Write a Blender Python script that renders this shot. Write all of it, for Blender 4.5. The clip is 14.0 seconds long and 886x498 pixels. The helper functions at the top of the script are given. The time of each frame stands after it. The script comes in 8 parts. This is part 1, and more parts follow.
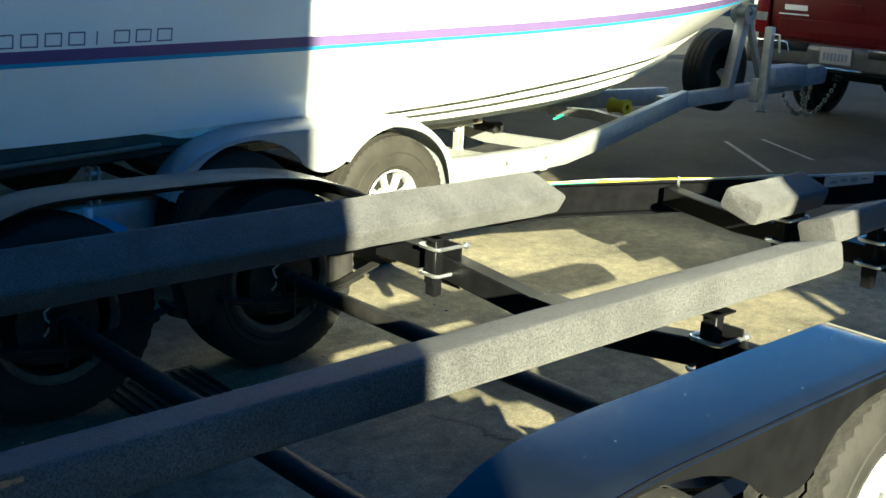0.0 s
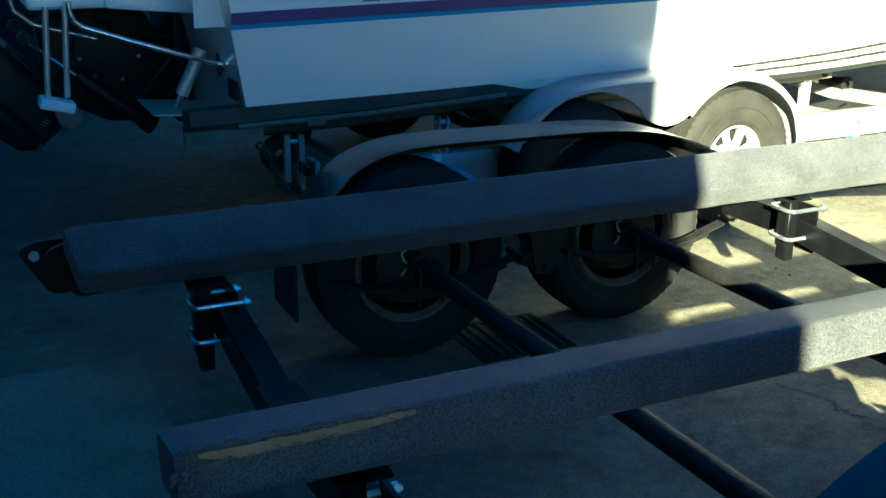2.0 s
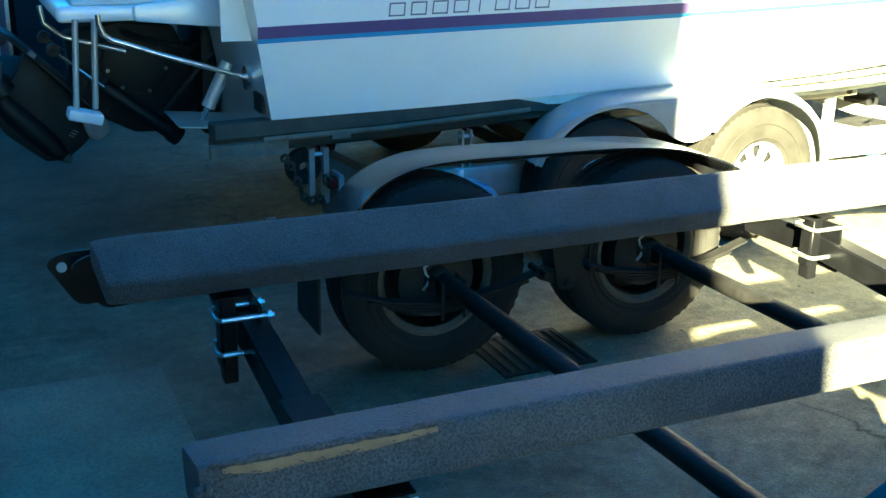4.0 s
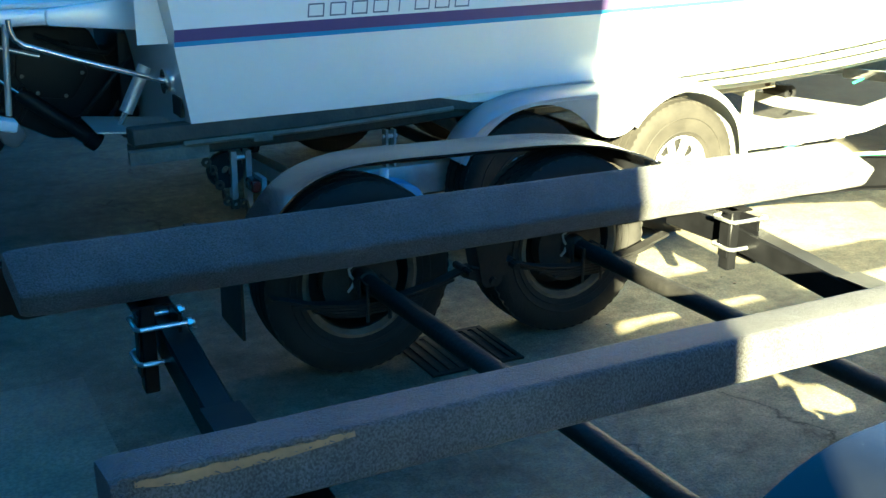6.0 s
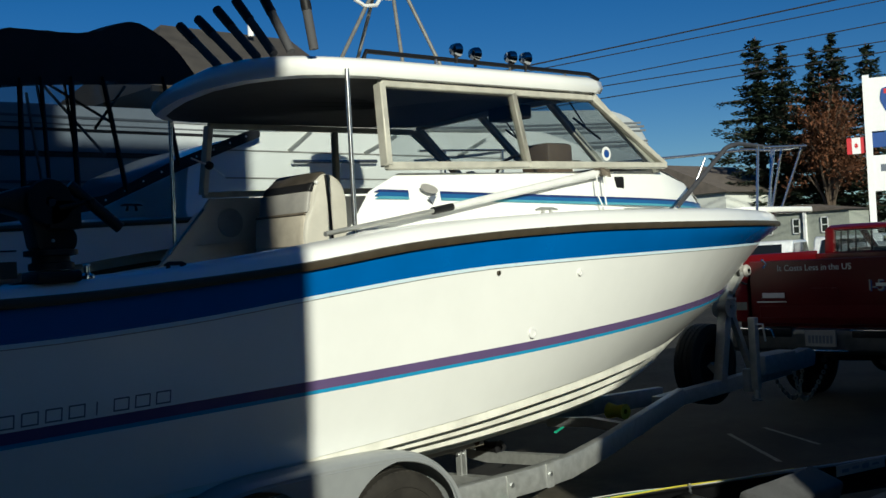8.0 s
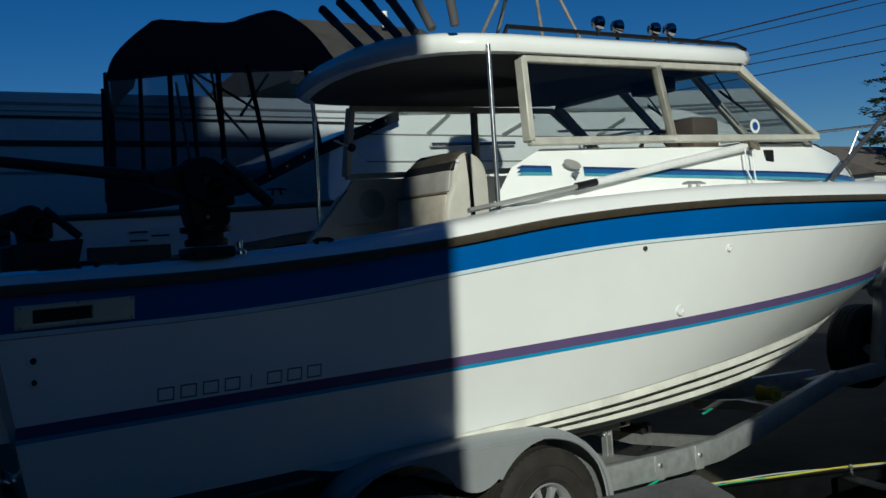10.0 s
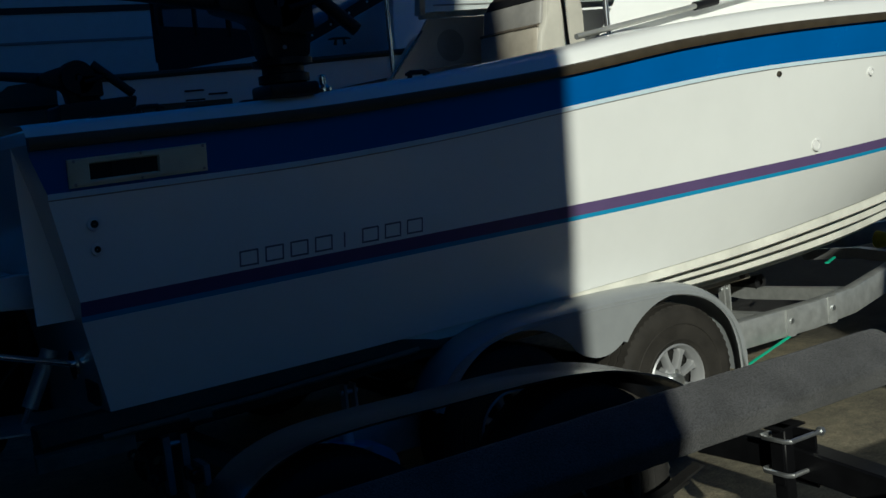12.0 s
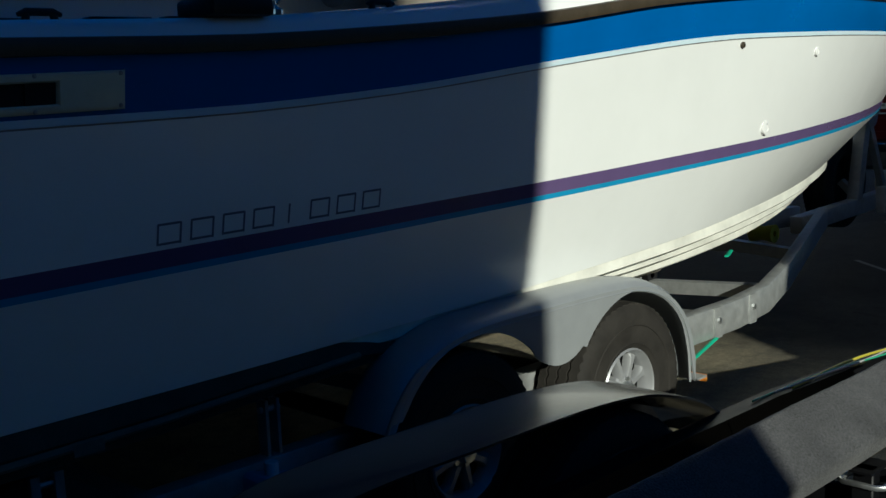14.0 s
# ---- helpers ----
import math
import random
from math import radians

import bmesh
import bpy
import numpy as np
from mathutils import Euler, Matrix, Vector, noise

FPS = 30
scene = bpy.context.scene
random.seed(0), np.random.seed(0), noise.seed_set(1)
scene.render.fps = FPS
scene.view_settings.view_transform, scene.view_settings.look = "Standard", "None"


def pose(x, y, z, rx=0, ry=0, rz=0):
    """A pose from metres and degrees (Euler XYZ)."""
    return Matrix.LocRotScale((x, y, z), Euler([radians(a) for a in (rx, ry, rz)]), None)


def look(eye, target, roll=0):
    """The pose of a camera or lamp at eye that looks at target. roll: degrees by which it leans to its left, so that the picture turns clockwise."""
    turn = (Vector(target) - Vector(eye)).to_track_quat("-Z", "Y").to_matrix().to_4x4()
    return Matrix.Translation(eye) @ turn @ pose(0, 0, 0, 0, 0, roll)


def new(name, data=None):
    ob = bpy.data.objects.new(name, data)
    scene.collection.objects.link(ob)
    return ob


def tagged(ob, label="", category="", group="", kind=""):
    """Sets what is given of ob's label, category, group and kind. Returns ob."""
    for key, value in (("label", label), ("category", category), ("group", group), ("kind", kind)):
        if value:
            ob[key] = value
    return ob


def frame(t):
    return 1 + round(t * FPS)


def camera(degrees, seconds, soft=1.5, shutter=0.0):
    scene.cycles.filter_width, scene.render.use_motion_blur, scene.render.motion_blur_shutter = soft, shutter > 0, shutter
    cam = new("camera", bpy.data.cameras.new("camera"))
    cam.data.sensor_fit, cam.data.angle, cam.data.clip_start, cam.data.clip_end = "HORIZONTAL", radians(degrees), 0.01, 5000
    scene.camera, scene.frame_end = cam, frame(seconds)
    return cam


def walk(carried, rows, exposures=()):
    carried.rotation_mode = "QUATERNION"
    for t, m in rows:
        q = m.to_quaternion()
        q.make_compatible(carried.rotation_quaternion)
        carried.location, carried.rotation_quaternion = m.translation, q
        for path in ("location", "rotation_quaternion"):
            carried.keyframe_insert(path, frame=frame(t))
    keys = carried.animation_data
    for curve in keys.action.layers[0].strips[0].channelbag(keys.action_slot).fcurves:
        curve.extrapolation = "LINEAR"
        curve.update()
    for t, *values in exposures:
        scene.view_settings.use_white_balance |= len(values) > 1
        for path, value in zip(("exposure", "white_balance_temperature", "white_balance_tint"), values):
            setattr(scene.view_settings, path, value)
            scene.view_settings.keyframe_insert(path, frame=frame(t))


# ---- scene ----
cam = camera(44.6, 14.0)
PATH = [
    (0, (1.406, 0.134, 1.591), (2.698, 1.558, 1.043), 2.7),
    (0.3, (1.414, 0.130, 1.589), (2.749, 1.519, 1.052), 1.7),
    (0.5, (1.42, 0.127, 1.588), (2.754, 1.513, 1.041), 1.2),
    (0.8, (1.393, 0.149, 1.592), (2.673, 1.577, 1.027), 1.1),
    (1, (1.375, 0.163, 1.595), (2.572, 1.654, 1.01), 1.0),
    (1.3, (1.351, 0.192, 1.587), (2.415, 1.772, 0.975), 0.5),
    (1.5, (1.335, 0.212, 1.582), (2.313, 1.837, 0.945), 0.5),
    (1.8, (1.313, 0.223, 1.584), (2.172, 1.905, 0.928), 0.6),
    (2, (1.298, 0.23, 1.585), (2.113, 1.937, 0.937), 0.7),
    (2.3, (1.284, 0.232, 1.581), (2.040, 1.951, 0.895), 0.4),
    (2.5, (1.274, 0.233, 1.579), (1.975, 1.975, 0.892), 0.4),
    (2.8, (1.269, 0.231, 1.590), (1.914, 1.997, 0.908), 0.7),
    (3, (1.266, 0.23, 1.598), (1.946, 1.995, 0.947), 1.4),
    (3.2, (1.279, 0.218, 1.604), (2.015, 1.967, 0.972), 1.3),
    (5.3, (1.298, 0.241, 1.594), (2.095, 1.962, 0.959), 0.9),
    (5.5, (1.31, 0.243, 1.584), (2.086, 1.971, 0.942), 0.5),
    (5.8, (1.321, 0.224, 1.600), (2.153, 1.927, 0.961), 0.5),
    (6, (1.328, 0.212, 1.611), (2.216, 1.888, 0.978), 0.6),
    (6.3, (1.342, 0.205, 1.635), (2.334, 1.845, 1.064), 0.2),
    (6.5, (1.351, 0.201, 1.651), (2.424, 1.817, 1.165), 0.1),
    (6.8, (1.382, 0.169, 1.671), (2.542, 1.765, 1.347), -1.1),
    (7, (1.403, 0.147, 1.685), (2.6, 1.728, 1.424), -2.1),
    (7.3, (1.401, 0.148, 1.684), (2.659, 1.692, 1.501), -2.8),
    (7.5, (1.4, 0.148, 1.684), (2.702, 1.661, 1.558), -3.0),
    (7.8, (1.394, 0.141, 1.682), (2.730, 1.629, 1.636), -3.1),
    (8, (1.39, 0.136, 1.68), (2.742, 1.61, 1.697), -3.2),
    (8.3, (1.386, 0.129, 1.681), (2.735, 1.605, 1.741), -3.2),
    (8.5, (1.384, 0.125, 1.682), (2.718, 1.613, 1.758), -3.1),
    (8.8, (1.379, 0.118, 1.681), (2.674, 1.641, 1.747), -2.9),
    (9, (1.376, 0.113, 1.68), (2.618, 1.679, 1.741), -2.8),
    (9.2, (1.373, 0.107, 1.68), (2.538, 1.732, 1.726), -3.3),
    (11.3, (1.375, 0.528, 1.498), (2.549, 2.146, 1.421), -4.3),
    (11.5, (1.427, 0.588, 1.507), (2.526, 2.254, 1.362), -5.9),
    (11.8, (1.489, 0.778, 1.505), (2.559, 2.455, 1.296), -8.3),
    (12, (1.529, 0.875, 1.515), (2.59, 2.556, 1.292), -6.3),
    (12.3, (1.484, 1.072, 1.532), (2.591, 2.728, 1.357), -3.9),
    (12.5, (1.442, 1.165, 1.551), (2.609, 2.778, 1.362), -3.0),
    (13, (1.393, 1.376, 1.542), (2.804, 2.777, 1.327), -1.4),
    (13.3, (1.430, 1.511, 1.519), (2.834, 2.916, 1.292), -2.8),
    (13.5, (1.5, 1.646, 1.517), (2.876, 3.07, 1.235), -2.0),
    (13.8, (1.536, 1.813, 1.502), (2.920, 3.224, 1.197), -2.1),
    (14, (1.529, 1.922, 1.486), (2.923, 3.323, 1.184), -2.5),
]
EXPOSURES = [
    (0, 2.8, 7200, -10), (0.5, 2.6, 7000, -11), (1, 2.5, 6950, -12), (1.5, 2.45, 6600, -17), (2, 3.25, 6700, -19), (2.5, 4.68, 7900, -18),
    (3, 4.92, 8700, -16), (5.5, 3.88, 8300, -19), (6, 4.38, 8350, -15), (6.5, 4.55, 8100, -10), (7, 3.15, 7500, -8), (7.5, 1.25, 6800, -2),
    (8, 0.12, 6100, 0), (8.5, -0.1, 5850, 0), (9, -0.2, 5700, 0), (11.5, -0.42, 5800, 0), (12, -0.3, 5850, 0), (12.5, 0.03, 5850, 0),
    (13, 0.05, 5750, 0), (13.5, 0.03, 5750, 0), (14, -0.03, 5800, 0)]
walk(cam, [(t, look(eye, target, roll)) for t, eye, target, roll in PATH], EXPOSURES)

# ---- world, sun ----
SUN_EL, SUN_SLOPE = 18.7, 0.572            # elevation; x run of the light for each metre of y
sun_dir = Vector((SUN_SLOPE, 1.0, 0.0)).normalized() * math.cos(radians(SUN_EL)) + Vector((0, 0, -math.sin(radians(SUN_EL))))
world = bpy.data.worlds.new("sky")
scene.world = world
world.use_nodes = True
wt = world.node_tree
sky = wt.nodes.new("ShaderNodeTexSky")
sky.sky_type = "NISHITA"
sky.sun_disc = False
sky.sun_elevation = radians(SUN_EL)
to_sun = -sun_dir
sky.sun_rotation = math.atan2(to_sun.x, to_sun.y)
sky.air_density, sky.dust_density, sky.ozone_density = 0.8, 0.0, 3.0
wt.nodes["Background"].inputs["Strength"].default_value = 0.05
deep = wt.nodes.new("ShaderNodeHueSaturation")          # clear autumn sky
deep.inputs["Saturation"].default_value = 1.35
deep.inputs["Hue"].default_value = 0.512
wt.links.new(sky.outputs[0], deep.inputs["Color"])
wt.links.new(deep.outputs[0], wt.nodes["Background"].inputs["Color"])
sun_data = bpy.data.lights.new("sun", "SUN")
sun_data.energy, sun_data.angle, sun_data.color = 5.0, radians(0.53), (1.0, 0.915, 0.76)
sun = new("sun", sun_data)
sun.matrix_world = look((0, -20, 15), Vector((0, -20, 15)) + sun_dir)

# ---- materials ----
def material(name, base, rough=0.5, metal=0.0, vary=0.12, scale=8.0, bump=0.0, bump_scale=60.0, coat=0.0, dark=None, spots=0.0, spread=0.0, fine=0.0):
    """A surface with broad stains and fine grain: base colour, its variation, roughness variation and relief."""
    m = bpy.data.materials.new(name)
    m.use_nodes = True
    nt = m.node_tree
    n, link = nt.nodes, nt.links.new
    b = n["Principled BSDF"]
    b.inputs["Metallic"].default_value = metal
    b.inputs["Coat Weight"].default_value = coat
    b.inputs["Coat Roughness"].default_value = 0.06
    tc = n.new("ShaderNodeTexCoord")
    big = n.new("ShaderNodeTexNoise")
    big.inputs["Scale"].default_value, big.inputs["Detail"].default_value, big.inputs["Roughness"].default_value = scale, 6, 0.62
    link(tc.outputs["Object"], big.inputs["Vector"])
    ramp = n.new("ShaderNodeValToRGB")
    low = dark if dark else tuple(c * (1 - vary) for c in base)
    ramp.color_ramp.elements[0].position, ramp.color_ramp.elements[0].color = 0.32, (*low, 1)
    ramp.color_ramp.elements[1].position, ramp.color_ramp.elements[1].color = 0.68, (*[min(1, c * (1 + vary * 0.5)) for c in base], 1)
    link(big.outputs["Fac"], ramp.inputs["Fac"])
    colour = ramp.outputs["Color"]
    small = n.new("ShaderNodeTexNoise")
    small.inputs["Scale"].default_value, small.inputs["Detail"].default_value = bump_scale, 3
    link(tc.outputs["Object"], small.inputs["Vector"])
    if fine:
        mix = n.new("ShaderNodeMix")
        mix.data_type, mix.blend_type = "RGBA", "MULTIPLY"
        mix.inputs["Factor"].default_value = fine
        sr = n.new("ShaderNodeValToRGB")
        sr.color_ramp.elements[0].position, sr.color_ramp.elements[0].color = 0.36, (0.25, 0.25, 0.25, 1)
        sr.color_ramp.elements[1].position, sr.color_ramp.elements[1].color = 0.62, (1.3, 1.3, 1.3, 1)
        link(small.outputs["Fac"], sr.inputs["Fac"])
        link(colour, mix.inputs["A"])
        link(sr.outputs["Color"], mix.inputs["B"])
        colour = mix.outputs["Result"]
    if spread:
        info = n.new("ShaderNodeObjectInfo")
        hsv = n.new("ShaderNodeHueSaturation")
        mr = n.new("ShaderNodeMapRange")
        mr.inputs["To Min"].default_value, mr.inputs["To Max"].default_value = 1 - spread, 1 + spread
        link(info.outputs["Random"], mr.inputs["Value"])
        link(mr.outputs["Result"], hsv.inputs["Value"])
        link(colour, hsv.inputs["Color"])
        colour = hsv.outputs["Color"]
    link(colour, b.inputs["Base Color"])
    rr = n.new("ShaderNodeMapRange")
    rr.inputs["To Min"].default_value, rr.inputs["To Max"].default_value = max(0.02, rough * 0.75), min(1, rough * 1.25)
    link(big.outputs["Fac"], rr.inputs["Value"])
    link(rr.outputs["Result"], b.inputs["Roughness"])
    if bump:
        bp = n.new("ShaderNodeBump")
        bp.inputs["Strength"].default_value, bp.inputs["Distance"].default_value = bump, 0.01
        link(small.outputs["Fac"], bp.inputs["Height"])
        link(bp.outputs["Normal"], b.inputs["Normal"])
    return m


def glass_material(name, tint, rough=0.0):
    """Thin pane: see-through with a reflecting surface."""
    m = bpy.data.materials.new(name)
    m.use_nodes = True
    nt = m.node_tree
    n, link = nt.nodes, nt.links.new
    n.remove(n["Principled BSDF"])
    tr, gl, mix, fr = (n.new(k) for k in ("ShaderNodeBsdfTransparent", "ShaderNodeBsdfGlossy", "ShaderNodeMixShader", "ShaderNodeLayerWeight"))
    tr.inputs["Color"].default_value = (*tint, 1)
    gl.inputs["Roughness"].default_value = rough
    power = n.new("ShaderNodeMath")
    power.operation, power.inputs[1].default_value = "POWER", 4.0
    fr.inputs["Blend"].default_value = 0.5
    link(fr.outputs["Facing"], power.inputs[0])
    gloss = n.new("ShaderNodeMapRange")
    gloss.inputs["To Min"].default_value, gloss.inputs["To Max"].default_value = 0.04, 0.9
    link(power.outputs[0], gloss.inputs["Value"])
    link(gloss.outputs["Result"], mix.inputs["Fac"])
    link(tr.outputs[0], mix.inputs[1])
    link(gl.outputs[0], mix.inputs[2])
    link(mix.outputs[0], n["Material Output"].inputs["Surface"])
    return m


def ground_material(name, pale, dark):
    m = bpy.data.materials.new(name)
    m.use_nodes = True
    nt = m.node_tree
    n, link = nt.nodes, nt.links.new
    b = n["Principled BSDF"]
    tc = n.new("ShaderNodeTexCoord")

    def noise_at(scale, detail=6, rough=0.6):
        k = n.new("ShaderNodeTexNoise")
        k.inputs["Scale"].default_value, k.inputs["Detail"].default_value, k.inputs["Roughness"].default_value = scale, detail, rough
        link(tc.outputs["Object"], k.inputs["Vector"])
        return k

    def ramp_of(src, stops):
        r = n.new("ShaderNodeValToRGB")
        e = r.color_ramp.elements
        e[0].position, e[0].color = stops[0][0], (*stops[0][1], 1)
        e[1].position, e[1].color = stops[-1][0], (*stops[-1][1], 1)
        for p, c in stops[1:-1]:
            e.new(p).color = (*c, 1)
        link(src, r.inputs["Fac"])
        return r

    def mul(a, c, f=1.0):
        x = n.new("ShaderNodeMix")
        x.data_type, x.blend_type = "RGBA", "MULTIPLY"
        x.inputs["Factor"].default_value = f
        link(a, x.inputs["A"])
        link(c, x.inputs["B"])
        return x.outputs["Result"]

    broad = noise_at(0.9)
    worn = [ramp_of(broad.outputs["Fac"], list(zip((0.3, 0.5, 0.72), tones))) for tones in (pale, dark)]
    sep = n.new("ShaderNodeSeparateXYZ")
    link(tc.outputs["Object"], sep.inputs[0])
    ragged = n.new("ShaderNodeMath")                     # the concrete ends raggedly towards the road
    ragged.operation = "MULTIPLY_ADD"
    link(noise_at(0.5).outputs["Fac"], ragged.inputs[0])
    ragged.inputs[1].default_value = 2.0
    link(sep.outputs["X"], ragged.inputs[2])
    side = n.new("ShaderNodeMapRange")
    side.inputs["From Min"].default_value, side.inputs["From Max"].default_value = 7.5, 8.3
    link(ragged.outputs[0], side.inputs["Value"])
    bounce_cut = n.new("ShaderNodeMapRange")                   # unseen strip along the walls, darkened to cut bounced sunlight
    bounce_cut.inputs["From Min"].default_value, bounce_cut.inputs["From Max"].default_value = 0.95, 0.6
    link(sep.outputs["Y"], bounce_cut.inputs["Value"])
    either = n.new("ShaderNodeMath")
    either.operation = "MAXIMUM"
    link(side.outputs["Result"], either.inputs[0])
    link(bounce_cut.outputs["Result"], either.inputs[1])
    west_shade = n.new("ShaderNodeMapRange")                   # shade behind the boats' sterns, put into the ground colour
    west_shade.inputs["From Min"].default_value, west_shade.inputs["From Max"].default_value = 3.9, 2.9
    west_shade.inputs["To Max"].default_value = 0.55
    link(ragged.outputs[0], west_shade.inputs["Value"])
    asphalt_and_shade = n.new("ShaderNodeMath")
    asphalt_and_shade.operation = "MAXIMUM"
    link(either.outputs[0], asphalt_and_shade.inputs[0])
    link(west_shade.outputs["Result"], asphalt_and_shade.inputs[1])
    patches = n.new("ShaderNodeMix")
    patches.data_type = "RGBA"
    link(asphalt_and_shade.outputs[0], patches.inputs["Factor"])
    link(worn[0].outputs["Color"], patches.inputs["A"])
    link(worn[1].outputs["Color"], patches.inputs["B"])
    stains = ramp_of(noise_at(3.2, 8, 0.7).outputs["Fac"], [(0.3, (0.5, 0.5, 0.5)), (0.46, (0.95, 0.95, 0.95)), (0.62, (1.1, 1.08, 1.05)), (0.8, (1.35, 1.32, 1.25))])
    grit_noise = noise_at(110, 4, 0.7)
    grit = ramp_of(grit_noise.outputs["Fac"], [(0.33, (0.55, 0.55, 0.56)), (0.52, (1, 1, 1)), (0.7, (1.35, 1.33, 1.28))])
    flecks = ramp_of(noise_at(16, 7, 0.75).outputs["Fac"], [(0.36, (0.68, 0.68, 0.68)), (0.5, (1, 1, 1)), (0.64, (1.45, 1.42, 1.35))])
    col = mul(mul(mul(patches.outputs["Result"], stains.outputs["Color"]), grit.outputs["Color"], 1.0), flecks.outputs["Color"], 0.75)
    vor = n.new("ShaderNodeTexVoronoi")
    vor.feature = "DISTANCE_TO_EDGE"
    vor.inputs["Scale"].default_value = 0.75
    wob = n.new("ShaderNodeVectorMath")
    wob.operation = "MULTIPLY_ADD"
    wn = noise_at(2.5)
    link(wn.outputs["Color"], wob.inputs[0])
    wob.inputs[1].default_value = (0.5, 0.5, 0)
    link(tc.outputs["Object"], wob.inputs[2])
    link(wob.outputs[0], vor.inputs["Vector"])
    crack = ramp_of(vor.outputs["Distance"], [(0.0, (0.35, 0.34, 0.33)), (0.006, (1, 1, 1))])
    keep = n.new("ShaderNodeMath")
    keep.operation = "GREATER_THAN"
    keep.inputs[1].default_value = 0.6
    link(noise_at(0.6).outputs["Fac"], keep.inputs[0])
    x = n.new("ShaderNodeMix")
    x.data_type, x.blend_type = "RGBA", "MULTIPLY"
    link(keep.outputs[0], x.inputs["Factor"])
    link(col, x.inputs["A"])
    link(crack.outputs["Color"], x.inputs["B"])
    link(x.outputs["Result"], b.inputs["Base Color"])
    b.inputs["Roughness"].default_value = 0.9
    bp = n.new("ShaderNodeBump")
    bp.inputs["Strength"].default_value, bp.inputs["Distance"].default_value = 0.5, 0.006
    link(grit_noise.outputs["Fac"], bp.inputs["Height"])
    link(bp.outputs["Normal"], b.inputs["Normal"])
    return m


def carpet_material(name, base):
    """Short marine carpet: matted pile with lighter fibre tips."""
    m = material(name, base, rough=0.97, vary=0.3, scale=6, bump=0.55, bump_scale=210, fine=0.6)
    m.node_tree.nodes["Principled BSDF"].inputs["Sheen Weight"].default_value = 0.08
    return m


# second tones: asphalt, deepened further for the shade around the truck
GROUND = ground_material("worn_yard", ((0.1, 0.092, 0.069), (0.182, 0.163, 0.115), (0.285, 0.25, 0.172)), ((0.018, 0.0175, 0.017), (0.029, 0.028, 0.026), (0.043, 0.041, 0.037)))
CONCRETE = material("pale_concrete", (0.185, 0.152, 0.11), 0.9, vary=0.6, scale=1.5, bump=0.4, bump_scale=90, fine=0.35)
LINE = material("faded_line_paint", (0.2, 0.195, 0.175), 0.8, vary=0.5, scale=30)
# for the unseen walls, kept dark so they bounce little light
STUCCO = material("low_bounce_wall", (0.085, 0.088, 0.096), 0.8, vary=0.1, bump=0.2)
GEL = material("white_gelcoat", (0.83, 0.835, 0.805), 0.22, vary=0.035, scale=2.2, coat=0.35)
GEL_LOW = material("white_gelcoat_bottom", (0.72, 0.71, 0.63), 0.4, vary=0.22, scale=5)
DECK = material("white_nonskid_deck", (0.74, 0.75, 0.72), 0.5, vary=0.06, scale=4, bump=0.2, bump_scale=300)
BLUE = material("blue_gelcoat_band", (0.003, 0.105, 0.36), 0.25, vary=0.08, scale=3, coat=0.05)
NAVY = material("navy_stripe", (0.02, 0.035, 0.13), 0.3, vary=0.08)
STRIPE_B = material("faded_blue_stripe", (0.02, 0.1, 0.26), 0.3, vary=0.1)
STRIPE_C = material("faded_cyan_stripe", (0.08, 0.28, 0.36), 0.35, vary=0.12)
PURPLE = material("purple_stripe", (0.12, 0.082, 0.19), 0.25, vary=0.06, coat=0.3)
CYAN = material("cyan_stripe", (0.03, 0.28, 0.5), 0.25, vary=0.06, coat=0.3)
GROOVE = material("dull_groove_line", (0.3, 0.29, 0.28), 0.5, vary=0.1)
PALE = material("pale_blue_pinstripe", (0.62, 0.76, 0.82), 0.3, vary=0.05)
RUB = material("brown_rub_rail_vinyl", (0.05, 0.038, 0.022), 0.55, vary=0.3, scale=14, bump=0.15)
GALV = material("galvanised_steel", (0.42, 0.43, 0.42), 0.48, metal=0.55, vary=0.2, scale=16, bump=0.08, bump_scale=120)
GALV_D = material("dull_grey_steel", (0.2, 0.2, 0.19), 0.6, metal=0.3, vary=0.3, scale=12, bump=0.1)
GALV_F = material("grey_fender_steel", (0.31, 0.325, 0.33), 0.42, metal=0.25, vary=0.08, scale=7, coat=0.15)
ZINC = material("bright_zinc_bolts", (0.62, 0.64, 0.64), 0.3, metal=0.9, vary=0.2, scale=30)
BLACK = material("black_trailer_paint", (0.005, 0.0052, 0.006), 0.4, vary=0.3, scale=12, coat=0.0, bump=0.03, bump_scale=40)
BLACK_F = material("gloss_black_fender_paint", (0.006, 0.008, 0.012), 0.24, vary=0.3, scale=4, coat=0.2, bump=0.02, bump_scale=30)
UNDER = material("dusty_black_steel", (0.013, 0.0125, 0.012), 0.6, vary=0.4, scale=14, bump=0.2)
CARPET = carpet_material("grey_bunk_carpet", (0.074, 0.074, 0.076))
WOOD = material("bare_pine", (0.25, 0.145, 0.075), 0.7, vary=0.3, scale=18, bump=0.2)
WOOD_D = material("shade_dark_wood", (0.05, 0.042, 0.032), 0.85, vary=0.4, scale=10, bump=0.3)
WOOD_G = material("weathered_wood", (0.15, 0.125, 0.095), 0.85, vary=0.35, scale=12, bump=0.3)
RUBBER_D = material("dusty_tyre_rubber", (0.026, 0.0235, 0.02), 0.8, vary=0.35, scale=9, bump=0.15, bump_scale=90)
RUBBER = material("black_tyre_rubber", (0.02, 0.019, 0.018), 0.75, vary=0.35, scale=9, bump=0.15, bump_scale=90)
RUBBER_T = material("dry_tyre_tread", (0.024, 0.023, 0.021), 0.9, vary=0.35, scale=14, bump=0.3)
RIM = material("silver_wheel_paint", (0.3, 0.305, 0.31), 0.4, metal=0.3, vary=0.1)
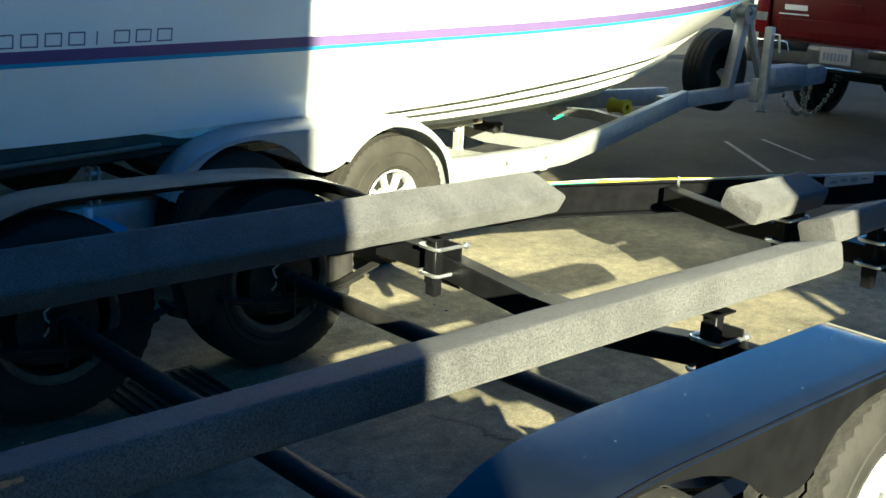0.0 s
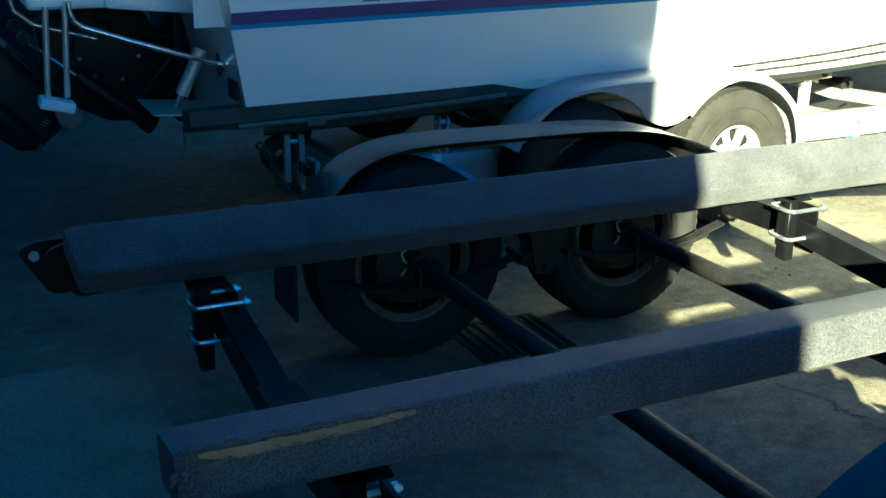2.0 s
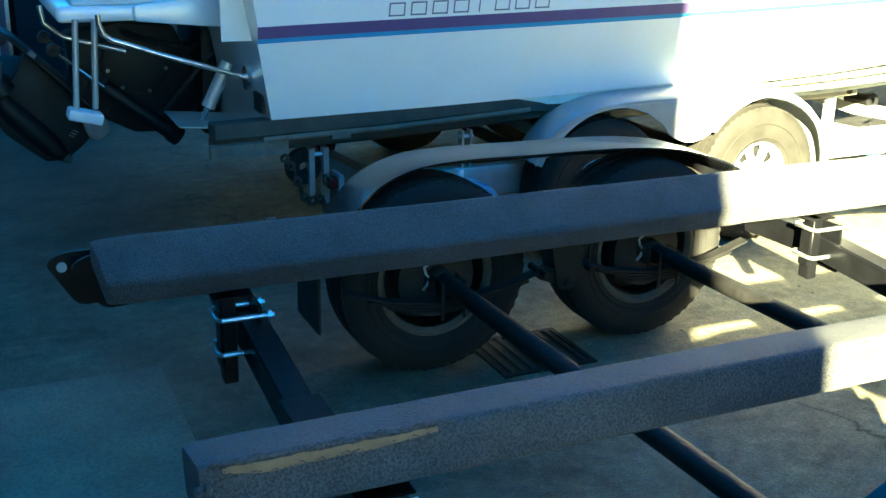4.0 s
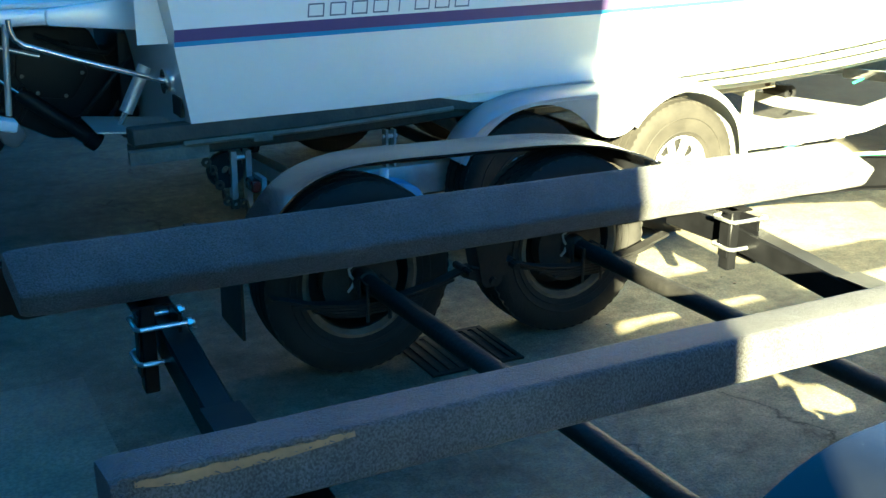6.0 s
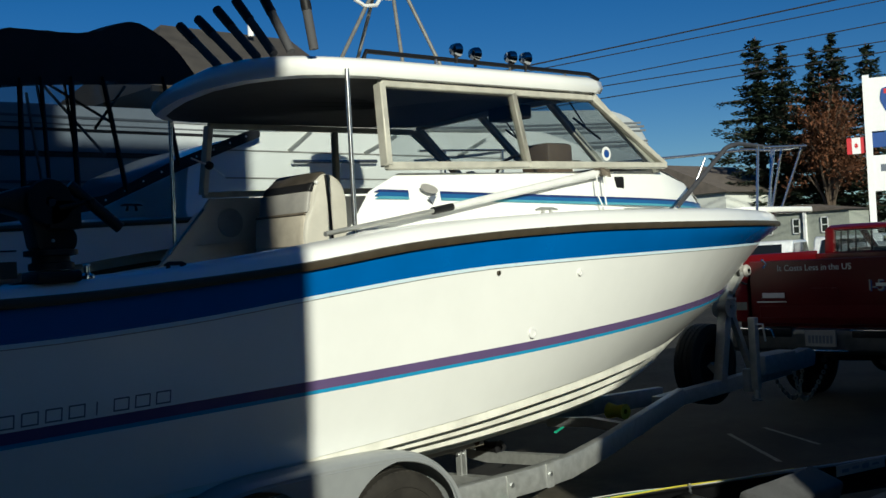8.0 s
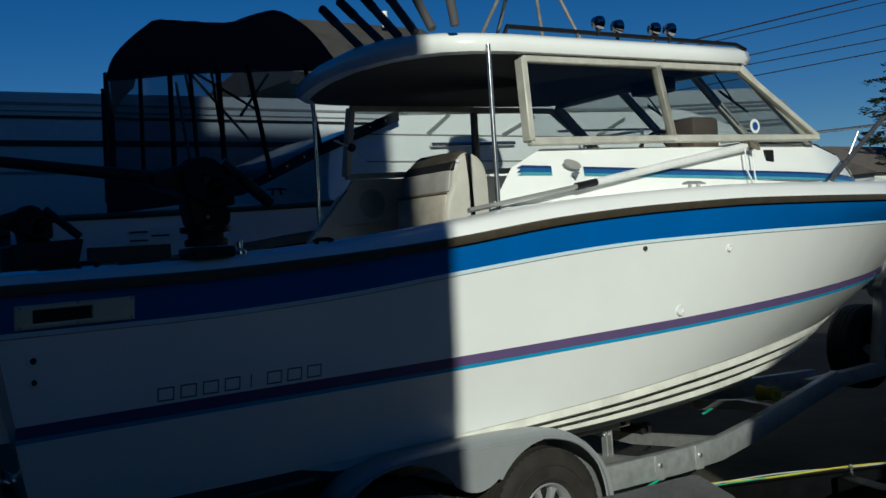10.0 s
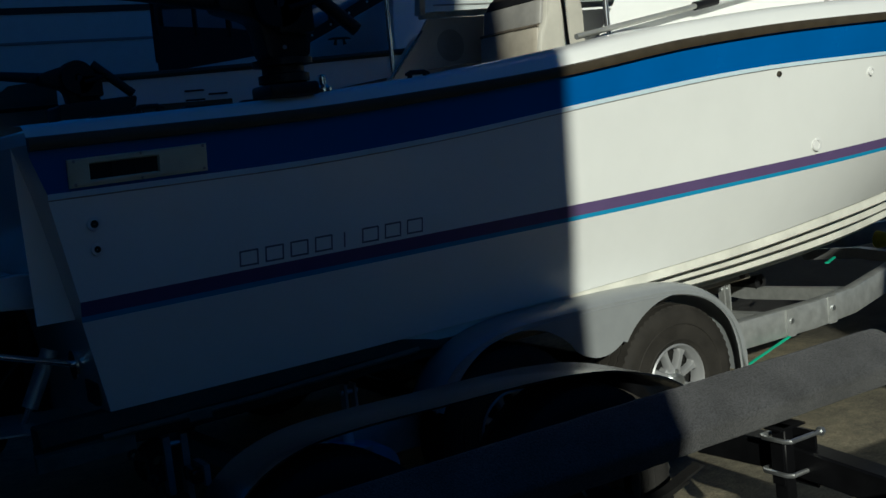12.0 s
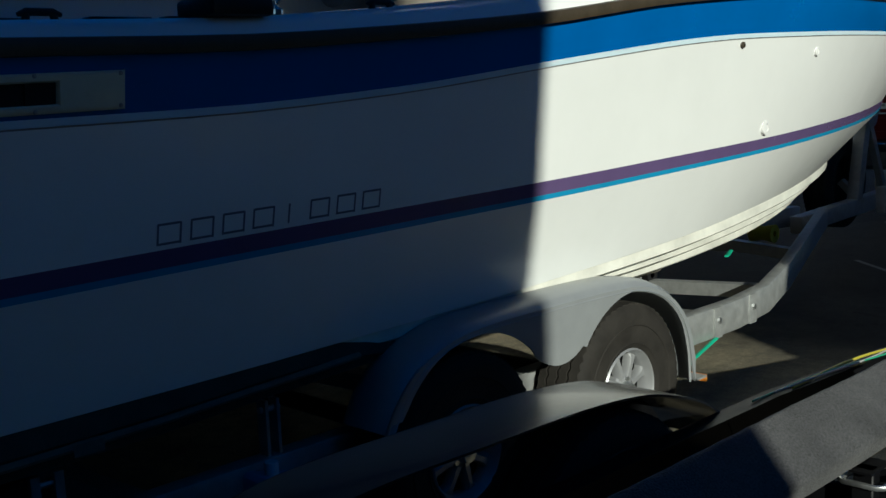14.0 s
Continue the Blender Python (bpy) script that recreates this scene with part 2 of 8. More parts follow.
RUST_D = material("dull_tan_rim", (0.13, 0.112, 0.085), 0.85, vary=0.4, scale=14, bump=0.3)
RUSTY = material("brown_rust", (0.075, 0.045, 0.028), 0.9, vary=0.5, scale=30, bump=0.4)
RUST = material("rusty_drum", (0.04, 0.03, 0.023), 0.85, vary=0.5, scale=14, bump=0.4)
ZINC_D = material("dull_zinc", (0.22, 0.22, 0.21), 0.5, metal=0.6, vary=0.3, scale=30)
CHROME_D = material("polished_lamp_chrome", (0.42, 0.43, 0.45), 0.08, metal=1.0, vary=0.05)
CHROME = material("polished_stainless", (0.70, 0.71, 0.71), 0.16, metal=0.92, vary=0.05)
RAIL_DARK = material("dark_rail_reflection", (0.06, 0.06, 0.065), 0.6, vary=0.3, scale=20)
FRAME = material("cream_painted_frame", (0.5, 0.485, 0.415), 0.5, metal=0.1, vary=0.2, scale=9)
ALU = material("weathered_aluminium_frame", (0.5, 0.5, 0.46), 0.42, metal=0.6, vary=0.15, scale=9)
VINYL = material("grey_seat_vinyl", (0.3, 0.29, 0.27), 0.5, vary=0.18, scale=6, bump=0.1)
VINYL_T = material("tan_stained_vinyl", (0.42, 0.38, 0.31), 0.5, vary=0.25, scale=5)
ROLL = material("stained_brown_vinyl", (0.055, 0.047, 0.038), 0.5, vary=0.35, scale=9)
PANEL = material("cream_interior_panel", (0.5, 0.48, 0.42), 0.6, vary=0.12, scale=5)
CREAM = material("yellowed_plastic", (0.62, 0.6, 0.45), 0.5, vary=0.12, scale=8)
BLACKP = material("matt_black_plastic", (0.012, 0.012, 0.013), 0.5, vary=0.3, scale=10, bump=0.1)
HOLE = material("dark_opening", (0.006, 0.006, 0.006), 0.8)
CANVAS = material("black_canvas", (0.012, 0.013, 0.018), 0.85, vary=0.3, scale=6, bump=0.3, bump_scale=200)
GREYC = material("grey_canvas", (0.07, 0.07, 0.075), 0.85, vary=0.2, scale=4, bump=0.2)
CLEAR = glass_material("clear_vinyl_window", (0.2, 0.23, 0.28), 0.12)
GLASS = glass_material("cabin_glass", (0.62, 0.66, 0.67))
DARKGL = material("dark_tinted_glass", (0.01, 0.012, 0.014), 0.06, coat=0.5)
DRIVE = material("black_drive_paint", (0.0055, 0.006, 0.008), 0.55, vary=0.35, scale=14, bump=0.06, bump_scale=50)
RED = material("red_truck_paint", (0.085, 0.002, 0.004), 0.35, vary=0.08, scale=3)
BUMPER = material("scuffed_bumper_metal", (0.09, 0.094, 0.1), 0.4, metal=0.7, vary=0.3, scale=8, bump=0.05)
LENS = material("red_lamp_lens", (0.16, 0.008, 0.01), 0.2, coat=0.4)
AMBER = material("amber_marker_lens", (0.6, 0.2, 0.02), 0.3)
GREEN = material("green_strap", (0.02, 0.38, 0.22), 0.7, bump=0.2)
YELLOW = material("yellow_webbing", (0.7, 0.55, 0.03), 0.7, bump=0.2)
WIREY = material("yellow_wire", (0.5, 0.44, 0.04), 0.45)
WIREG = material("green_wire", (0.05, 0.35, 0.2), 0.45)
WIREW = material("white_wire", (0.42, 0.42, 0.4), 0.45)
DECAL = material("white_decal", (0.72, 0.72, 0.7), 0.5)
PRINT = material("grey_print", (0.12, 0.14, 0.18), 0.5)
TEAL = material("turquoise_can", (0.02, 0.3, 0.5), 0.4)
REELG = material("grey_reel_plastic", (0.055, 0.055, 0.058), 0.55, vary=0.15, scale=9)
HOSE = material("dark_green_hose", (0.012, 0.07, 0.06), 0.4)
BARK = material("bark", (0.09, 0.065, 0.045), 0.9, vary=0.4, bump=0.5)
FIR = material("fir_needles", (0.012, 0.026, 0.012), 0.75, vary=0.5, scale=0.5)
FIR2 = material("fir_needles_light", (0.028, 0.045, 0.016), 0.75, vary=0.4, scale=0.5)
RUSSET = material("russet_leaves", (0.12, 0.045, 0.017), 0.75, vary=0.5, scale=0.7)
ROOF = material("grey_shingle_roof", (0.125, 0.105, 0.09), 0.9, vary=0.25, scale=3)
SIDING = material("white_siding", (0.62, 0.64, 0.6), 0.7, vary=0.08)
CABINW = material("grey_green_siding", (0.3, 0.32, 0.28), 0.75, vary=0.12)
SIGN_W = material("white_sign_face", (0.75, 0.76, 0.76), 0.5, vary=0.04)
SIGN_B = material("blue_sign_face", (0.01, 0.06, 0.25), 0.5)
SIGN_R = material("red_sign_face", (0.5, 0.02, 0.03), 0.5)
SHEDW = material("pale_siding_paint", (0.36, 0.4, 0.4), 0.6, vary=0.12, scale=3)
SHEDT = material("dark_trim_paint", (0.03, 0.045, 0.08), 0.5, vary=0.2)
WIRE = material("power_cable", (0.015, 0.015, 0.017), 0.6)
CARW = material("white_car_paint", (0.7, 0.72, 0.73), 0.25, coat=0.5)
RVD = material("grey_coach_trim", (0.16, 0.17, 0.18), 0.5, vary=0.1)
RVP = material("pale_coach_panel", (0.42, 0.45, 0.46), 0.4, vary=0.06)
ROOF_B = material("brown_shingle_roof", (0.05, 0.044, 0.038), 0.9, vary=0.3, scale=2.0, bump=0.3, bump_scale=12)
BLACK.node_tree.nodes["Principled BSDF"].inputs["Specular IOR Level"].default_value = 0.12
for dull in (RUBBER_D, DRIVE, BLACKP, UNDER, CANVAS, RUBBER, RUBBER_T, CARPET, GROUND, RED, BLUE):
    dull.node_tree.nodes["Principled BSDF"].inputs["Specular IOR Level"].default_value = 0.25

# ---- building helpers ----
def add(bm, verts, faces):
    vs = [bm.verts.new(v) for v in verts]
    for f in faces:
        try:
            bm.faces.new([vs[i] for i in f])
        except ValueError:
            pass
    return vs


def box(bm, lo, hi, m=None):
    (x0, y0, z0), (x1, y1, z1) = lo, hi
    v = [Vector(p) for p in ((x0, y0, z0), (x1, y0, z0), (x1, y1, z0), (x0, y1, z0), (x0, y0, z1), (x1, y0, z1), (x1, y1, z1), (x0, y1, z1))]
    return add(bm, [m @ p if m else p for p in v], ((0, 3, 2, 1), (4, 5, 6, 7), (0, 1, 5, 4), (1, 2, 6, 5), (2, 3, 7, 6), (3, 0, 4, 7)))


def rings(bm, rs, closed=True, cap=True):
    """Joins rows of points into a skin; closed: each row is a loop; cap: the first and last loop are filled."""
    rows = [[bm.verts.new(p) for p in r] for r in rs]
    n = len(rows[0])
    for a, b in zip(rows, rows[1:]):
        for i in range(n if closed else n - 1):
            j = (i + 1) % n
            bm.faces.new((a[i], a[j], b[j], b[i]))
    if cap and closed:
        bm.faces.new(rows[0][::-1])
        bm.faces.new(rows[-1])
    return rows


def tube(bm, pts, r, n=8, cap=True, flat=1.0):
    """A round bar along the points; r: one radius or one for each point."""
    pts = [Vector(p) for p in pts]
    rad = r if isinstance(r, (list, tuple)) else [r] * len(pts)
    out, side = [], None
    for i, p in enumerate(pts):
        d = (pts[min(i + 1, len(pts) - 1)] - pts[max(i - 1, 0)]).normalized()
        if side is None:
            side = d.cross(Vector((0, 0, 1)) if abs(d.z) < 0.9 else Vector((1, 0, 0))).normalized()
        side = (side - d * side.dot(d)).normalized()
        up = d.cross(side)
        out.append([p + (side * math.cos(a) + up * math.sin(a) * flat) * rad[i] for a in (2 * math.pi * k / n for k in range(n))])
    return rings(bm, out, True, cap)


def bar(bm, a, b, w, h, up=(0, 0, 1)):
    """A straight beam of section w x h from a to b."""
    a, b = Vector(a), Vector(b)
    d = (b - a).normalized()
    s = d.cross(Vector(up)).normalized()
    u = s.cross(d)
    sec = [(-w / 2, -h / 2), (w / 2, -h / 2), (w / 2, h / 2), (-w / 2, h / 2)]
    return rings(bm, [[p + s * i + u * j for i, j in sec] for p in (a, b)])


def lathe(bm, profile, centre, axis="y", n=32, cap=False):
    """Turns (radius, offset) pairs about an axis through the centre."""
    c = Vector(centre)
    out = []
    for r, o in profile:
        row = []
        for k in range(n):
            a = 2 * math.pi * k / n
            p, q = r * math.cos(a), r * math.sin(a)
            row.append(c + Vector({"x": (o, p, q), "y": (p, o, q), "z": (p, q, o)}[axis]))
        out.append(row)
    return rings(bm, out, True, cap)


def prism(bm, poly, a, b, axis="y"):
    """A flat outline given in the two other axes, drawn out from a to b."""
    def at(p, o):
        return Vector({"x": (o, p[0], p[1]), "y": (p[0], o, p[1]), "z": (p[0], p[1], o)}[axis])
    return rings(bm, [[at(p, a) for p in poly], [at(p, b) for p in poly]])


def soften(bm, w, seg=2, angle=35):
    bm.normal_update()
    es = [e for e in bm.edges if len(e.link_faces) == 2 and e.calc_face_angle(0) > radians(angle)]
    bmesh.ops.bevel(bm, geom=es, offset=w, segments=seg, profile=0.5, affect="EDGES", clamp_overlap=True)


def mesh_of(name, bm, mat, smooth=40):
    bmesh.ops.recalc_face_normals(bm, faces=bm.faces)
    me = bpy.data.meshes.new(name)
    bm.to_mesh(me)
    bm.free()
    me.materials.append(mat)
    if smooth:
        me.polygons.foreach_set("use_smooth", [True] * len(me.polygons))
        me.set_sharp_from_angle(angle=radians(smooth))
    return me


def part(name, bm, mat, parent=None, label="", smooth=40):
    ob = new(name, mesh_of(name, bm, mat, smooth))
    if parent:
        ob.parent = parent
        ob.matrix_parent_inverse = parent.matrix_world.inverted() if parent.type == "EMPTY" else Matrix()
    return tagged(ob, label)


def thing(name, at, label, category, group="", kind=""):
    ob = new(name)
    ob.empty_display_size = 0.1
    ob.location = at
    ob.matrix_world = Matrix.Translation(at)
    return tagged(ob, label, category, group, kind)


def solid(name, bm, mat, label, category="", group="", kind="", smooth=40):
    return tagged(part(name, bm, mat, None, "", smooth), label, category, group, kind)


def M():
    return bmesh.new()


def lerp_table(rows, x):
    xs, vs = zip(*rows)
    return float(np.interp(x, xs, vs))


def flowing(pts, n=44):
    """A smooth run through the points, evenly spaced along its length."""
    p = [Vector(q) for q in pts]
    p = [p[0] * 2 - p[1]] + p + [p[-1] * 2 - p[-2]]
    fine = []
    for a, b, c, d in zip(p, p[1:], p[2:], p[3:]):
        for k in range(12):
            t = k / 12
            fine.append(0.5 * (2 * b + (c - a) * t + (2 * a - 5 * b + 4 * c - d) * t * t + (3 * b - a - 3 * c + d) * t ** 3))
    fine.append(p[-2])
    run = [0.0]
    for a, b in zip(fine, fine[1:]):
        run.append(run[-1] + (b - a).length)
    at = np.linspace(0, run[-1], n)
    return list(zip(np.interp(at, run, [q[0] for q in fine]).tolist(), np.interp(at, run, [q[1] for q in fine]).tolist()))


def rounded(poly, r, seg=4):
    """The outline with its corners rounded."""
    out = []
    n = len(poly)
    for i in range(n):
        p, a, b = Vector(poly[i]), Vector(poly[i - 1]), Vector(poly[(i + 1) % n])
        k = min(r, (a - p).length * 0.45, (b - p).length * 0.45)
        s, e = p + (a - p).normalized() * k, p + (b - p).normalized() * k
        for j in range(seg + 1):
            t = j / seg
            out.append(tuple(s * (1 - t) ** 2 + p * 2 * t * (1 - t) + e * t * t))
    return out

# ---- the setting ----
WALL_Y = -2.2
bm = M()
N = 40
xs = [-400 + 800 * i / N for i in range(N + 1)]
rings(bm, [[(x, y, 0) for x in xs] for y in xs], False, False)
solid("ground", bm, GROUND, "worn grey asphalt and concrete yard with grit, cracks and shade put into its colour", "ground", kind="structure", smooth=0)
bm = M()
box(bm, (-3.2, 0.9, -0.05), (1.82, 3.78, 0.004))
solid("pavement", bm, CONCRETE, "paler poured concrete slab let into the yard", "pavement", kind="structure", smooth=0)
# unseen wall, added to hold back sky light from the west
bm = M()
box(bm, (-4.75, WALL_Y, 0), (-4.5, 12.9, 12))
solid("sky_block_west", bm, STUCCO, "unseen plain wall added to hold back sky light", "wall", kind="structure", smooth=0)
# unseen shadow casters behind the trailers: the light falls through the gap between them
bm = M()
EDGE_X = 4.12 + SUN_SLOPE * (WALL_Y - 4.204)
prism(bm, [(-30, 0), (EDGE_X, 0), (EDGE_X, 9.3), (-1.9, 9.3), (-1.9, 14), (-30, 14)], WALL_Y - 0.25, WALL_Y)
solid("wall_south", bm, STUCCO, "unseen tall wall behind the trailers, outlined from the shadow edge it casts", "wall", kind="structure", smooth=0)
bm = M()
# outline follows the shadow edges on boat and ground; the caster is unknown
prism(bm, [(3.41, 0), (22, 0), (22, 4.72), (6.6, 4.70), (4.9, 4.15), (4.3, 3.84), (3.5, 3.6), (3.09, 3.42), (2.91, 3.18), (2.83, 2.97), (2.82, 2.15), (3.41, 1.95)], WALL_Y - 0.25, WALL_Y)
# thin upright added for one narrow shadow line on the ground
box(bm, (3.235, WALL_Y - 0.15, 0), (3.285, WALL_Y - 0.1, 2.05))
solid("shadow_caster_east", bm, STUCCO, "unseen caster outlined from the shadow edges on boat and yard", "wall", kind="structure", smooth=0)

# ---- the boat: hull lines as (x from transom to stem, half breadth, height) ----
BY = 5.45
def line(x0, x1, b, full, power, heights):
    """Points of one hull line from transom to stem; full: how far it stays parallel."""
    pts = []
    for i in range(49):
        u = i / 48
        x = x0 + (x1 - x0) * u
        half = b * (1 - max(0.0, (u - full) / (1 - full)) ** power) if u < 1 else 0.0
        k = b * (0.985 + 0.015 * min(1, u / 0.25))
        pts.append((x, min(half, k), smooth_table(heights, x)))
    return pts


def smooth_table(rows, x):
    """Gentle curve through the rows."""
    w = [(-0.25, 1), (-0.12, 2), (0, 3), (0.12, 2), (0.25, 1)]
    return sum(lerp_table(rows, x + d) * k for d, k in w) / 9


SHEER = line(2.22, 10.5, 1.35, 0.42, 2.3, [(2, 1.592), (3.1, 1.602), (3.7, 1.636), (4.2, 1.672), (4.8, 1.745), (5.4, 1.785), (6.2, 1.81), (7.5, 1.81), (10.5, 1.82)])
SHEER_LO = [(x, max(0, h - 0.004), z - 0.035) for x, h, z in SHEER]
BLUE_LO = line(2.26, 10.17, 1.325, 0.42, 2.25, [(2, 1.443), (3.1, 1.455), (3.7, 1.49), (4.2, 1.54), (4.95, 1.605), (5.4, 1.63), (6.3, 1.645), (10.2, 1.67)])
PIN_LO = [(x, max(0, h - 0.004), z - 0.022) for x, h, z in BLUE_LO]
STR_HI = line(2.325, 9.62, 1.25, 0.41, 2.15, [(2, 1.098), (2.35, 1.109), (2.85, 1.121), (3.5, 1.135), (4.2, 1.151), (4.6, 1.161), (5.0, 1.174), (5.85, 1.201), (6.65, 1.231), (7.8, 1.271), (9.6, 1.32)])
STR_MID = [(x - 0.012 * (x - 2.3) / 7, max(0, h - 0.01), z - 0.046) for x, h, z in STR_HI]
STR_LO = [(x - 0.018 * (x - 2.3) / 7, max(0, h - 0.014), z - 0.064) for x, h, z in STR_HI]
CHINE = line(2.40, 8.95, 1.12, 0.42, 2.0, [(2, 0.722), (3.2, 0.741), (4.3, 0.773), (5.0, 0.806), (5.5, 0.836), (6.0, 0.872), (7.1, 0.932), (9, 1.0)])
LOW1 = line(2.40, 8.6, 0.86, 0.40, 1.9, [(2, 0.645), (4.3, 0.66), (5.5, 0.67), (6.5, 0.69), (7.5, 0.735), (8.6, 0.83)])
LOW2 = line(2.40, 8.2, 0.52, 0.40, 1.9, [(2, 0.54), (4.3, 0.55), (5.5, 0.54), (6.5, 0.56), (7.5, 0.62), (8.2, 0.68)])
KEEL = [(2.40 + (7.7 - 2.40) * i / 48, 0.0, lerp_table([(2, 0.42), (5.5, 0.42), (6.8, 0.45), (7.7, 0.52)], 2.4 + 5.3 * i / 48)) for i in range(49)]


def skin(bm, rows, out=0.0):
    for s in (-1, 1):
        rings(bm, [[(x, BY + s * (h + (out if h > 0.001 else 0)), z) for x, h, z in r] for r in rows], False, False)
    bmesh.ops.remove_doubles(bm, verts=bm.verts, dist=0.0005)


def between(a, b, t):
    return [tuple(p[i] * (1 - t) + q[i] * t for i in range(3)) for p, q in zip(a, b)]


boat = thing("boat", (2.4, BY, 0.42), "white cabin fishing boat with blue and purple stripes on a trailer", "boat")
# the moulded step under the blue band: a pale bead and a dull groove below it
BEAD = between(BLUE_LO, PIN_LO, 0.82)
bm = M(); skin(bm, [BLUE_LO, between(BLUE_LO, PIN_LO, 0.12)]); skin(bm, [[(x, h + (0.005 if h > 0 else 0), z) for x, h, z in between(BLUE_LO, PIN_LO, k)] for k in (0.12, 0.45, 0.78)]); part("pinstripe", bm, PALE, boat, "pale blue pinstripe on a raised bead")
bm = M(); skin(bm, [BEAD, PIN_LO]); part("groove", bm, GROOVE, boat, "thin dull grey groove under the pinstripe")
bm = M(); skin(bm, [PIN_LO, between(PIN_LO, STR_HI, 0.35), between(PIN_LO, STR_HI, 0.7), STR_HI]); skin(bm, [STR_LO, between(STR_LO, CHINE, 0.5), CHINE])
hull = part("hull_side", bm, GEL, boat, "glossy white gelcoat topsides", smooth=60)
bm = M(); skin(bm, [SHEER, SHEER_LO, between(SHEER_LO, BLUE_LO, 0.5), BLUE_LO]); part("blue_band", bm, BLUE, boat, "wide glossy blue band")
bm = M(); skin(bm, [STR_HI, STR_MID]); part("purple_stripe", bm, PURPLE, boat, "purple stripe")
bm = M(); skin(bm, [STR_MID, STR_LO]); part("cyan_stripe", bm, CYAN, boat, "thin cyan stripe")
# bottom with its stepped strakes
CHINE_IN = [(x, max(0, h - 0.07), z - 0.012) for x, h, z in CHINE]
bm = M(); skin(bm, [CHINE, CHINE_IN, LOW1, LOW2, KEEL]); part("hull_bottom", bm, GEL_LOW, boat, "off-white planing bottom")
for a, b, k in ((CHINE_IN, LOW1, 0.12), (CHINE_IN, LOW1, 0.54), (CHINE_IN, LOW1, 0.96), (LOW1, LOW2, 0.5)):
    base = between(a, b, k)
    for s in (-1, 1):
        bm = M()
        rows = []
        for i in range(8, 47):
            x, h, z = base[i]
            w = 0.085 * min(1.0, 0.25 + (47 - i) / 12)
            p = Vector((x, BY + s * h, z))
            rows.append([p + Vector((0, s * w * 0.9, w * 0.6)), p + Vector((0, s * w, -0.016)), p + Vector((0, s * (w - 0.006), -0.022)), p + Vector((0, -s * 0.045, -0.034)), p + Vector((0, -s * 0.045, 0.01))])
        rings(bm, rows)
        part("strake", bm, GEL_LOW, boat)
# transom
bm = M()
for tri in ((SHEER, BLUE_LO), (BLUE_LO, STR_HI), (STR_HI, CHINE), (CHINE, LOW1), (LOW1, LOW2), (LOW2, KEEL)):
    a, b = tri[0][0], tri[1][0]
    add(bm, [(a[0], BY - a[1], a[2]), (a[0], BY + a[1], a[2]), (b[0], BY + b[1], b[2]), (b[0], BY - b[1], b[2])], [(0, 1, 2, 3)])
bmesh.ops.remove_doubles(bm, verts=bm.verts, dist=0.002)
part("transom", bm, GEL, boat)
# rub rail and gunwale cap
for s in (-1, 1):
    bm = M()
    rows = []
    for x, h, z in SHEER:
        p = Vector((x, BY + s * h, z))
        o = s if h > 0.02 else 0
        rows.append([p + Vector((0, o * d, e)) for d, e in ((-0.01, 0.022), (0.022, 0.018), (0.028, 0.0), (0.022, -0.018), (-0.01, -0.02))])
    rings(bm, rows)
    part("rub_rail", bm, RUB, boat, "worn brown vinyl rub rail")
CAP_H = [(2, 0.055), (3.7, 0.07), (4.2, 0.082), (4.8, 0.09), (6, 0.1), (8, 0.11), (10.5, 0.09)]
def cap_rows(s):
    rows = []
    for x, h, z in SHEER:
        c = smooth_table(CAP_H, x)
        ins = lambda d: max(0.0, h - d)
        top = z + c
        w = 0.24 if x < 4.75 else 0.24 + 0.6 * min(1, (x - 4.75) / 0.3)
        rows.append([(x, BY + s * ins(0.002), z + 0.02), (x, BY + s * ins(0.02), z + c * 0.7), (x, BY + s * ins(0.055), top), (x, BY + s * ins(w), top + 0.008)])
    return rows
for s in (-1, 1):
    bm = M(); rings(bm, cap_rows(s), False, False); part("gunwale", bm, GEL, boat, "white gunwale and side deck", smooth=50)
def deck_z(x):
    i = min(range(49), key=lambda k: abs(SHEER[k][0] - x))
    return SHEER[i][2] + smooth_table(CAP_H, SHEER[i][0])
# foredeck crown forward of the cabin
bm = M()
rows = []
for x, h, z in SHEER:
    if x >= 7.0:
        hh = max(0.0, h - 0.2)
        t = deck_z(x)
        rows.append([(x, BY + hh * k, t + 0.012 + 0.05 * (1 - k * k)) for k in (-1, -0.6, -0.2, 0.2, 0.6, 1)])
rings(bm, rows, False, False)
part("foredeck", bm, DECK, boat)
# cockpit liner: sole, inner walls, aft bulkhead
bm = M()
box(bm, (2.35, BY - 1.1, 1.02), (5.3, BY + 1.1, 1.05))
part("cockpit_floor", bm, DECK, boat)
for s in (-1, 1):
    bm = M()
    rings(bm, [[(x, BY + s * (min(h, 1.35) - 0.24), z) for x, h, z in SHEER if x < 5.3], [(x, BY + s * (min(h, 1.35) - 0.25), 1.04) for x, h, z in SHEER if x < 5.3]], False, False)
    part("cockpit_side", bm, GEL, boat)
bm = M()
box(bm, (2.36, BY - 1.11, 1.05), (2.52, BY + 1.11, 1.665))
soften(bm, 0.03)
part("transom_coaming", bm, GEL, boat)
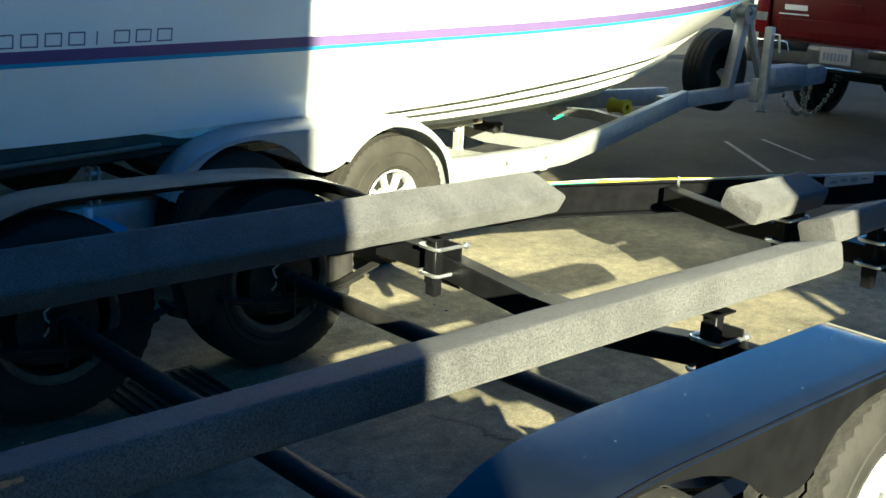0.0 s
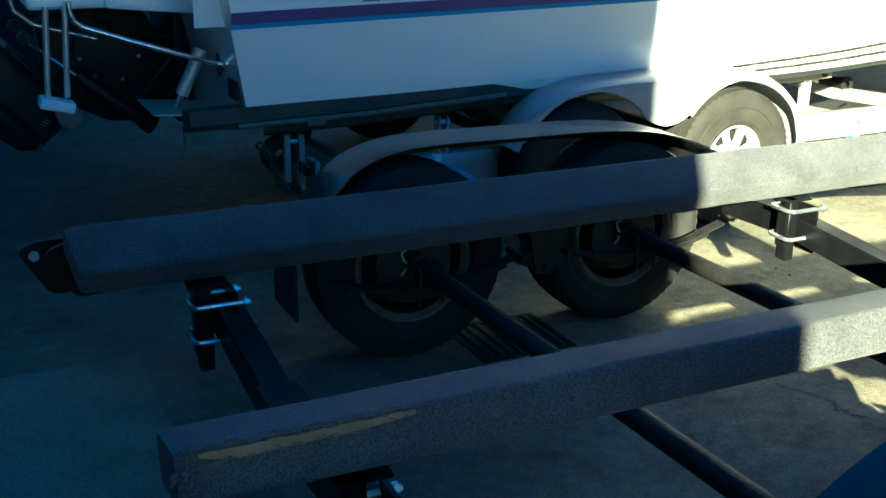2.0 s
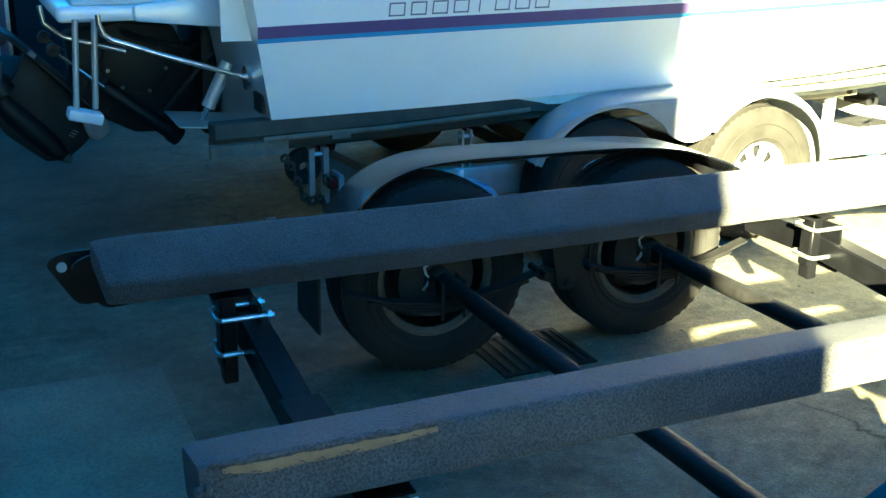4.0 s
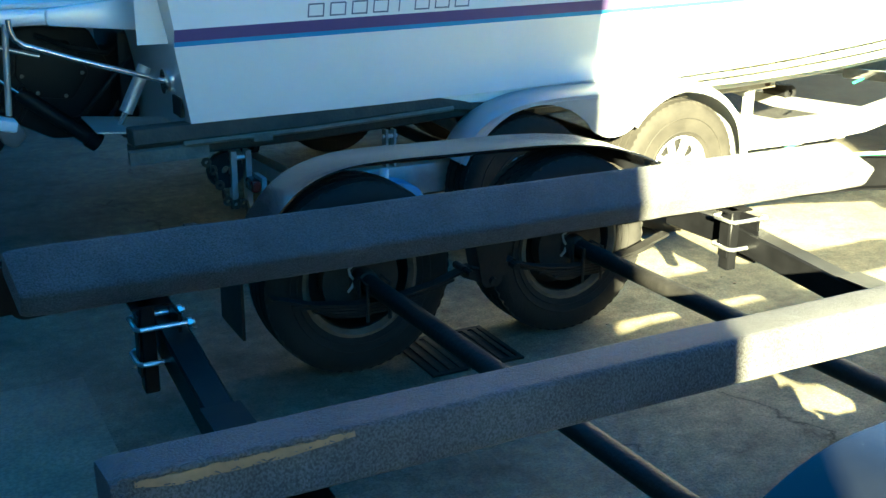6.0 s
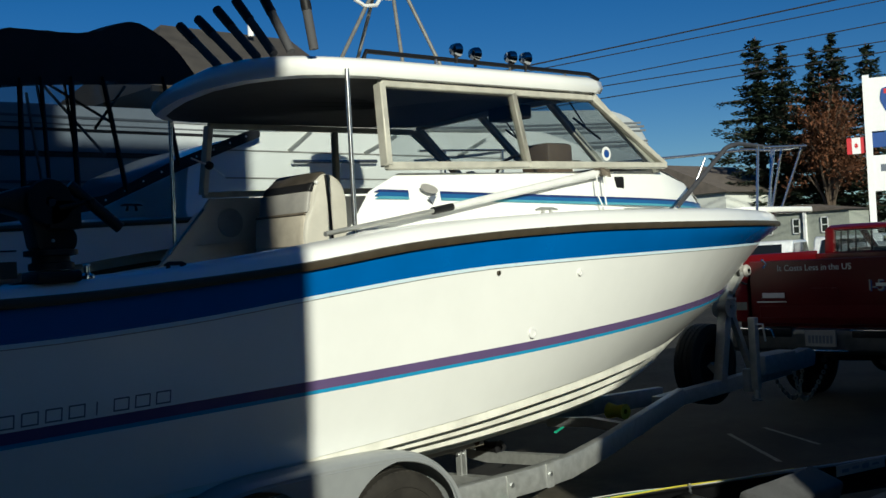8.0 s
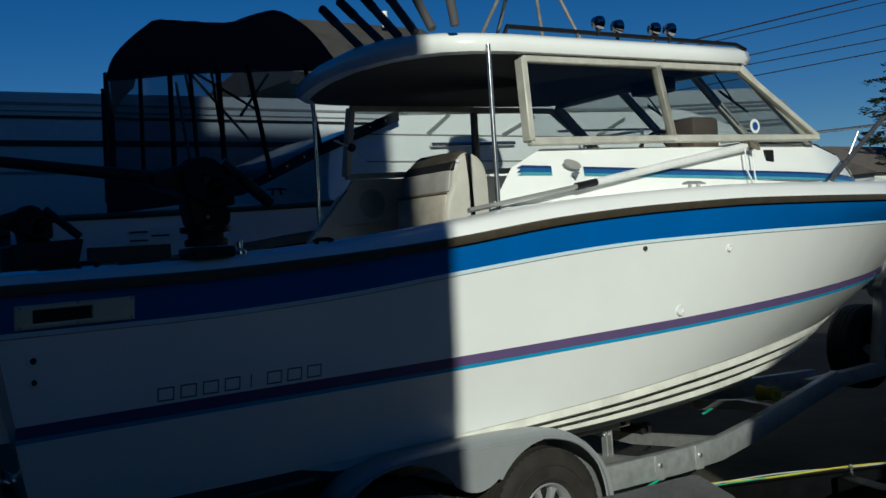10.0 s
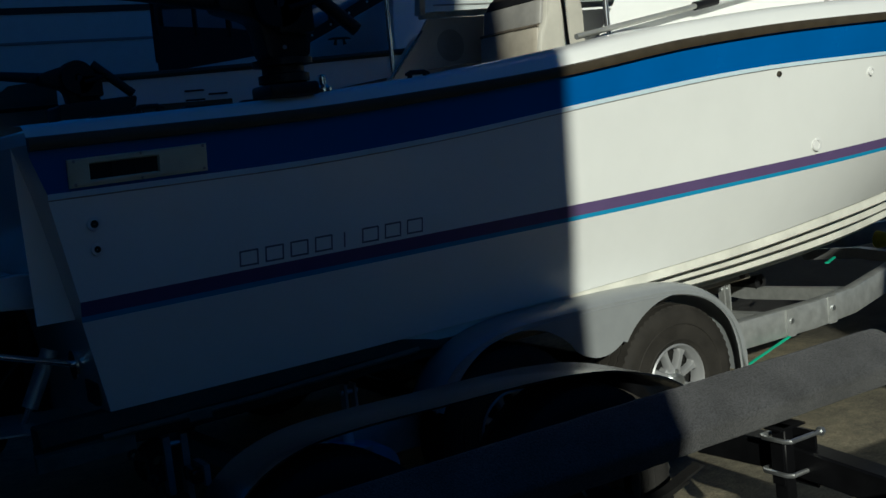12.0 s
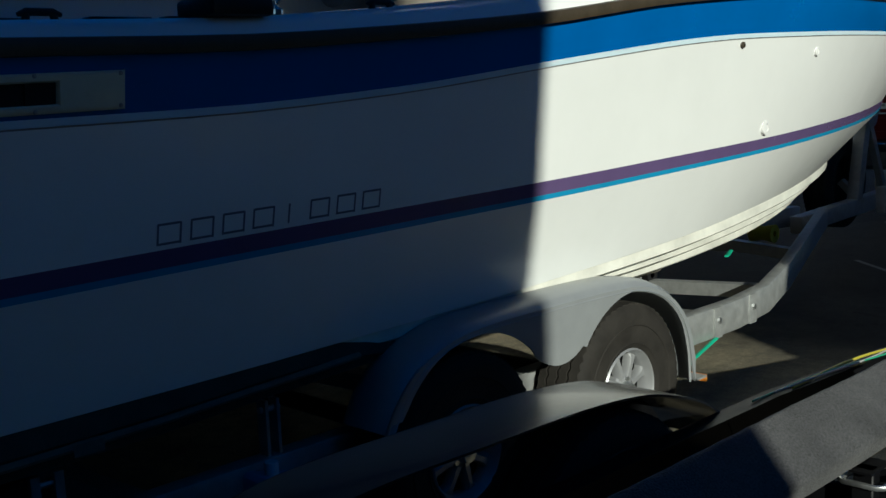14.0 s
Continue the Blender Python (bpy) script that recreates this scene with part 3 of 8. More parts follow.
# cabin trunk
CY0, CY1 = 0.93, 0.84       # half breadth at deck and at window top
def cab(x, k, z):
    return (x, k, z)
side = [(4.70, 1.76), (4.93, 2.02), (5.0, 2.15), (7.60, 2.185), (7.95, 2.10), (8.45, 1.93)]
for s in (-1, 1):
    bm = M()
    low = [(4.70, 1.76), (4.95, 1.80), (5.4, 1.84), (6.4, 1.87), (7.6, 1.90), (8.05, 1.91), (8.6, 1.915)]
    high = [(4.705, 1.775), (4.93, 2.05), (5.15, 2.15), (6.4, 2.17), (7.50, 2.20), (7.95, 2.12), (8.58, 1.95)]
    def half(x, z):
        base = CY0 if x < 7.2 else CY0 * (1 - ((x - 7.2) / 1.9) ** 2 * 0.9)
        return base - (z - 1.85) * 0.12
    rings(bm, [[(x, BY + s * half(x, z), z) for x, z in low], [(x, BY + s * (half(x, (z + lz) / 2) + 0.012), (z + lz) / 2) for (x, z), (_, lz) in zip(high, low)], [(x, BY + s * half(x, z), z) for x, z in high]], False, False)
    part("cabin_side", bm, GEL, boat, smooth=50)
    for mat, za, zb in ((NAVY, 0.0, -0.014), (STRIPE_B, -0.014, -0.036), (STRIPE_C, -0.036, -0.052)):
        for xa, xb in ((4.99, 5.19), (5.42, 8.35)):
            bm = M()
            rows = []
            for i in range(21):
                x = xa + (xb - xa) * i / 20
                z0 = 2.062 - (x - 4.95) * 0.024
                rows.append([(x - 0.04 * (1 if i == 0 and xa < 5 else 0) * q, BY + s * (half(x, z) + 0.016), z) for q, z in ((0, z0 + za), (1, z0 + zb))])
            rings(bm, rows, False, False)
            part("cabin_stripe", bm, mat, boat)
bm = M()
rows = []
for x, z in ((7.40, 2.20), (7.60, 2.195), (7.95, 2.125), (8.3, 2.03), (8.6, 1.95)):
    hh = half(x, z)
    rows.append([(x + 0.14 * (1 - k * k), BY + hh * k, z + 0.05 * (1 - k * k)) for k in (-1, -0.7, -0.35, 0, 0.35, 0.7, 1)])
rings(bm, rows, False, False)
part("cabin_top", bm, GEL, boat, smooth=60)
# hardtop: a crowned shell with rounded aft corners
def roof_outline():
    pts = [(4.56, 0.60), (4.60, 0.78), (4.72, 0.90), (4.95, 0.95), (6.4, 0.95), (6.85, 0.92), (7.0, 0.84), (7.14, 0.45), (7.2, 0.0)]
    aft = [(4.50, 0.0), (4.52, 0.35)]
    half_o = aft + pts
    return half_o
ro = roof_outline()
full = [(x, k) for x, k in ro] + [(x, -k) for x, k in ro[::-1] if k > 0]
bm = M()
cx = 5.85
def roof_ring(scale, z, crown):
    return [(cx + (x - cx) * scale, BY + k * scale, z + crown * (1 - (k / 1.0) ** 2) + 0.02 * (x - 5.8) / 1.3 - 0.015 * max(0.0, (5.1 - x) / 0.6) ** 2) for x, k in full]
rows = [roof_ring(0.94, 2.655, 0.07), roof_ring(0.985, 2.66, 0.07), roof_ring(1.0, 2.69, 0.085), roof_ring(0.99, 2.73, 0.10), roof_ring(0.95, 2.755, 0.105), roof_ring(0.7, 2.80, 0.08), roof_ring(0.35, 2.83, 0.05), roof_ring(0.02, 2.86, 0.03)]
rings(bm, rows, True, False)
part("hardtop", bm, GEL, boat, "white fibreglass hardtop", smooth=50)
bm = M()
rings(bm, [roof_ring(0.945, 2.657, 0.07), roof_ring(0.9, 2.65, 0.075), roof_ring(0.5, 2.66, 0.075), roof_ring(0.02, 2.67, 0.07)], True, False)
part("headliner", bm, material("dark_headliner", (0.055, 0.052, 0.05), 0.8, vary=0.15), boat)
# window frames and panes
def wh(z):
    return 0.925 - (z - 2.15) * 0.14
for s in (-1, 1):
    def P(x, z, o=0.0):
        return (x, BY + s * (wh(z) + 0.025 + o), z)
    for poly, nm in (((5.03, 2.18, 5.06, 2.628, 6.08, 2.642, 6.12, 2.205), "aft"), ((6.12, 2.205, 6.08, 2.642, 6.82, 2.65, 7.49, 2.225), "fwd")):
        q = [(poly[i], poly[i + 1]) for i in range(0, 8, 2)]
        for i in range(4):
            a, b = q[i], q[(i + 1) % 4]
            bm = M()
            wdt = 0.066 if (nm == "aft" and i == 0) else 0.048
            bar(bm, P(*a), P(*b), 0.04, wdt, up=(0, s, 0.1))
            soften(bm, 0.006, 1)
            part("window_frame", bm, FRAME, boat)
        bm = M()
        add(bm, [P(x, z, -0.006) for x, z in q], [(0, 1, 2, 3)])
        pane = part("side_window", bm, GLASS, boat, smooth=0)
        pane.visible_shadow = False
# front screen: three posts and panes
ft = [(7.46, 0.9, 2.2), (7.62, 0.34, 2.235), (7.62, -0.34, 2.235), (7.46, -0.9, 2.2)]
fu = [(6.85, 0.85, 2.68), (7.02, 0.34, 2.72), (7.02, -0.34, 2.72), (6.85, -0.85, 2.68)]
for i in range(4):
    bm = M(); bar(bm, (ft[i][0], BY + ft[i][1], ft[i][2]), (fu[i][0], BY + fu[i][1], fu[i][2]), 0.045, 0.05); soften(bm, 0.006, 1); part("screen_post", bm, FRAME, boat)
    if i < 3:
        for row in (ft, fu):
            bm = M(); bar(bm, *[(p[0], BY + p[1], p[2]) for p in row[i:i + 2]], 0.04, 0.04); part("screen_frame", bm, ALU, boat)
        bm = M()
        add(bm, [(p[0], BY + p[1], p[2]) for p in (ft[i], ft[i + 1], fu[i + 1], fu[i])], [(0, 1, 2, 3)])
        part("windscreen", bm, GLASS, boat, smooth=0).visible_shadow = False

# ---- wheels shared by both trailers ----
def wheel(name, at, r, w, face, parent, rim_mat, lip=None, tyre=None, rim=0.6):
    """A wheel part (rim, dish, spokes) with its tyre, tread, cap and nuts; face: +1 or -1, the y side that the dish looks to."""
    x, y, z = at
    R = r * rim
    f = face
    bm = M()
    lathe(bm, [(R * 1.03, f * w * 0.44), (R * 0.99, f * w * 0.47), (R * 0.95, f * w * 0.44), (R * 0.93, f * w * 0.38), (R * 0.905, f * w * 0.36), (R * 0.89, f * w * 0.31), (R * 0.875, f * w * 0.29), (R * 0.87, f * w * 0.15)], at, "y", 40)
    lathe(bm, [(0.001, f * w * 0.34), (R * 0.3, f * w * 0.33), (R * 0.38, f * w * 0.28), (R * 0.40, f * w * 0.1)], at, "y", 24)
    wh_part = part(name, bm, rim_mat, parent, "silver steel wheel with eight spokes")
    for k in range(8):
        a = 2 * math.pi * k / 8 + 0.3
        m = Matrix.Translation(at) @ Matrix.Rotation(-a, 4, "Y")
        bm = M()
        rings(bm, [[m @ Vector((q, f * w * d, e)) for d, e in ((h, -g), (h + 0.05, -g * 0.6), (h + 0.05, g * 0.6), (h, g), (h - 0.12, g), (h - 0.12, -g))] for q, g, h in ((R * 0.3, R * 0.105, 0.31), (R * 0.55, R * 0.085, 0.30), (R * 0.78, R * 0.10, 0.28), (R * 0.90, R * 0.20, 0.26))])
        part("spoke", bm, rim_mat, wh_part)
    # dark disc: the shade seen between the spokes is put into its colour
    bm = M()
    lathe(bm, [(0.001, f * w * 0.1), (R * 0.45, f * w * 0.10), (R * 0.88, f * w * 0.10), (R * 0.87, -f * w * 0.3), (R * 0.9, -f * w * 0.36)], at, "y", 32)
    part("wheel_back", bm, UNDER, wh_part, "inner side of the wheel, dark for the shade behind the spokes")
    bm = M()
    lathe(bm, [(R * 0.9, -f * w * 0.36), (R * 0.93, -f * w * 0.41), (R * 0.97, -f * w * 0.46), (R * 1.03, -f * w * 0.44)], at, "y", 32)
    part("rim_lip", bm, lip or UNDER, wh_part)
    bm = M()
    pr = [(R, -w * 0.42), (R + r * 0.06, -w * 0.47), (R + r * 0.072, -w * 0.49), (R + r * 0.084, -w * 0.475), (r * 0.74, -w * 0.5), (r * 0.75, -w * 0.52), (r * 0.76, -w * 0.505), (r * 0.86, -w * 0.52), (r * 0.95, -w * 0.46), (r * 0.985, -w * 0.4), (r - 0.007, -w * 0.3), (r - 0.007, w * 0.3), (r * 0.985, w * 0.4), (r * 0.95, w * 0.46), (r * 0.86, w * 0.52), (r * 0.76, w * 0.505), (r * 0.75, w * 0.52), (r * 0.74, w * 0.5), (R + r * 0.084, w * 0.475), (R + r * 0.072, w * 0.49), (R + r * 0.06, w * 0.47), (R, w * 0.42)]
    lathe(bm, pr, at, "y", 48)
    part("tyre", bm, tyre or RUBBER, wh_part, "dusty black rubber tyre")
    bm = M()
    n = 112
    for row in (-0.33, -0.11, 0.11, 0.33):
        band = []
        for k in range(n):
            a, zig = 2 * math.pi * k / n, (0.018 if k % 2 else -0.018)
            band.append([(x + math.cos(a) * q, y + w * (row + zig + d), z + math.sin(a) * q) for d, q in ((-0.085, r - 0.012), (-0.085, r if row > -0.3 else r * 0.989), (0.085, r if row < 0.3 else r * 0.989), (0.085, r - 0.012))])
        rings(bm, band + band[:1], True, False)
    tagged(part("tread", bm, tyre or RUBBER_T, wh_part, "dry worn zigzag tread ribs", smooth=0), kind="stuff")
    bm = M()
    lathe(bm, [(0.001, f * w * 0.52), (R * 0.17, f * w * 0.5), (R * 0.2, f * w * 0.4), (R * 0.2, f * w * 0.2)], at, "y", 20)
    part("hub_cap", bm, ZINC, wh_part)
    for k in range(5):
        a = 2 * math.pi * k / 5
        bm = M()
        lathe(bm, [(0.001, f * w * 0.37), (0.010, f * w * 0.37), (0.010, f * w * 0.28)], (x + R * 0.26 * math.cos(a), y, z + R * 0.26 * math.sin(a)), "y", 6)
        part("wheel_nut", bm, ZINC, wh_part)
    return wh_part


# ---- the empty bunk trailer ----
TY = 2.385
WY = 2.33                # middle between the wheels
AX = (2.70, 3.555)
SKEW = 0.10              # the near wheels are set a little further forward to fit the camera's view
LEAD = 0.03              # and so is the near fender
trailer = thing("boat_trailer", (2.7, TY, 0), "empty black tandem-axle boat trailer with grey carpeted bunks", "trailer")


def bunk(name, a, b, wide, thick, tilt, cut, worn=False, label="", parent=trailer):
    """A carpeted board: a and b are the outer top edge at each end, the board leans down towards +y or -y by tilt degrees; cut: how far the inner corner falls back."""
    a, b = Vector(a), Vector(b)
    d = (b - a).normalized()
    c, s = math.cos(radians(abs(tilt))), math.sin(radians(abs(tilt)))
    sg = 1 if tilt > 0 else -1
    u = (Vector((0, sg, 0)) - d * d.y * sg).normalized() * c + Vector((0, 0, -s))
    v = Vector((0, -sg * s, -c))
    sec = rounded([(0, 0), (wide, 0), (wide, thick), (0, thick)], 0.02, 4)
    n = 60
    bm = M()
    rows = []
    for i in range(n + 1):
        t = {1: 0.005, n - 1: 0.995}.get(i, i / n)
        p = a.lerp(b, t)
        row = []
        for p1, p2 in sec:
            run = (b - a).length
            fall = (cut[0] * max(0.0, 1 - t * run / 0.15) - cut[1] * max(0.0, 1 - (1 - t) * run / 0.15)) * (p1 / wide)
            j = noise.noise(Vector((p.x * 3, p1 * 20, p2 * 20 + p.y))) * 0.002 + noise.noise(Vector((p.x * 28, p1 * 40, p2 * 40 + p.y))) * 0.0012
            ease = {0: 0.90, 1: 0.97, n - 1: 0.97, n: 0.90}.get(i, 1.0)          # carpet folded round the ends
            row.append(p + d * fall + u * (wide / 2 + (p1 - wide / 2) * ease + j) + v * (thick / 2 + (p2 - thick / 2) * ease + j))
        rows.append(row)
    rings(bm, rows)
    return part(name, bm, CARPET, parent, label or "grey carpeted wooden bunk board", smooth=50)


far = bunk("bunk", (1.555, 3.075, 0.722), (4.54, 3.075, 0.722), 0.175, 0.095, -32, (0.02, -0.065))
near = bunk("bunk", (1.565, 1.755, 0.73), (4.61, 1.755, 0.73), 0.17, 0.10, 12, (0.0, 0.05), label="grey carpeted bunk board torn open at its aft end")
# torn carpet: bare wood along the outer top edge, with the carpet's edge rolled back round it
bm = M()
rows = []
for i in range(41):
    t = i / 40
    x = 1.60 + 0.375 * t
    end = min(1, 6 * t, (1 - t) * 3)
    w = (0.0125 + 0.001 * math.sin(9 * t) + 0.0007 * math.sin(31 * t)) * (1 - 0.3 * t) * end + 0.001
    rows.append([(x, 1.7505, 0.7165 - w), (x, 1.7466, 0.7175 - w), (x, 1.7464, 0.7185), (x, 1.7485, 0.7245 + 0.0015 * math.sin(23 * t)), (x, 1.7525, 0.7245)])
rings(bm, rows, False, False)
part("bare_wood", bm, WOOD, near, "bare wood showing through the torn carpet")
bm = M()
rng0 = random.Random(3)
for i in range(80):
    t = rng0.random()
    x = 1.597 + 0.385 * t
    low = rng0.random() < 0.55
    y, z = (1.7475, 0.7165 - (0.012 * (1 - 0.55 * t)) * min(1, 6 * t, (1 - t) * 3)) if low else (1.7495, 0.7265)
    p = Vector((x, y + rng0.uniform(-0.002, 0.003), z + rng0.uniform(-0.003, 0.002)))
    q = p + Vector((rng0.uniform(-0.012, 0.012), rng0.uniform(-0.003, 0.002), rng0.uniform(-0.004, 0.007)))
    tube(bm, [p, p.lerp(q, 0.5) + Vector((0, -0.002, 0.001)), q], 0.0011, 4)
tagged(part("frayed_edge", bm, CARPET, near), kind="stuff")
bm = M()
tube(bm, [(1.575 + 0.43 * k / 44, 1.7515 + 0.002 * math.sin(k * 0.9), 0.7305 + 0.0018 * math.sin(k * 1.7)) for k in range(45)], [0.002 + 0.0042 * min(1, k / 5, (44 - k) / 9) for k in range(45)], 8)
part("rolled_edge", bm, CARPET, near)
bm = M()
for k in range(26):
    p = Vector((1.566 + random.uniform(-0.008, 0.03), 1.75 + random.uniform(-0.006, 0.02), 0.715 - random.uniform(0, 0.05)))
    bmesh.ops.create_icosphere(bm, subdivisions=1, radius=random.uniform(0.004, 0.010), matrix=Matrix.Translation(p))
tagged(part("frayed_tuft", bm, CARPET, near), kind="stuff")
# axles, springs, hubs
HUB_Z = 0.345
for x in AX:
    bm = M()
    tube(bm, [(x + 0.06, TY - 0.98, HUB_Z + 0.01), (x, TY + 0.98, HUB_Z + 0.01)], 0.031, 16)
    axle = part("axle", bm, UNDER, trailer, "black steel axle tube")
    x_far = x
    for s in (-1, 1):
        x = x_far + (0 if s > 0 else 0.07 if x_far < 3 else 0.16)
        y = WY + s * (1.155 if s > 0 else 1.135)
        w = wheel("wheel", (x, y, HUB_Z), 0.345, 0.2, s, trailer, RIM, RUST_D, None, 0.5 if s < 0 else 0.6)
        bm = M()
        lathe(bm, [(0.02, -s * 0.02), (0.135, -s * 0.03), (0.14, -s * 0.09), (0.05, -s * 0.10), (0.045, -s * 0.15), (0.033, -s * 0.16)], (x, y, HUB_Z), "y", 28)
        part("brake_drum", bm, RUST, w, "rusty brake drum")
        bm = M()
        ys = TY + s * 0.90
        for k in range(4):
            L = 0.36 - 0.07 * k
            rows = [(x + L * t, ys, 0.30 + 0.07 * (L / 0.36) ** 2 * t * t - 0.010 * k) for t in (-1, -0.6, -0.2, 0.2, 0.6, 1)]
            rings(bm, [[(p[0], ys - 0.022, p[2]), (p[0], ys + 0.022, p[2]), (p[0], ys + 0.022, p[2] + 0.008), (p[0], ys - 0.022, p[2] + 0.008)] for p in rows])
        part("leaf_spring", bm, UNDER, trailer, "stacked leaf spring")
        for dx in (-0.04, 0.04):
            bm = M()
            tube(bm, [(x + dx, ys - 0.035, 0.25), (x + dx, ys - 0.035, 0.38), (x + dx, ys + 0.035, 0.38), (x + dx, ys + 0.035, 0.25)], 0.006, 6)
            part("spring_bolt", bm, UNDER, trailer)
        bm = M()
        tube(bm, [(x - 0.05 + 0.012 * math.sin(k * 1.9), y - s * (0.12 + 0.01 * (k % 2)), 0.44 - 0.02 * k) for k in range(7)], 0.005, 6)
        part("brake_line", bm, WIREW, trailer, "loose white brake line")
# equaliser hangers between the springs
for s in (-1, 1):
    xm, ym = (AX[0] + AX[1]) / 2 + (SKEW if s < 0 else 0), TY + s * 0.90
    for dy in (-0.045, 0.04):
        bm = M()
        prism(bm, rounded([(xm - 0.07, 0.47), (xm + 0.07, 0.47), (xm + 0.035, 0.30), (xm - 0.035, 0.30)], 0.02), ym + dy, ym + dy + 0.006)
        part("spring_hanger", bm, UNDER, trailer, "dusty steel spring hanger")
    bm = M()
    prism(bm, rounded([(xm - 0.11, 0.385), (xm, 0.35), (xm + 0.11, 0.385), (xm + 0.11, 0.345), (xm, 0.30), (xm - 0.11, 0.345)], 0.015), ym - 0.02, ym + 0.02)
    part("equaliser", bm, UNDER, trailer)
    for dx, dz in ((-0.09, 0.365), (0.0, 0.325), (0.09, 0.365)):
        bm = M()
        tube(bm, [(xm + dx, ym - 0.06, dz), (xm + dx, ym + 0.06, dz)], 0.013, 8)
        part("shackle_bolt", bm, UNDER, trailer)
# frame rails, with the drawbar taper
RAIL = 0.985
def rail_y(x):
    return RAIL if x < 5.0 else max(0.0, RAIL - (x - 5.0) * 0.215)
def rail_z(x):
    return min(0.45, 0.37 + 0.046 * (5.74 - x))
def rail_off(x, s):
    """The near rail is set close inside the wheels, hidden from the camera's view."""
    return rail_y(x) + (0.075 * min(1.0, max(0.0, (4.8 - x) / 0.6)) if s < 0 else 0.0)
for s in (-1, 1):
    bm = M()
    xs = (1.75, 2.45, 3.2, 4.2, 5.0, 6.2, 7.4, 9.2)
    rows = []
    for x in xs:
        y = TY + s * rail_off(x, s)
        # near rail lowered so sunlight reaches the yard past it
        z0 = rail_z(x) - (0.20 if s < 0 else 0.0)
        z1 = z0 + 0.155
        rows.append([(x, y + s * d, z) for d, z in ((0, z0), (0.006, z0), (0.006, z1), (-0.05, z1), (-0.05, z1 - 0.008), (0, z1 - 0.008))])
    rings(bm, rows)
    bm2 = M()
    rings(bm2, [[(x, TY + s * rail_off(x, s) - s * d, z + rail_z(x) - (0.20 if s < 0 else 0.0)) for d, z in ((0.05, 0.0), (0, 0.0), (0, 0.008), (0.05, 0.008))] for x in xs])
    rail = part("frame_rail", bm, BLACK, trailer, "black steel channel rail")
    part("rail_flange", bm2, BLACK, rail)
    bm = M()
    poly = rounded([(1.44, 0.625), (1.49, 0.65), (1.66, 0.65), (1.66, 0.50), (1.52, 0.49)], 0.03)
    prism(bm, [(x, z) for x, z in poly], TY + s * 0.80, TY + s * 0.812)
    prism(bm, [(x + 0.06, z) for x, z in poly], TY + s * 0.75, TY + s * 0.76)
    part("tie_down_lug", bm, BLACK, trailer, "black steel end lug with a bolt hole")
    bm = M()
    lathe(bm, [(0.001, 0.004), (0.014, 0.004), (0.014, -0.004), (0.001, -0.004)], (1.485, TY + s * 0.80 - 0.004, 0.61), "y", 14)
    part("bolt_hole", bm, VINYL, trailer)
# cross members, dipping in the middle, with posts and U-bolts
def ubolt(x, y, z, s, parent):
    bm = M()
    w, d = 0.052, 0.10
    pts = [(x + d, y + w, z), (x - 0.045, y + w, z), (x - 0.055, y + w - 0.012, z), (x - 0.055, y - w + 0.012, z), (x - 0.045, y - w, z), (x + d, y - w, z)]
    tube(bm, pts, 0.0075, 8)
    part("u_bolt", bm, ZINC, parent, "bright zinc U-bolt")
    for q in (w, -w):
        bm = M()
        lathe(bm, [(0.001, 0.012), (0.014, 0.012), (0.014, 0), (0.001, 0)], (x + d - 0.02, y + q, z), "x", 6)
        part("nut", bm, ZINC, parent)


def post(x, y, z0, z1, parent, lift=0.0):
    bm = M()
    bar(bm, (x - 0.018, y, z0), (x - 0.018, y, z1), 0.04, 0.05, up=(0, 1, 0))
    soften(bm, 0.004, 1)
    p = part("post", bm, BLACK, parent, "black steel bunk post")
    for lo, hi in (((x - 0.046, y - 0.022, z0 + 0.05), (x - 0.041, y + 0.022, z1 - 0.03)), ((x + 0.055, y - 0.055, 0.36), (x + 0.065, y + 0.055, 0.53))):
        bm = M()
        box(bm, lo, hi)
        part("backing_plate", bm, BLACK, p)
    for z in (0.50 + lift, 0.40 + lift):
        ubolt(x, y, z, 1, p)
    bm = M()
    box(bm, (x - 0.06, y - 0.03, z1 - 0.006), (x + 0.05, y + 0.03, z1))
    part("bunk_bracket", bm, BLACK, p)


for x, yo in ((1.90, (-0.57, 0.57)), (4.03, (-0.57, 0.57))):
    bm = M()
    sec = [(-0.04, -0.045), (0.04, -0.045), (0.04, 0.045), (-0.04, 0.045)]
    ys = [TY + k for k in (-0.93, -0.62, -0.12, 0.12, 0.62, 0.93)]
    zs = [0.445, 0.445, 0.385, 0.385, 0.445, 0.445]
    back = 0.085 if x > 3 else 0.0      # the front member is set a little askew to fit the camera's view
    rings(bm, [[(x + 0.05 + i - back * (y - ys[1]) / (ys[4] - ys[1]), y, z + j) for i, j in sec] for y, z in zip(ys, zs)])
    soften(bm, 0.006, 1, 60)
    cm = part("cross_member", bm, BLACK, trailer, "black steel cross member")
    bm = M()
    box(bm, (x - back / 2, TY - 0.13, 0.432), (x + 0.1 - back / 2, TY + 0.13, 0.438))
    part("gusset_plate", bm, BLACK, cm)
    for k in yo:
        askew = back if k > 0 else 0.0
        post(x - askew, TY + k, 0.335 if askew else 0.30, 0.555 if k > 0 else 0.585, trailer, 0.022 if askew else 0.0)
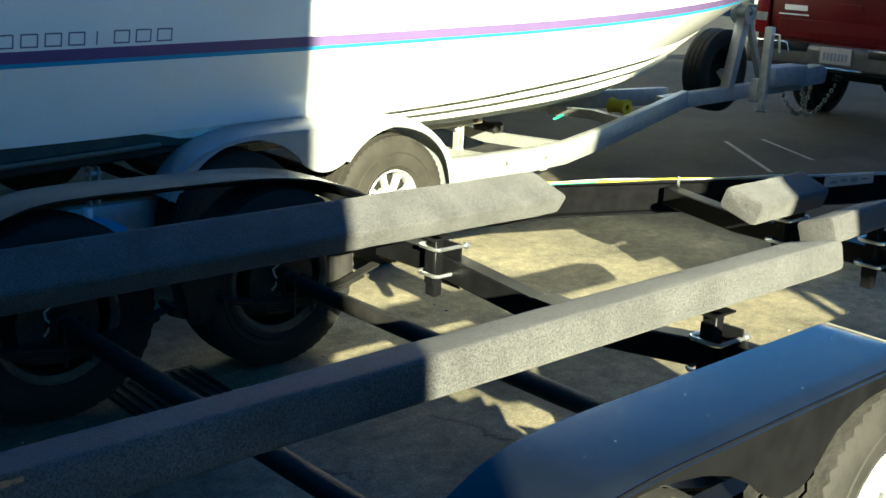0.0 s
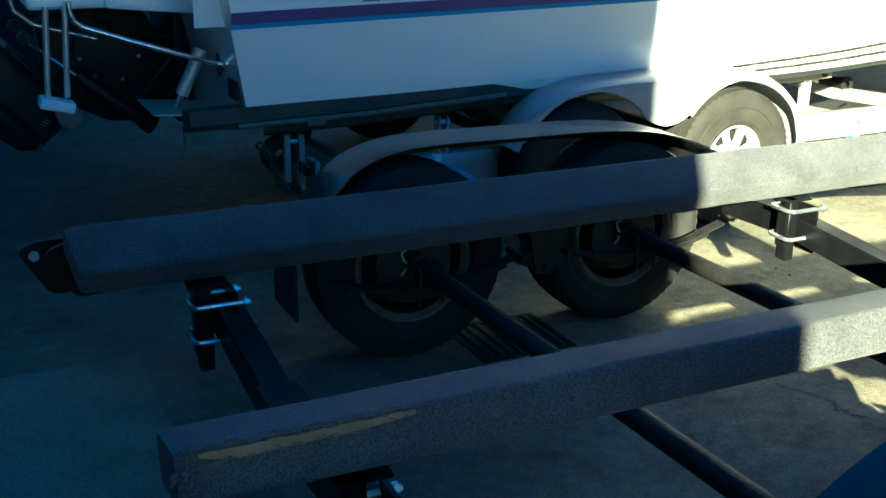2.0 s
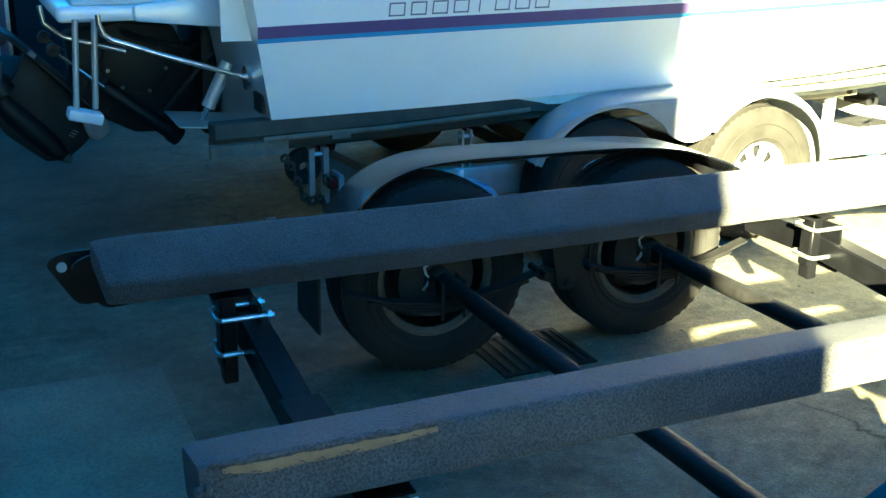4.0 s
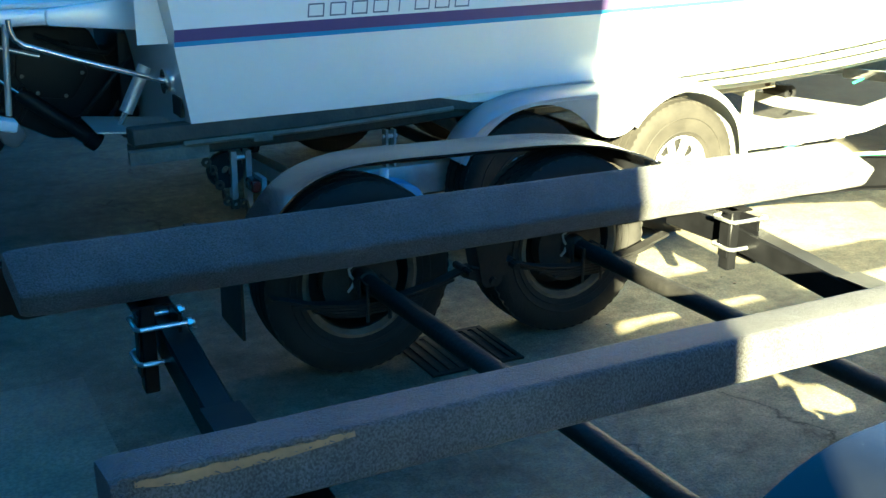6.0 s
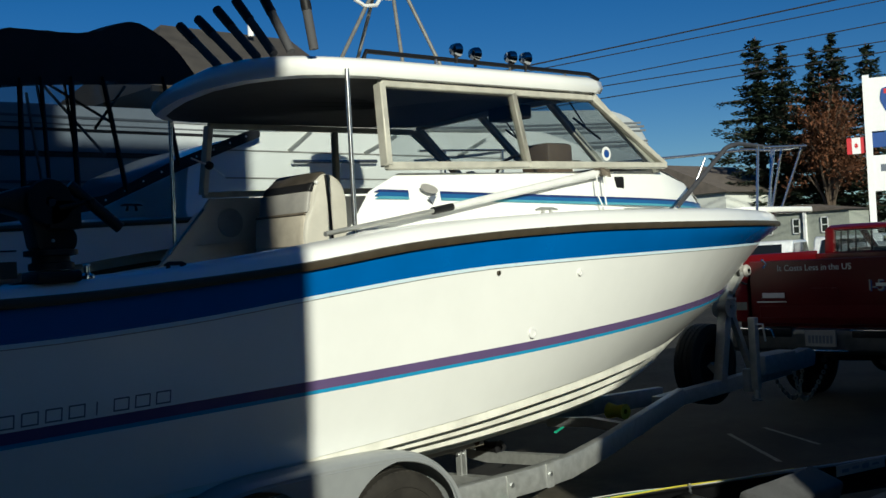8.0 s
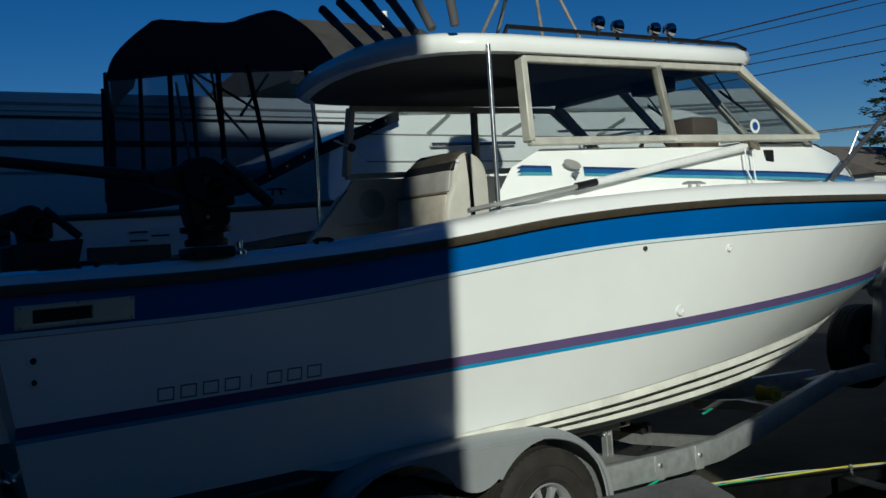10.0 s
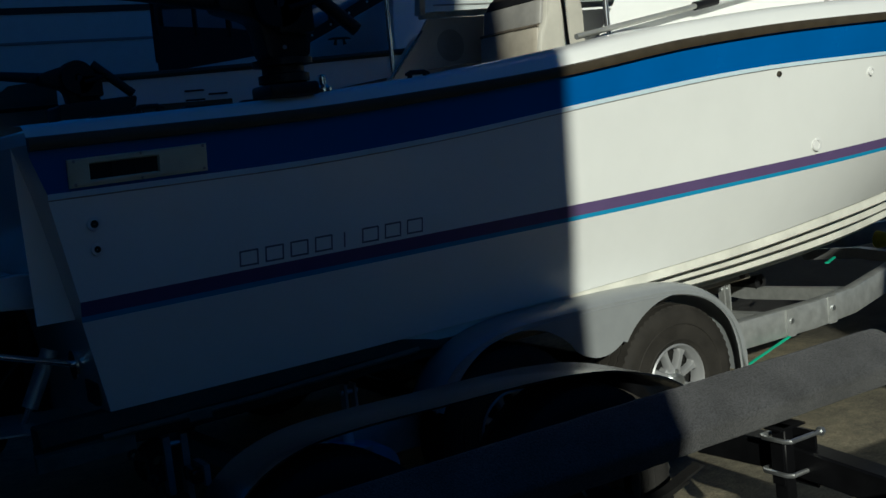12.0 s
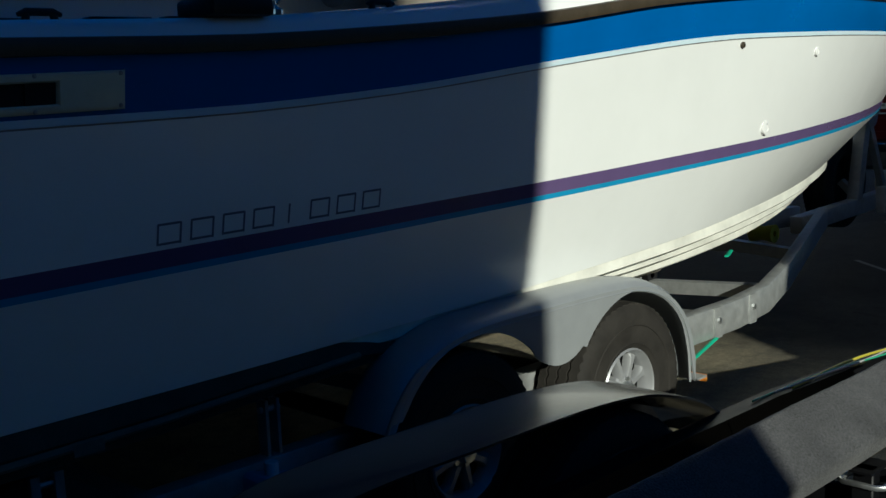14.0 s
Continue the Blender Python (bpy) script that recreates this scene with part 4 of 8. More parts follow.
# fenders
def fender_profile():
    return [(2.33, 0.50), (2.39, 0.60), (2.48, 0.69), (2.61, 0.742), (2.78, 0.757), (3.05, 0.754), (3.4, 0.748), (3.62, 0.728), (3.76, 0.695), (3.90, 0.645), (4.01, 0.57), (4.05, 0.50)]
fp = flowing(fender_profile())
fp0, AX0 = fp, AX
folded = flowing([(2.26, 0.50), (2.32, 0.60), (2.42, 0.70), (2.56, 0.77), (2.71, 0.79), (3.0, 0.792), (3.58, 0.792)])[:-1] + [(3.585, 0.792), (3.60, 0.789), (3.612, 0.782), (3.75, 0.70), (3.88, 0.61), (4.0, 0.50)]
for s in (-1, 1):
    sh = LEAD if s < 0 else 0.0
    fp, AX = [(x + sh * (0.4 if x < 3 else 1.0), z) for x, z in (fp0 if s > 0 else folded)], [a + (SKEW if s < 0 else 0) for a in AX0]
    ya, yb = WY + s * (1.04 if s > 0 else 1.052), WY + s * 1.275
    roll = 0.03 if s > 0 else 0.045
    bm = M()
    t = 0.006
    rows = []
    for i, (x, z) in enumerate(fp):
        a, b = fp[max(0, i - 1)], fp[min(len(fp) - 1, i + 1)]
        nx, nz = -(b[1] - a[1]), b[0] - a[0]
        k = math.hypot(nx, nz)
        nx, nz = nx / k, nz / k
        rows.append([(x, ya, z), (x, yb - s * roll, z), (x - nx * 0.003, yb - s * roll * 0.45, z - nz * 0.006), (x - nx * 0.01, yb, z - nz * 0.02), (x - nx * (t + 0.01), yb - s * t, z - nz * (0.02 + t)), (x - nx * t, yb - s * 0.034, z - nz * t), (x - nx * t, ya, z - nz * t)])
    rings(bm, rows)
    fender = part("fender", bm, BLACK_F, trailer, "gloss black tandem fender reflecting the sky", smooth=35)
    bm = M()
    speck = random.Random(8 + s)
    for k in range(16):
        x, y = speck.uniform(2.45, 3.7), ya + (yb - ya) * speck.uniform(0.05, 0.85)
        box(bm, (x, y, lerp_table(fp, x) + 0.0002), (x + speck.uniform(0.0008, 0.0025), y + speck.uniform(0.0008, 0.002), lerp_table(fp, x) + 0.0007))
    tagged(part("paint_chip", bm, VINYL, fender, "tiny pale chips and grit", smooth=0), kind="stuff")
    if s < 0:
        bm = M(); rings(bm, [[(3.612 + LEAD + i, y, 0.7925 - 0.35 * i + j) for i, j in ((0.0, -0.0065), (0.007, -0.0065), (0.007, -0.003), (0.0, -0.002))] for y in (ya, ya + s * 0.09, yb - s * 0.04)]); part("fold_strip", bm, GALV_D, fender, "thin pale strip along the fold")
    # outer skirt with the two wheel arches and the drop between them
    bm = M()
    top = [(x, z - 0.012) for x, z in fp]
    low = []
    for i in range(61):
        x = fp[0][0] + 0.02 + (fp[-1][0] - fp[0][0] - 0.04) * i / 60
        z = lerp_table([(2.25, 0.50), (2.36, 0.62), (2.5, 0.72), (2.64, 0.757), (2.75, 0.757), (2.875, 0.735), (2.95, 0.71), (3.027, 0.669), (3.07, 0.634), (3.11, 0.612), (3.16, 0.60), (3.22, 0.602), (3.261, 0.631), (3.319, 0.691), (3.38, 0.717), (3.447, 0.734), (3.6, 0.738), (3.7, 0.70), (3.82, 0.62), (4.0, 0.50)], x)
        zt = lerp_table(top, x)
        if s > 0:
            z = zt - 0.06
        low.append((x, min(z, zt - 0.02), zt))
    rings(bm, [[(x, yb - s * 0.004, zt) for x, z, zt in low], [(x, yb - s * 0.004, z) for x, z, zt in low], [(x, yb - s * 0.012, z) for x, z, zt in low], [(x, yb - s * 0.012, zt) for x, z, zt in low]], False, False)
    part("fender_skirt", bm, BLACK, fender, "dusty black fender skirt with wheel arches")
    bm = M()
    xm = 2.12 if s < 0 else 2.27
    box(bm, (xm, ya, 0.30 if s < 0 else 0.21), (xm + 0.01, yb, 0.55 if s < 0 else 0.50))
    part("mud_flap", bm, BLACKP, trailer, "black mud flap")
    for x in (2.60, 3.93):
        bm = M()
        box(bm, (x - 0.02, TY + s * 0.88, 0.49), (x + 0.02, ya, 0.505))
        part("fender_bracket", bm, BLACK, trailer)
    bm = M()
    box(bm, (2.12, ya + 0.02, 0.535), (2.17, ya + 0.11, 0.60))
    soften(bm, 0.008, 1)
    lens = part("tail_light", bm, LENS, trailer, "small red tail lamp behind the fender")
    bm = M()
    box(bm, (2.125, ya + 0.012, 0.56), (2.165, ya + 0.019, 0.59))
    part("clear_lens", bm, DECAL, lens)
    bm = M()
    box(bm, (2.03, TY + s * 0.95 - 0.05, 0.612), (2.16, TY + s * 0.95 + 0.05, 0.62))
    part("step_plate", bm, UNDER, trailer)

# aft ends of the rails carry the lugs; the carrying arm under each bunk end
for s in (-1, 1):
    bm = M()
    bar(bm, (1.60, TY + s * 0.80, 0.60), (2.0, TY + s * 0.90, 0.60), 0.05, 0.09)
    soften(bm, 0.005, 1)
    part("rail_end", bm, BLACK, trailer)
# front cross member with its posts and the two short front bunks
bm = M()
sec = [(-0.04, -0.045), (0.04, -0.045), (0.04, 0.045), (-0.04, 0.045)]
rings(bm, [[(5.62 + i, TY + k, z + j) for i, j in sec] for k, z in ((-0.80, 0.465), (-0.40, 0.42), (0.40, 0.42), (0.80, 0.465))])
soften(bm, 0.006, 1, 60)
part("cross_member", bm, BLACK, trailer, "black steel cross member")
for s in (-1, 1):
    post(5.58, 2.32 + s * 0.21, 0.30, 0.58, trailer)
    a = Vector((5.20 if s > 0 else 5.08, 2.32 + s * 0.27, 0.675))
    bunk("short_bunk", a, a + Vector((0.54, s * -0.01, 0.012)), 0.17, 0.10, -20 * s, (0.03, 0.0), label="short grey carpeted front bunk")
# data plate and wiring on the far rail
bm = M()
ang = math.atan(0.215)
pm = Matrix.Translation((6.86, TY + rail_y(6.86) - 0.052, 0.452)) @ Matrix.Rotation(-ang, 4, "Z")
box(bm, (-0.19, -0.003, -0.028), (0.19, 0.003, 0.028), pm)
plate = part("data_plate", bm, VINYL, trailer, "worn white data plate")
for k in range(4):
    bm = M()
    box(bm, (-0.15 + 0.08 * k, -0.005, -0.012 + 0.008 * (k % 2)), (-0.10 + 0.08 * k, -0.003, 0.006 + 0.004 * (k % 3)), pm)
    part("print_bar", bm, PRINT, plate, smooth=0)
for mat, dz, ph, nm, xa, xb in ((WIREY, 0.008, 0.0, "yellow", 4.3, 6.4), (WIREG, 0.004, 1.1, "green", 4.1, 6.1), (WIREW, 0.010, 2.0, "white", 4.2, 7.4)):
    bm = M()
    pts = []
    for i in range(40):
        x = xa + (xb - xa) * i / 39
        pts.append((x, TY + rail_y(x) - 0.035 + 0.012 * math.sin(4.3 * x + ph * 2), 0.37 + 0.046 * (5.74 - x) + 0.158 + dz * 0.6 + 0.004 * math.sin(7 * x + ph)))
    tube(bm, pts, 0.0042 if nm == "yellow" else 0.003, 6)
    part("wiring", bm, mat, trailer, nm + " trailer wire lying along the rail")
for dz in range(9):
    bm = M()
    lathe(bm, [(0.004, -0.003), (0.009, 0), (0.004, 0.003)], (5.66, TY + 0.775, 0.545 - 0.014 * dz), "z" if dz % 2 else "x", 8)
    part("chain_link", bm, ZINC, trailer)
# drawbar tongue far ahead
bm = M()
bar(bm, (8.6, TY, 0.46), (10.6, TY, 0.46), 0.1, 0.12)
part("drawbar", bm, BLACK, trailer)

# ---- galvanised trailer under the boat ----
rig = thing("boat_trailer", (4.3, BY, 0), "galvanised tandem-axle boat trailer carrying the white boat", "trailer")
GAX = (3.87, 4.745)
for s in (-1, 1):
    bm = M()
    path = [(2.85, 1.0), (4.2, 1.0), (5.95, 0.98), (6.35, 0.92), (6.9, 0.75), (8.7, 0.10)]
    rows = []
    for i, (x, k) in enumerate(path):
        y = BY + s * k
        z = 0.37 if x < 6.4 else 0.37 + (x - 6.4) * 0.035
        rows.append([(x, y + s * d, z + e) for d, e in ((-0.035, -0.07), (0.035, -0.07), (0.035, 0.07), (-0.035, 0.07))])
    rings(bm, rows)
    soften(bm, 0.01, 2, 60)
    rail = part("frame_rail", bm, GALV, rig, "galvanised box-section side rail")
    for x, k in ((5.75, 0.986), (6.1, 0.963)):
        bm = M()
        box(bm, (x - 0.03, BY + s * k + s * 0.036 - 0.004, 0.30), (x + 0.03, BY + s * k + s * 0.036 + 0.004, 0.44))
        part("splice_plate", bm, GALV, rail)
        bm = M()
        lathe(bm, [(0.001, s * 0.014), (0.014, s * 0.014), (0.014, 0)], (x, BY + s * k + s * 0.036, 0.38), "y", 6)
        part("bolt", bm, ZINC, rail)
    # bunk board under the chine, coloured dark for the shade there, and its brackets
    bm = M()
    rows = []
    for i in range(15):
        x = 2.17 + 2.5 * i / 14
        z = lerp_table([(2.17, 0.64), (2.87, 0.655), (3.6, 0.69), (4.4, 0.71), (5.7, 0.745)], x)
        thin = min(1, max(0, (x - 3.4) / 0.4))
        rows.append([[(x, BY + s * k, z + e) for k, e in sec] for sec in (
            ((1.12, 0.022 - 0.052 * thin), (1.0, 0.012 - 0.05 * thin), (0.985, 0.075 - 0.105 * thin), (1.105, 0.085 - 0.085 * thin)),
            ((1.095, -0.032), (0.99, -0.066), (0.985, 0.008 - 0.05 * thin), (1.09, 0.018 - 0.052 * thin)))])
    rings(bm, [r[0] for r in rows])
    soften(bm, 0.006, 1, 60)
    bb = part("bunk_board", bm, WOOD_D, rig, "brown bunk board, darkened for the shade under the hull")
    bm = M()
    rings(bm, [r[1] for r in rows])
    soften(bm, 0.006, 1, 60)
    part("bunk_beam", bm, WOOD_D, rig, "beam under the bunk board, darkened for the shade there")
    bm = M()
    rings(bm, [[(x, BY + s * k, lerp_table([(2.17, 0.64), (2.87, 0.655), (3.6, 0.69)], x) + e) for k, e in ((1.125, -0.05), (1.125, 0.0), (1.09, 0.004), (1.09, -0.05))] for x in (2.15, 2.3, 2.46)])
    part("edge_strip", bm, WOOD_G, bb, "weathered end cleat")
    bm = M()
    tube(bm, [(x, BY + s * 1.124, lerp_table([(2.17, 0.64), (2.87, 0.655), (3.6, 0.69)], x) + 0.012) for x in (2.36, 2.6, 2.87, 3.2, 3.55)], 0.011, 8)
    part("edge_cord", bm, WOOD_G, bb, "pale tan edge of the board")
    bm = M()
    box(bm, (2.64, BY + s * 1.085, 0.640), (2.72, BY + s * 1.135, 0.672))
    part("pad", bm, WOOD_G, bb, "small pale wooden pad")
    bm = M()
    rows = []
    for i in range(9):
        x = 4.3 + 1.72 * i / 8
        k = lerp_table([(4.3, 0.56), (6.02, 0.49)], x)
        z = lerp_table([(4.3, 0.545), (6.02, 0.553)], x)
        rows.append([(x, BY + s * (k + d), z + e) for d, e in ((0.055, -0.03), (-0.05, -0.06), (-0.055, -0.012), (0.05, 0.016))])
    rings(bm, rows)
    soften(bm, 0.005, 1, 60)
    fore = part("fore_bunk", bm, VINYL_T, rig, "pale forward bunk board")
    bm = M()
    lathe(bm, [(0.001, s * 0.012), (0.016, s * 0.01), (0.02, 0.0)], (5.95, BY + s * 0.548, 0.548), "y", 12)
    part("bolt_head", bm, RUSTY, fore, "rusty bolt head")
    for x in (2.62, 3.3, 5.86):
        yk = 0.5 if x > 5 else 1.0
        for dx in (-0.032, 0.03) if x < 3 else (-0.02, 0.02):
            bm = M()
            wd = 0.012 if x < 3 else 0.005
            zt = lerp_table([(2.17, 0.57), (2.87, 0.585), (3.6, 0.62), (5.7, 0.515)], x)
            box(bm, (x + dx - wd, BY + s * yk - 0.02, 0.34), (x + dx + wd, BY + s * yk + 0.022, zt))
            part("bunk_bracket", bm, GALV, rig)
        bm = M()
        tube(bm, [(x - 0.035, BY + s * yk, zt - 0.03), (x + 0.035, BY + s * yk, zt - 0.03)], 0.01, 8)
        part("bracket_bolt", bm, ZINC, rig)
    # fenders
    prof = [(3.49, 0.50), (3.54, 0.59), (3.63, 0.68), (3.76, 0.737), (3.92, 0.762), (4.2, 0.768), (4.6, 0.764), (4.8, 0.748), (4.96, 0.69), (5.08, 0.58), (5.135, 0.44), (5.15, 0.29)]
    prof = flowing(prof)
    ya, yb = BY + s * 1.04, BY + s * 1.285
    bm = M()
    rows = []
    for i, (x, z) in enumerate(prof):
        a, b = prof[max(0, i - 1)], prof[min(len(prof) - 1, i + 1)]
        nx, nz = -(b[1] - a[1]), b[0] - a[0]
        k = math.hypot(nx, nz)
        nx, nz = nx / k, nz / k
        rows.append([(x - nx * d, y, z - nz * d) for y, d in ((ya, 0.055), (ya + s * 0.035, 0.024), (ya + s * 0.09, 0.004), (yb - s * 0.07, 0.0), (yb - s * 0.02, 0.012), (yb, 0.045), (yb - s * 0.006, 0.05), (yb - s * 0.025, 0.02), (yb - s * 0.075, 0.007), (ya + s * 0.09, 0.011), (ya + s * 0.035, 0.031), (ya, 0.062))])
    rings(bm, rows)
    fender = part("fender", bm, GALV_F, rig, "rounded grey steel tandem fender", smooth=50)
    bm = M()
    low = []
    top = [(x, z - 0.03) for x, z in prof]
    for i in range(81):
        x = 3.505 + (5.14 - 3.505) * i / 80
        z = 0.28 if x > 5.05 else 0.52 if x < 3.7 else 0.47
        for ax in GAX:
            d = abs(x - ax - (0.03 if ax < 4 else 0.0))
            if d < 0.375:
                z = max(z, 0.338 + math.sqrt(0.375 ** 2 - d * d))
        mid = abs(x - sum(GAX) / 2)
        if mid < 0.13:
            z = 0.53 + 0.05 * (mid / 0.13) ** 2
        zt = lerp_table(top, x)
        low.append((x, min(z, zt - 0.015), zt))
    rings(bm, [[(x, yb - s * a, z if lo else zt) for x, z, zt in low] for a, lo in ((0.002, False), (0.002, True), (0.010, True), (0.010, False))], False, False)
    part("fender_skirt", bm, GALV_F, fender, "grey skirt with two wheel arches", smooth=50)
    bm = M()
    for_x = 5.165
    box(bm, (for_x, yb - s * 0.06 - 0.05, 0.275), (for_x + 0.07, yb - s * 0.06 + 0.05, 0.283))
    br = part("step_plate", bm, GALV, fender)
    bm = M()
    box(bm, (for_x + 0.07, yb - s * 0.06 - 0.045, 0.255), (for_x + 0.08, yb - s * 0.06 + 0.045, 0.283))
    part("side_marker", bm, AMBER, fender, "amber side marker lens")
    for ax in GAX:
        wheel("wheel", (ax, BY + s * 1.155, 0.33), 0.33, 0.205, s, rig, RIM, None, RUBBER_D, 0.47)
        bm = M()
        ys = BY + s * 1.0
        for k in range(3):
            L = 0.34 - 0.08 * k
            rings(bm, [[(ax + L * t, ys + q, 0.28 + 0.06 * (L / 0.34) ** 2 * t * t - 0.012 * k + e) for q, e in ((-0.022, 0), (0.022, 0), (0.022, 0.009), (-0.022, 0.009))] for t in (-1, -0.5, 0, 0.5, 1)])
        part("leaf_spring", bm, UNDER, rig)
    # tail lamp at the stern end
    bm = M()
    box(bm, (2.62, BY + s * 1.10 - 0.05, 0.43), (2.66, BY + s * 1.10 + 0.05, 0.48))
    soften(bm, 0.01)
    lamp = part("tail_light", bm, LENS, rig, "red tail lamp")
    bm = M()
    box(bm, (2.66, BY + s * 1.10 - 0.055, 0.42), (2.68, BY + s * 1.10 + 0.055, 0.49))
    part("lamp_bracket", bm, GALV, lamp)
for ax in GAX:
    bm = M(); tube(bm, [(ax, BY - 1.1, 0.345), (ax, BY + 1.1, 0.345)], 0.032, 12); part("axle", bm, UNDER, rig)
for x in (2.95, 4.28, 5.86, 6.6, 7.7):
    k = 0.97 if x < 6 else lerp_table([(6.35, 0.9), (8.7, 0.10)], x)
    bm = M()
    rings(bm, [[(x + i, BY + q, z + j) for i, j in ((-0.035, -0.035), (0.035, -0.035), (0.035, 0.035), (-0.035, 0.035))] for q, z in ((-k, 0.35), (0, 0.30 if x < 7 else 0.38), (k, 0.35))])
    part("cross_member", bm, GALV, rig)
    if x == 5.86:
        continue
    bm = M()
    lathe(bm, [(0.02, -0.1), (0.05, -0.1), (0.035, 0.0), (0.05, 0.1), (0.02, 0.1)] if x < 7 else [(0.02, -0.08), (0.06, -0.08), (0.045, 0.0), (0.06, 0.08), (0.02, 0.08)], (x, BY, 0.37) if x < 7 else (7.9, BY - 0.08, 0.44), "y", 16)
    part("keel_roller", bm, YELLOW if x > 7 else BLACKP, rig, "yellow keel roller" if x > 7 else "")
bm = M(); bar(bm, (8.5, BY, 0.41), (10.55, BY, 0.48), 0.09, 0.12); soften(bm, 0.008); part("tongue", bm, GALV, rig, "galvanised tongue beam")
bm = M()
prism(bm, rounded([(10.5, 0.44), (10.95, 0.46), (10.98, 0.58), (10.86, 0.64), (10.5, 0.60)], 0.03), BY - 0.06, BY + 0.06)
soften(bm, 0.012)
part("coupler", bm, GALV, rig, "grey ball coupler")
bm = M(); box(bm, (10.0, BY - 0.1, 0.47), (10.55, BY + 0.1, 0.65)); soften(bm, 0.02); part("brake_actuator", bm, GALV, rig)
# winch stand, bow stop, strap
bm = M(); bar(bm, (9.42, BY, 0.46), (9.60, BY, 1.28), 0.09, 0.09, up=(1, 0, 0)); soften(bm, 0.008); part("winch_post", bm, GALV, rig, "galvanised winch post")
bm = M(); bar(bm, (9.95, BY, 0.48), (9.62, BY, 1.1), 0.05, 0.05, up=(1, 0, 0)); part("post_brace", bm, GALV, rig)
bm = M(); lathe(bm, [(0.02, -0.11), (0.04, -0.11), (0.056, -0.09), (0.045, 0.0), (0.056, 0.09), (0.04, 0.11), (0.02, 0.11)], (9.80, BY, 1.42), "y", 20); part("bow_stop", bm, VINYL, rig, "worn pale bow stop roller")
bm = M(); tube(bm, [(9.74, BY - 0.06, 1.50), (9.70, BY - 0.06, 1.42), (9.72, BY - 0.06, 1.33), (9.82, BY - 0.06, 1.30)], 0.018, 8, flat=0.35); part("winch_strap", bm, BLACKP, rig, "black winch strap")
bm = M(); bar(bm, (9.58, BY, 1.24), (9.80, BY, 1.43), 0.16, 0.04); part("stop_arm", bm, GALV, rig)
bm = M(); lathe(bm, [(0.02, -0.07), (0.09, -0.07), (0.09, -0.06), (0.04, -0.05), (0.04, 0.05), (0.09, 0.06), (0.09, 0.07), (0.02, 0.07)], (9.52, BY - 0.02, 1.12), "y", 20); part("winch", bm, GALV, rig)
bm = M(); tube(bm, [(9.52, BY - 0.10, 1.12), (9.50, BY - 0.14, 1.14), (9.36, BY - 0.16, 1.20), (9.36, BY - 0.24, 1.20)], 0.011, 8); part("winch_handle", bm, ZINC, rig)
# tongue jack
bm = M(); box(bm, (9.735, BY - 0.175, 0.38), (9.80, BY - 0.105, 1.01)); tube(bm, [(9.768, BY - 0.14, 0.30), (9.768, BY - 0.14, 0.40)], 0.026, 14); soften(bm, 0.008); jack = part("jack", bm, GALV, rig, "galvanised square tongue jack")
bm = M(); tube(bm, [(9.768, BY - 0.178, 0.95), (9.775, BY - 0.23, 0.95), (9.79, BY - 0.24, 0.80)], 0.01, 8); part("jack_crank", bm, ZINC, jack)
bm = M(); box(bm, (9.71, BY - 0.11, 0.36), (9.83, BY - 0.04, 0.56)); soften(bm, 0.006); part("jack_mount", bm, GALV, jack)
bm = M(); lathe(bm, [(0.001, -0.01), (0.045, -0.01), (0.05, 0.0), (0.001, 0.01)], (9.768, BY - 0.14, 0.29), "z", 16); part("jack_foot", bm, GALV_D, jack)
# spare wheel on the tongue, rim and tyre blackened for its shade
wheel("spare_wheel", (9.50, BY + 0.19, 0.62), 0.355, 0.21, 1, rig, UNDER, None, UNDER)
bm = M(); bar(bm, (9.50, BY + 0.14, 0.62), (9.50, BY, 0.48), 0.06, 0.05); part("spare_carrier", bm, GALV, rig)
for k in (-0.12, 0.12):
    for i in range(19):
        t = i / 18
        bm = M()
        lathe(bm, [(0.012, -0.007), (0.023, -0.005), (0.023, 0.005), (0.012, 0.007)], (10.45 + 0.58 * t, BY + k * (1 - 0.5 * math.sin(math.pi * t)), 0.44 - 0.27 * math.sin(math.pi * t)), "yx"[i % 2], 10)
        part("chain_link", bm, GALV_D, rig)
bm = M(); tube(bm, [(5.10, BY - 1.12, 0.20), (5.4, BY - 1.07, 0.25), (5.72, BY - 1.03, 0.305)], 0.012, 6, flat=0.4)
part("tie_strap", bm, GREEN, rig, "bright green tie strap")
bm = M(); tube(bm, [(6.72, BY - 0.5, 0.49), (6.85, BY - 0.45, 0.50)], 0.014, 6, flat=0.4)
part("tie_strap", bm, GREEN, rig, "bright green tie strap")
for k in range(3):
    bm = M()
    box(bm, (6.80 + 0.045 * k, BY - 0.815 - 0.002, 0.385), (6.83 + 0.045 * k, BY - 0.80, 0.43), Matrix.Translation((6.84, BY - 0.8, 0.4)) @ Matrix.Rotation(0.355, 4, "Z") @ Matrix.Translation((-6.84, -BY + 0.825, -0.4)))
    part("number_bar", bm, BLACKP, rig)

# loose rusty chain and brake gear hanging under the stern end
for i in range(13):
    t = i / 12
    bm = M()
    lathe(bm, [(0.009, -0.006), (0.021, -0.004), (0.021, 0.004), (0.009, 0.006)], (2.47 + 0.17 * t, BY - 1.03 + 0.02 * math.sin(5 * t), 0.55 - 0.24 * t ** 0.7 + 0.03 * math.sin(9 * t)), "yx"[i % 2], 10)
    part("chain_link", bm, RUSTY, rig)
bm = M(); lathe(bm, [(0.02, -0.02), (0.075, -0.02), (0.08, 0.0), (0.075, 0.02), (0.02, 0.02)], (2.56, BY - 0.98, 0.50), "y", 18); part("roller", bm, UNDER, rig, "dark rubber guide roller")

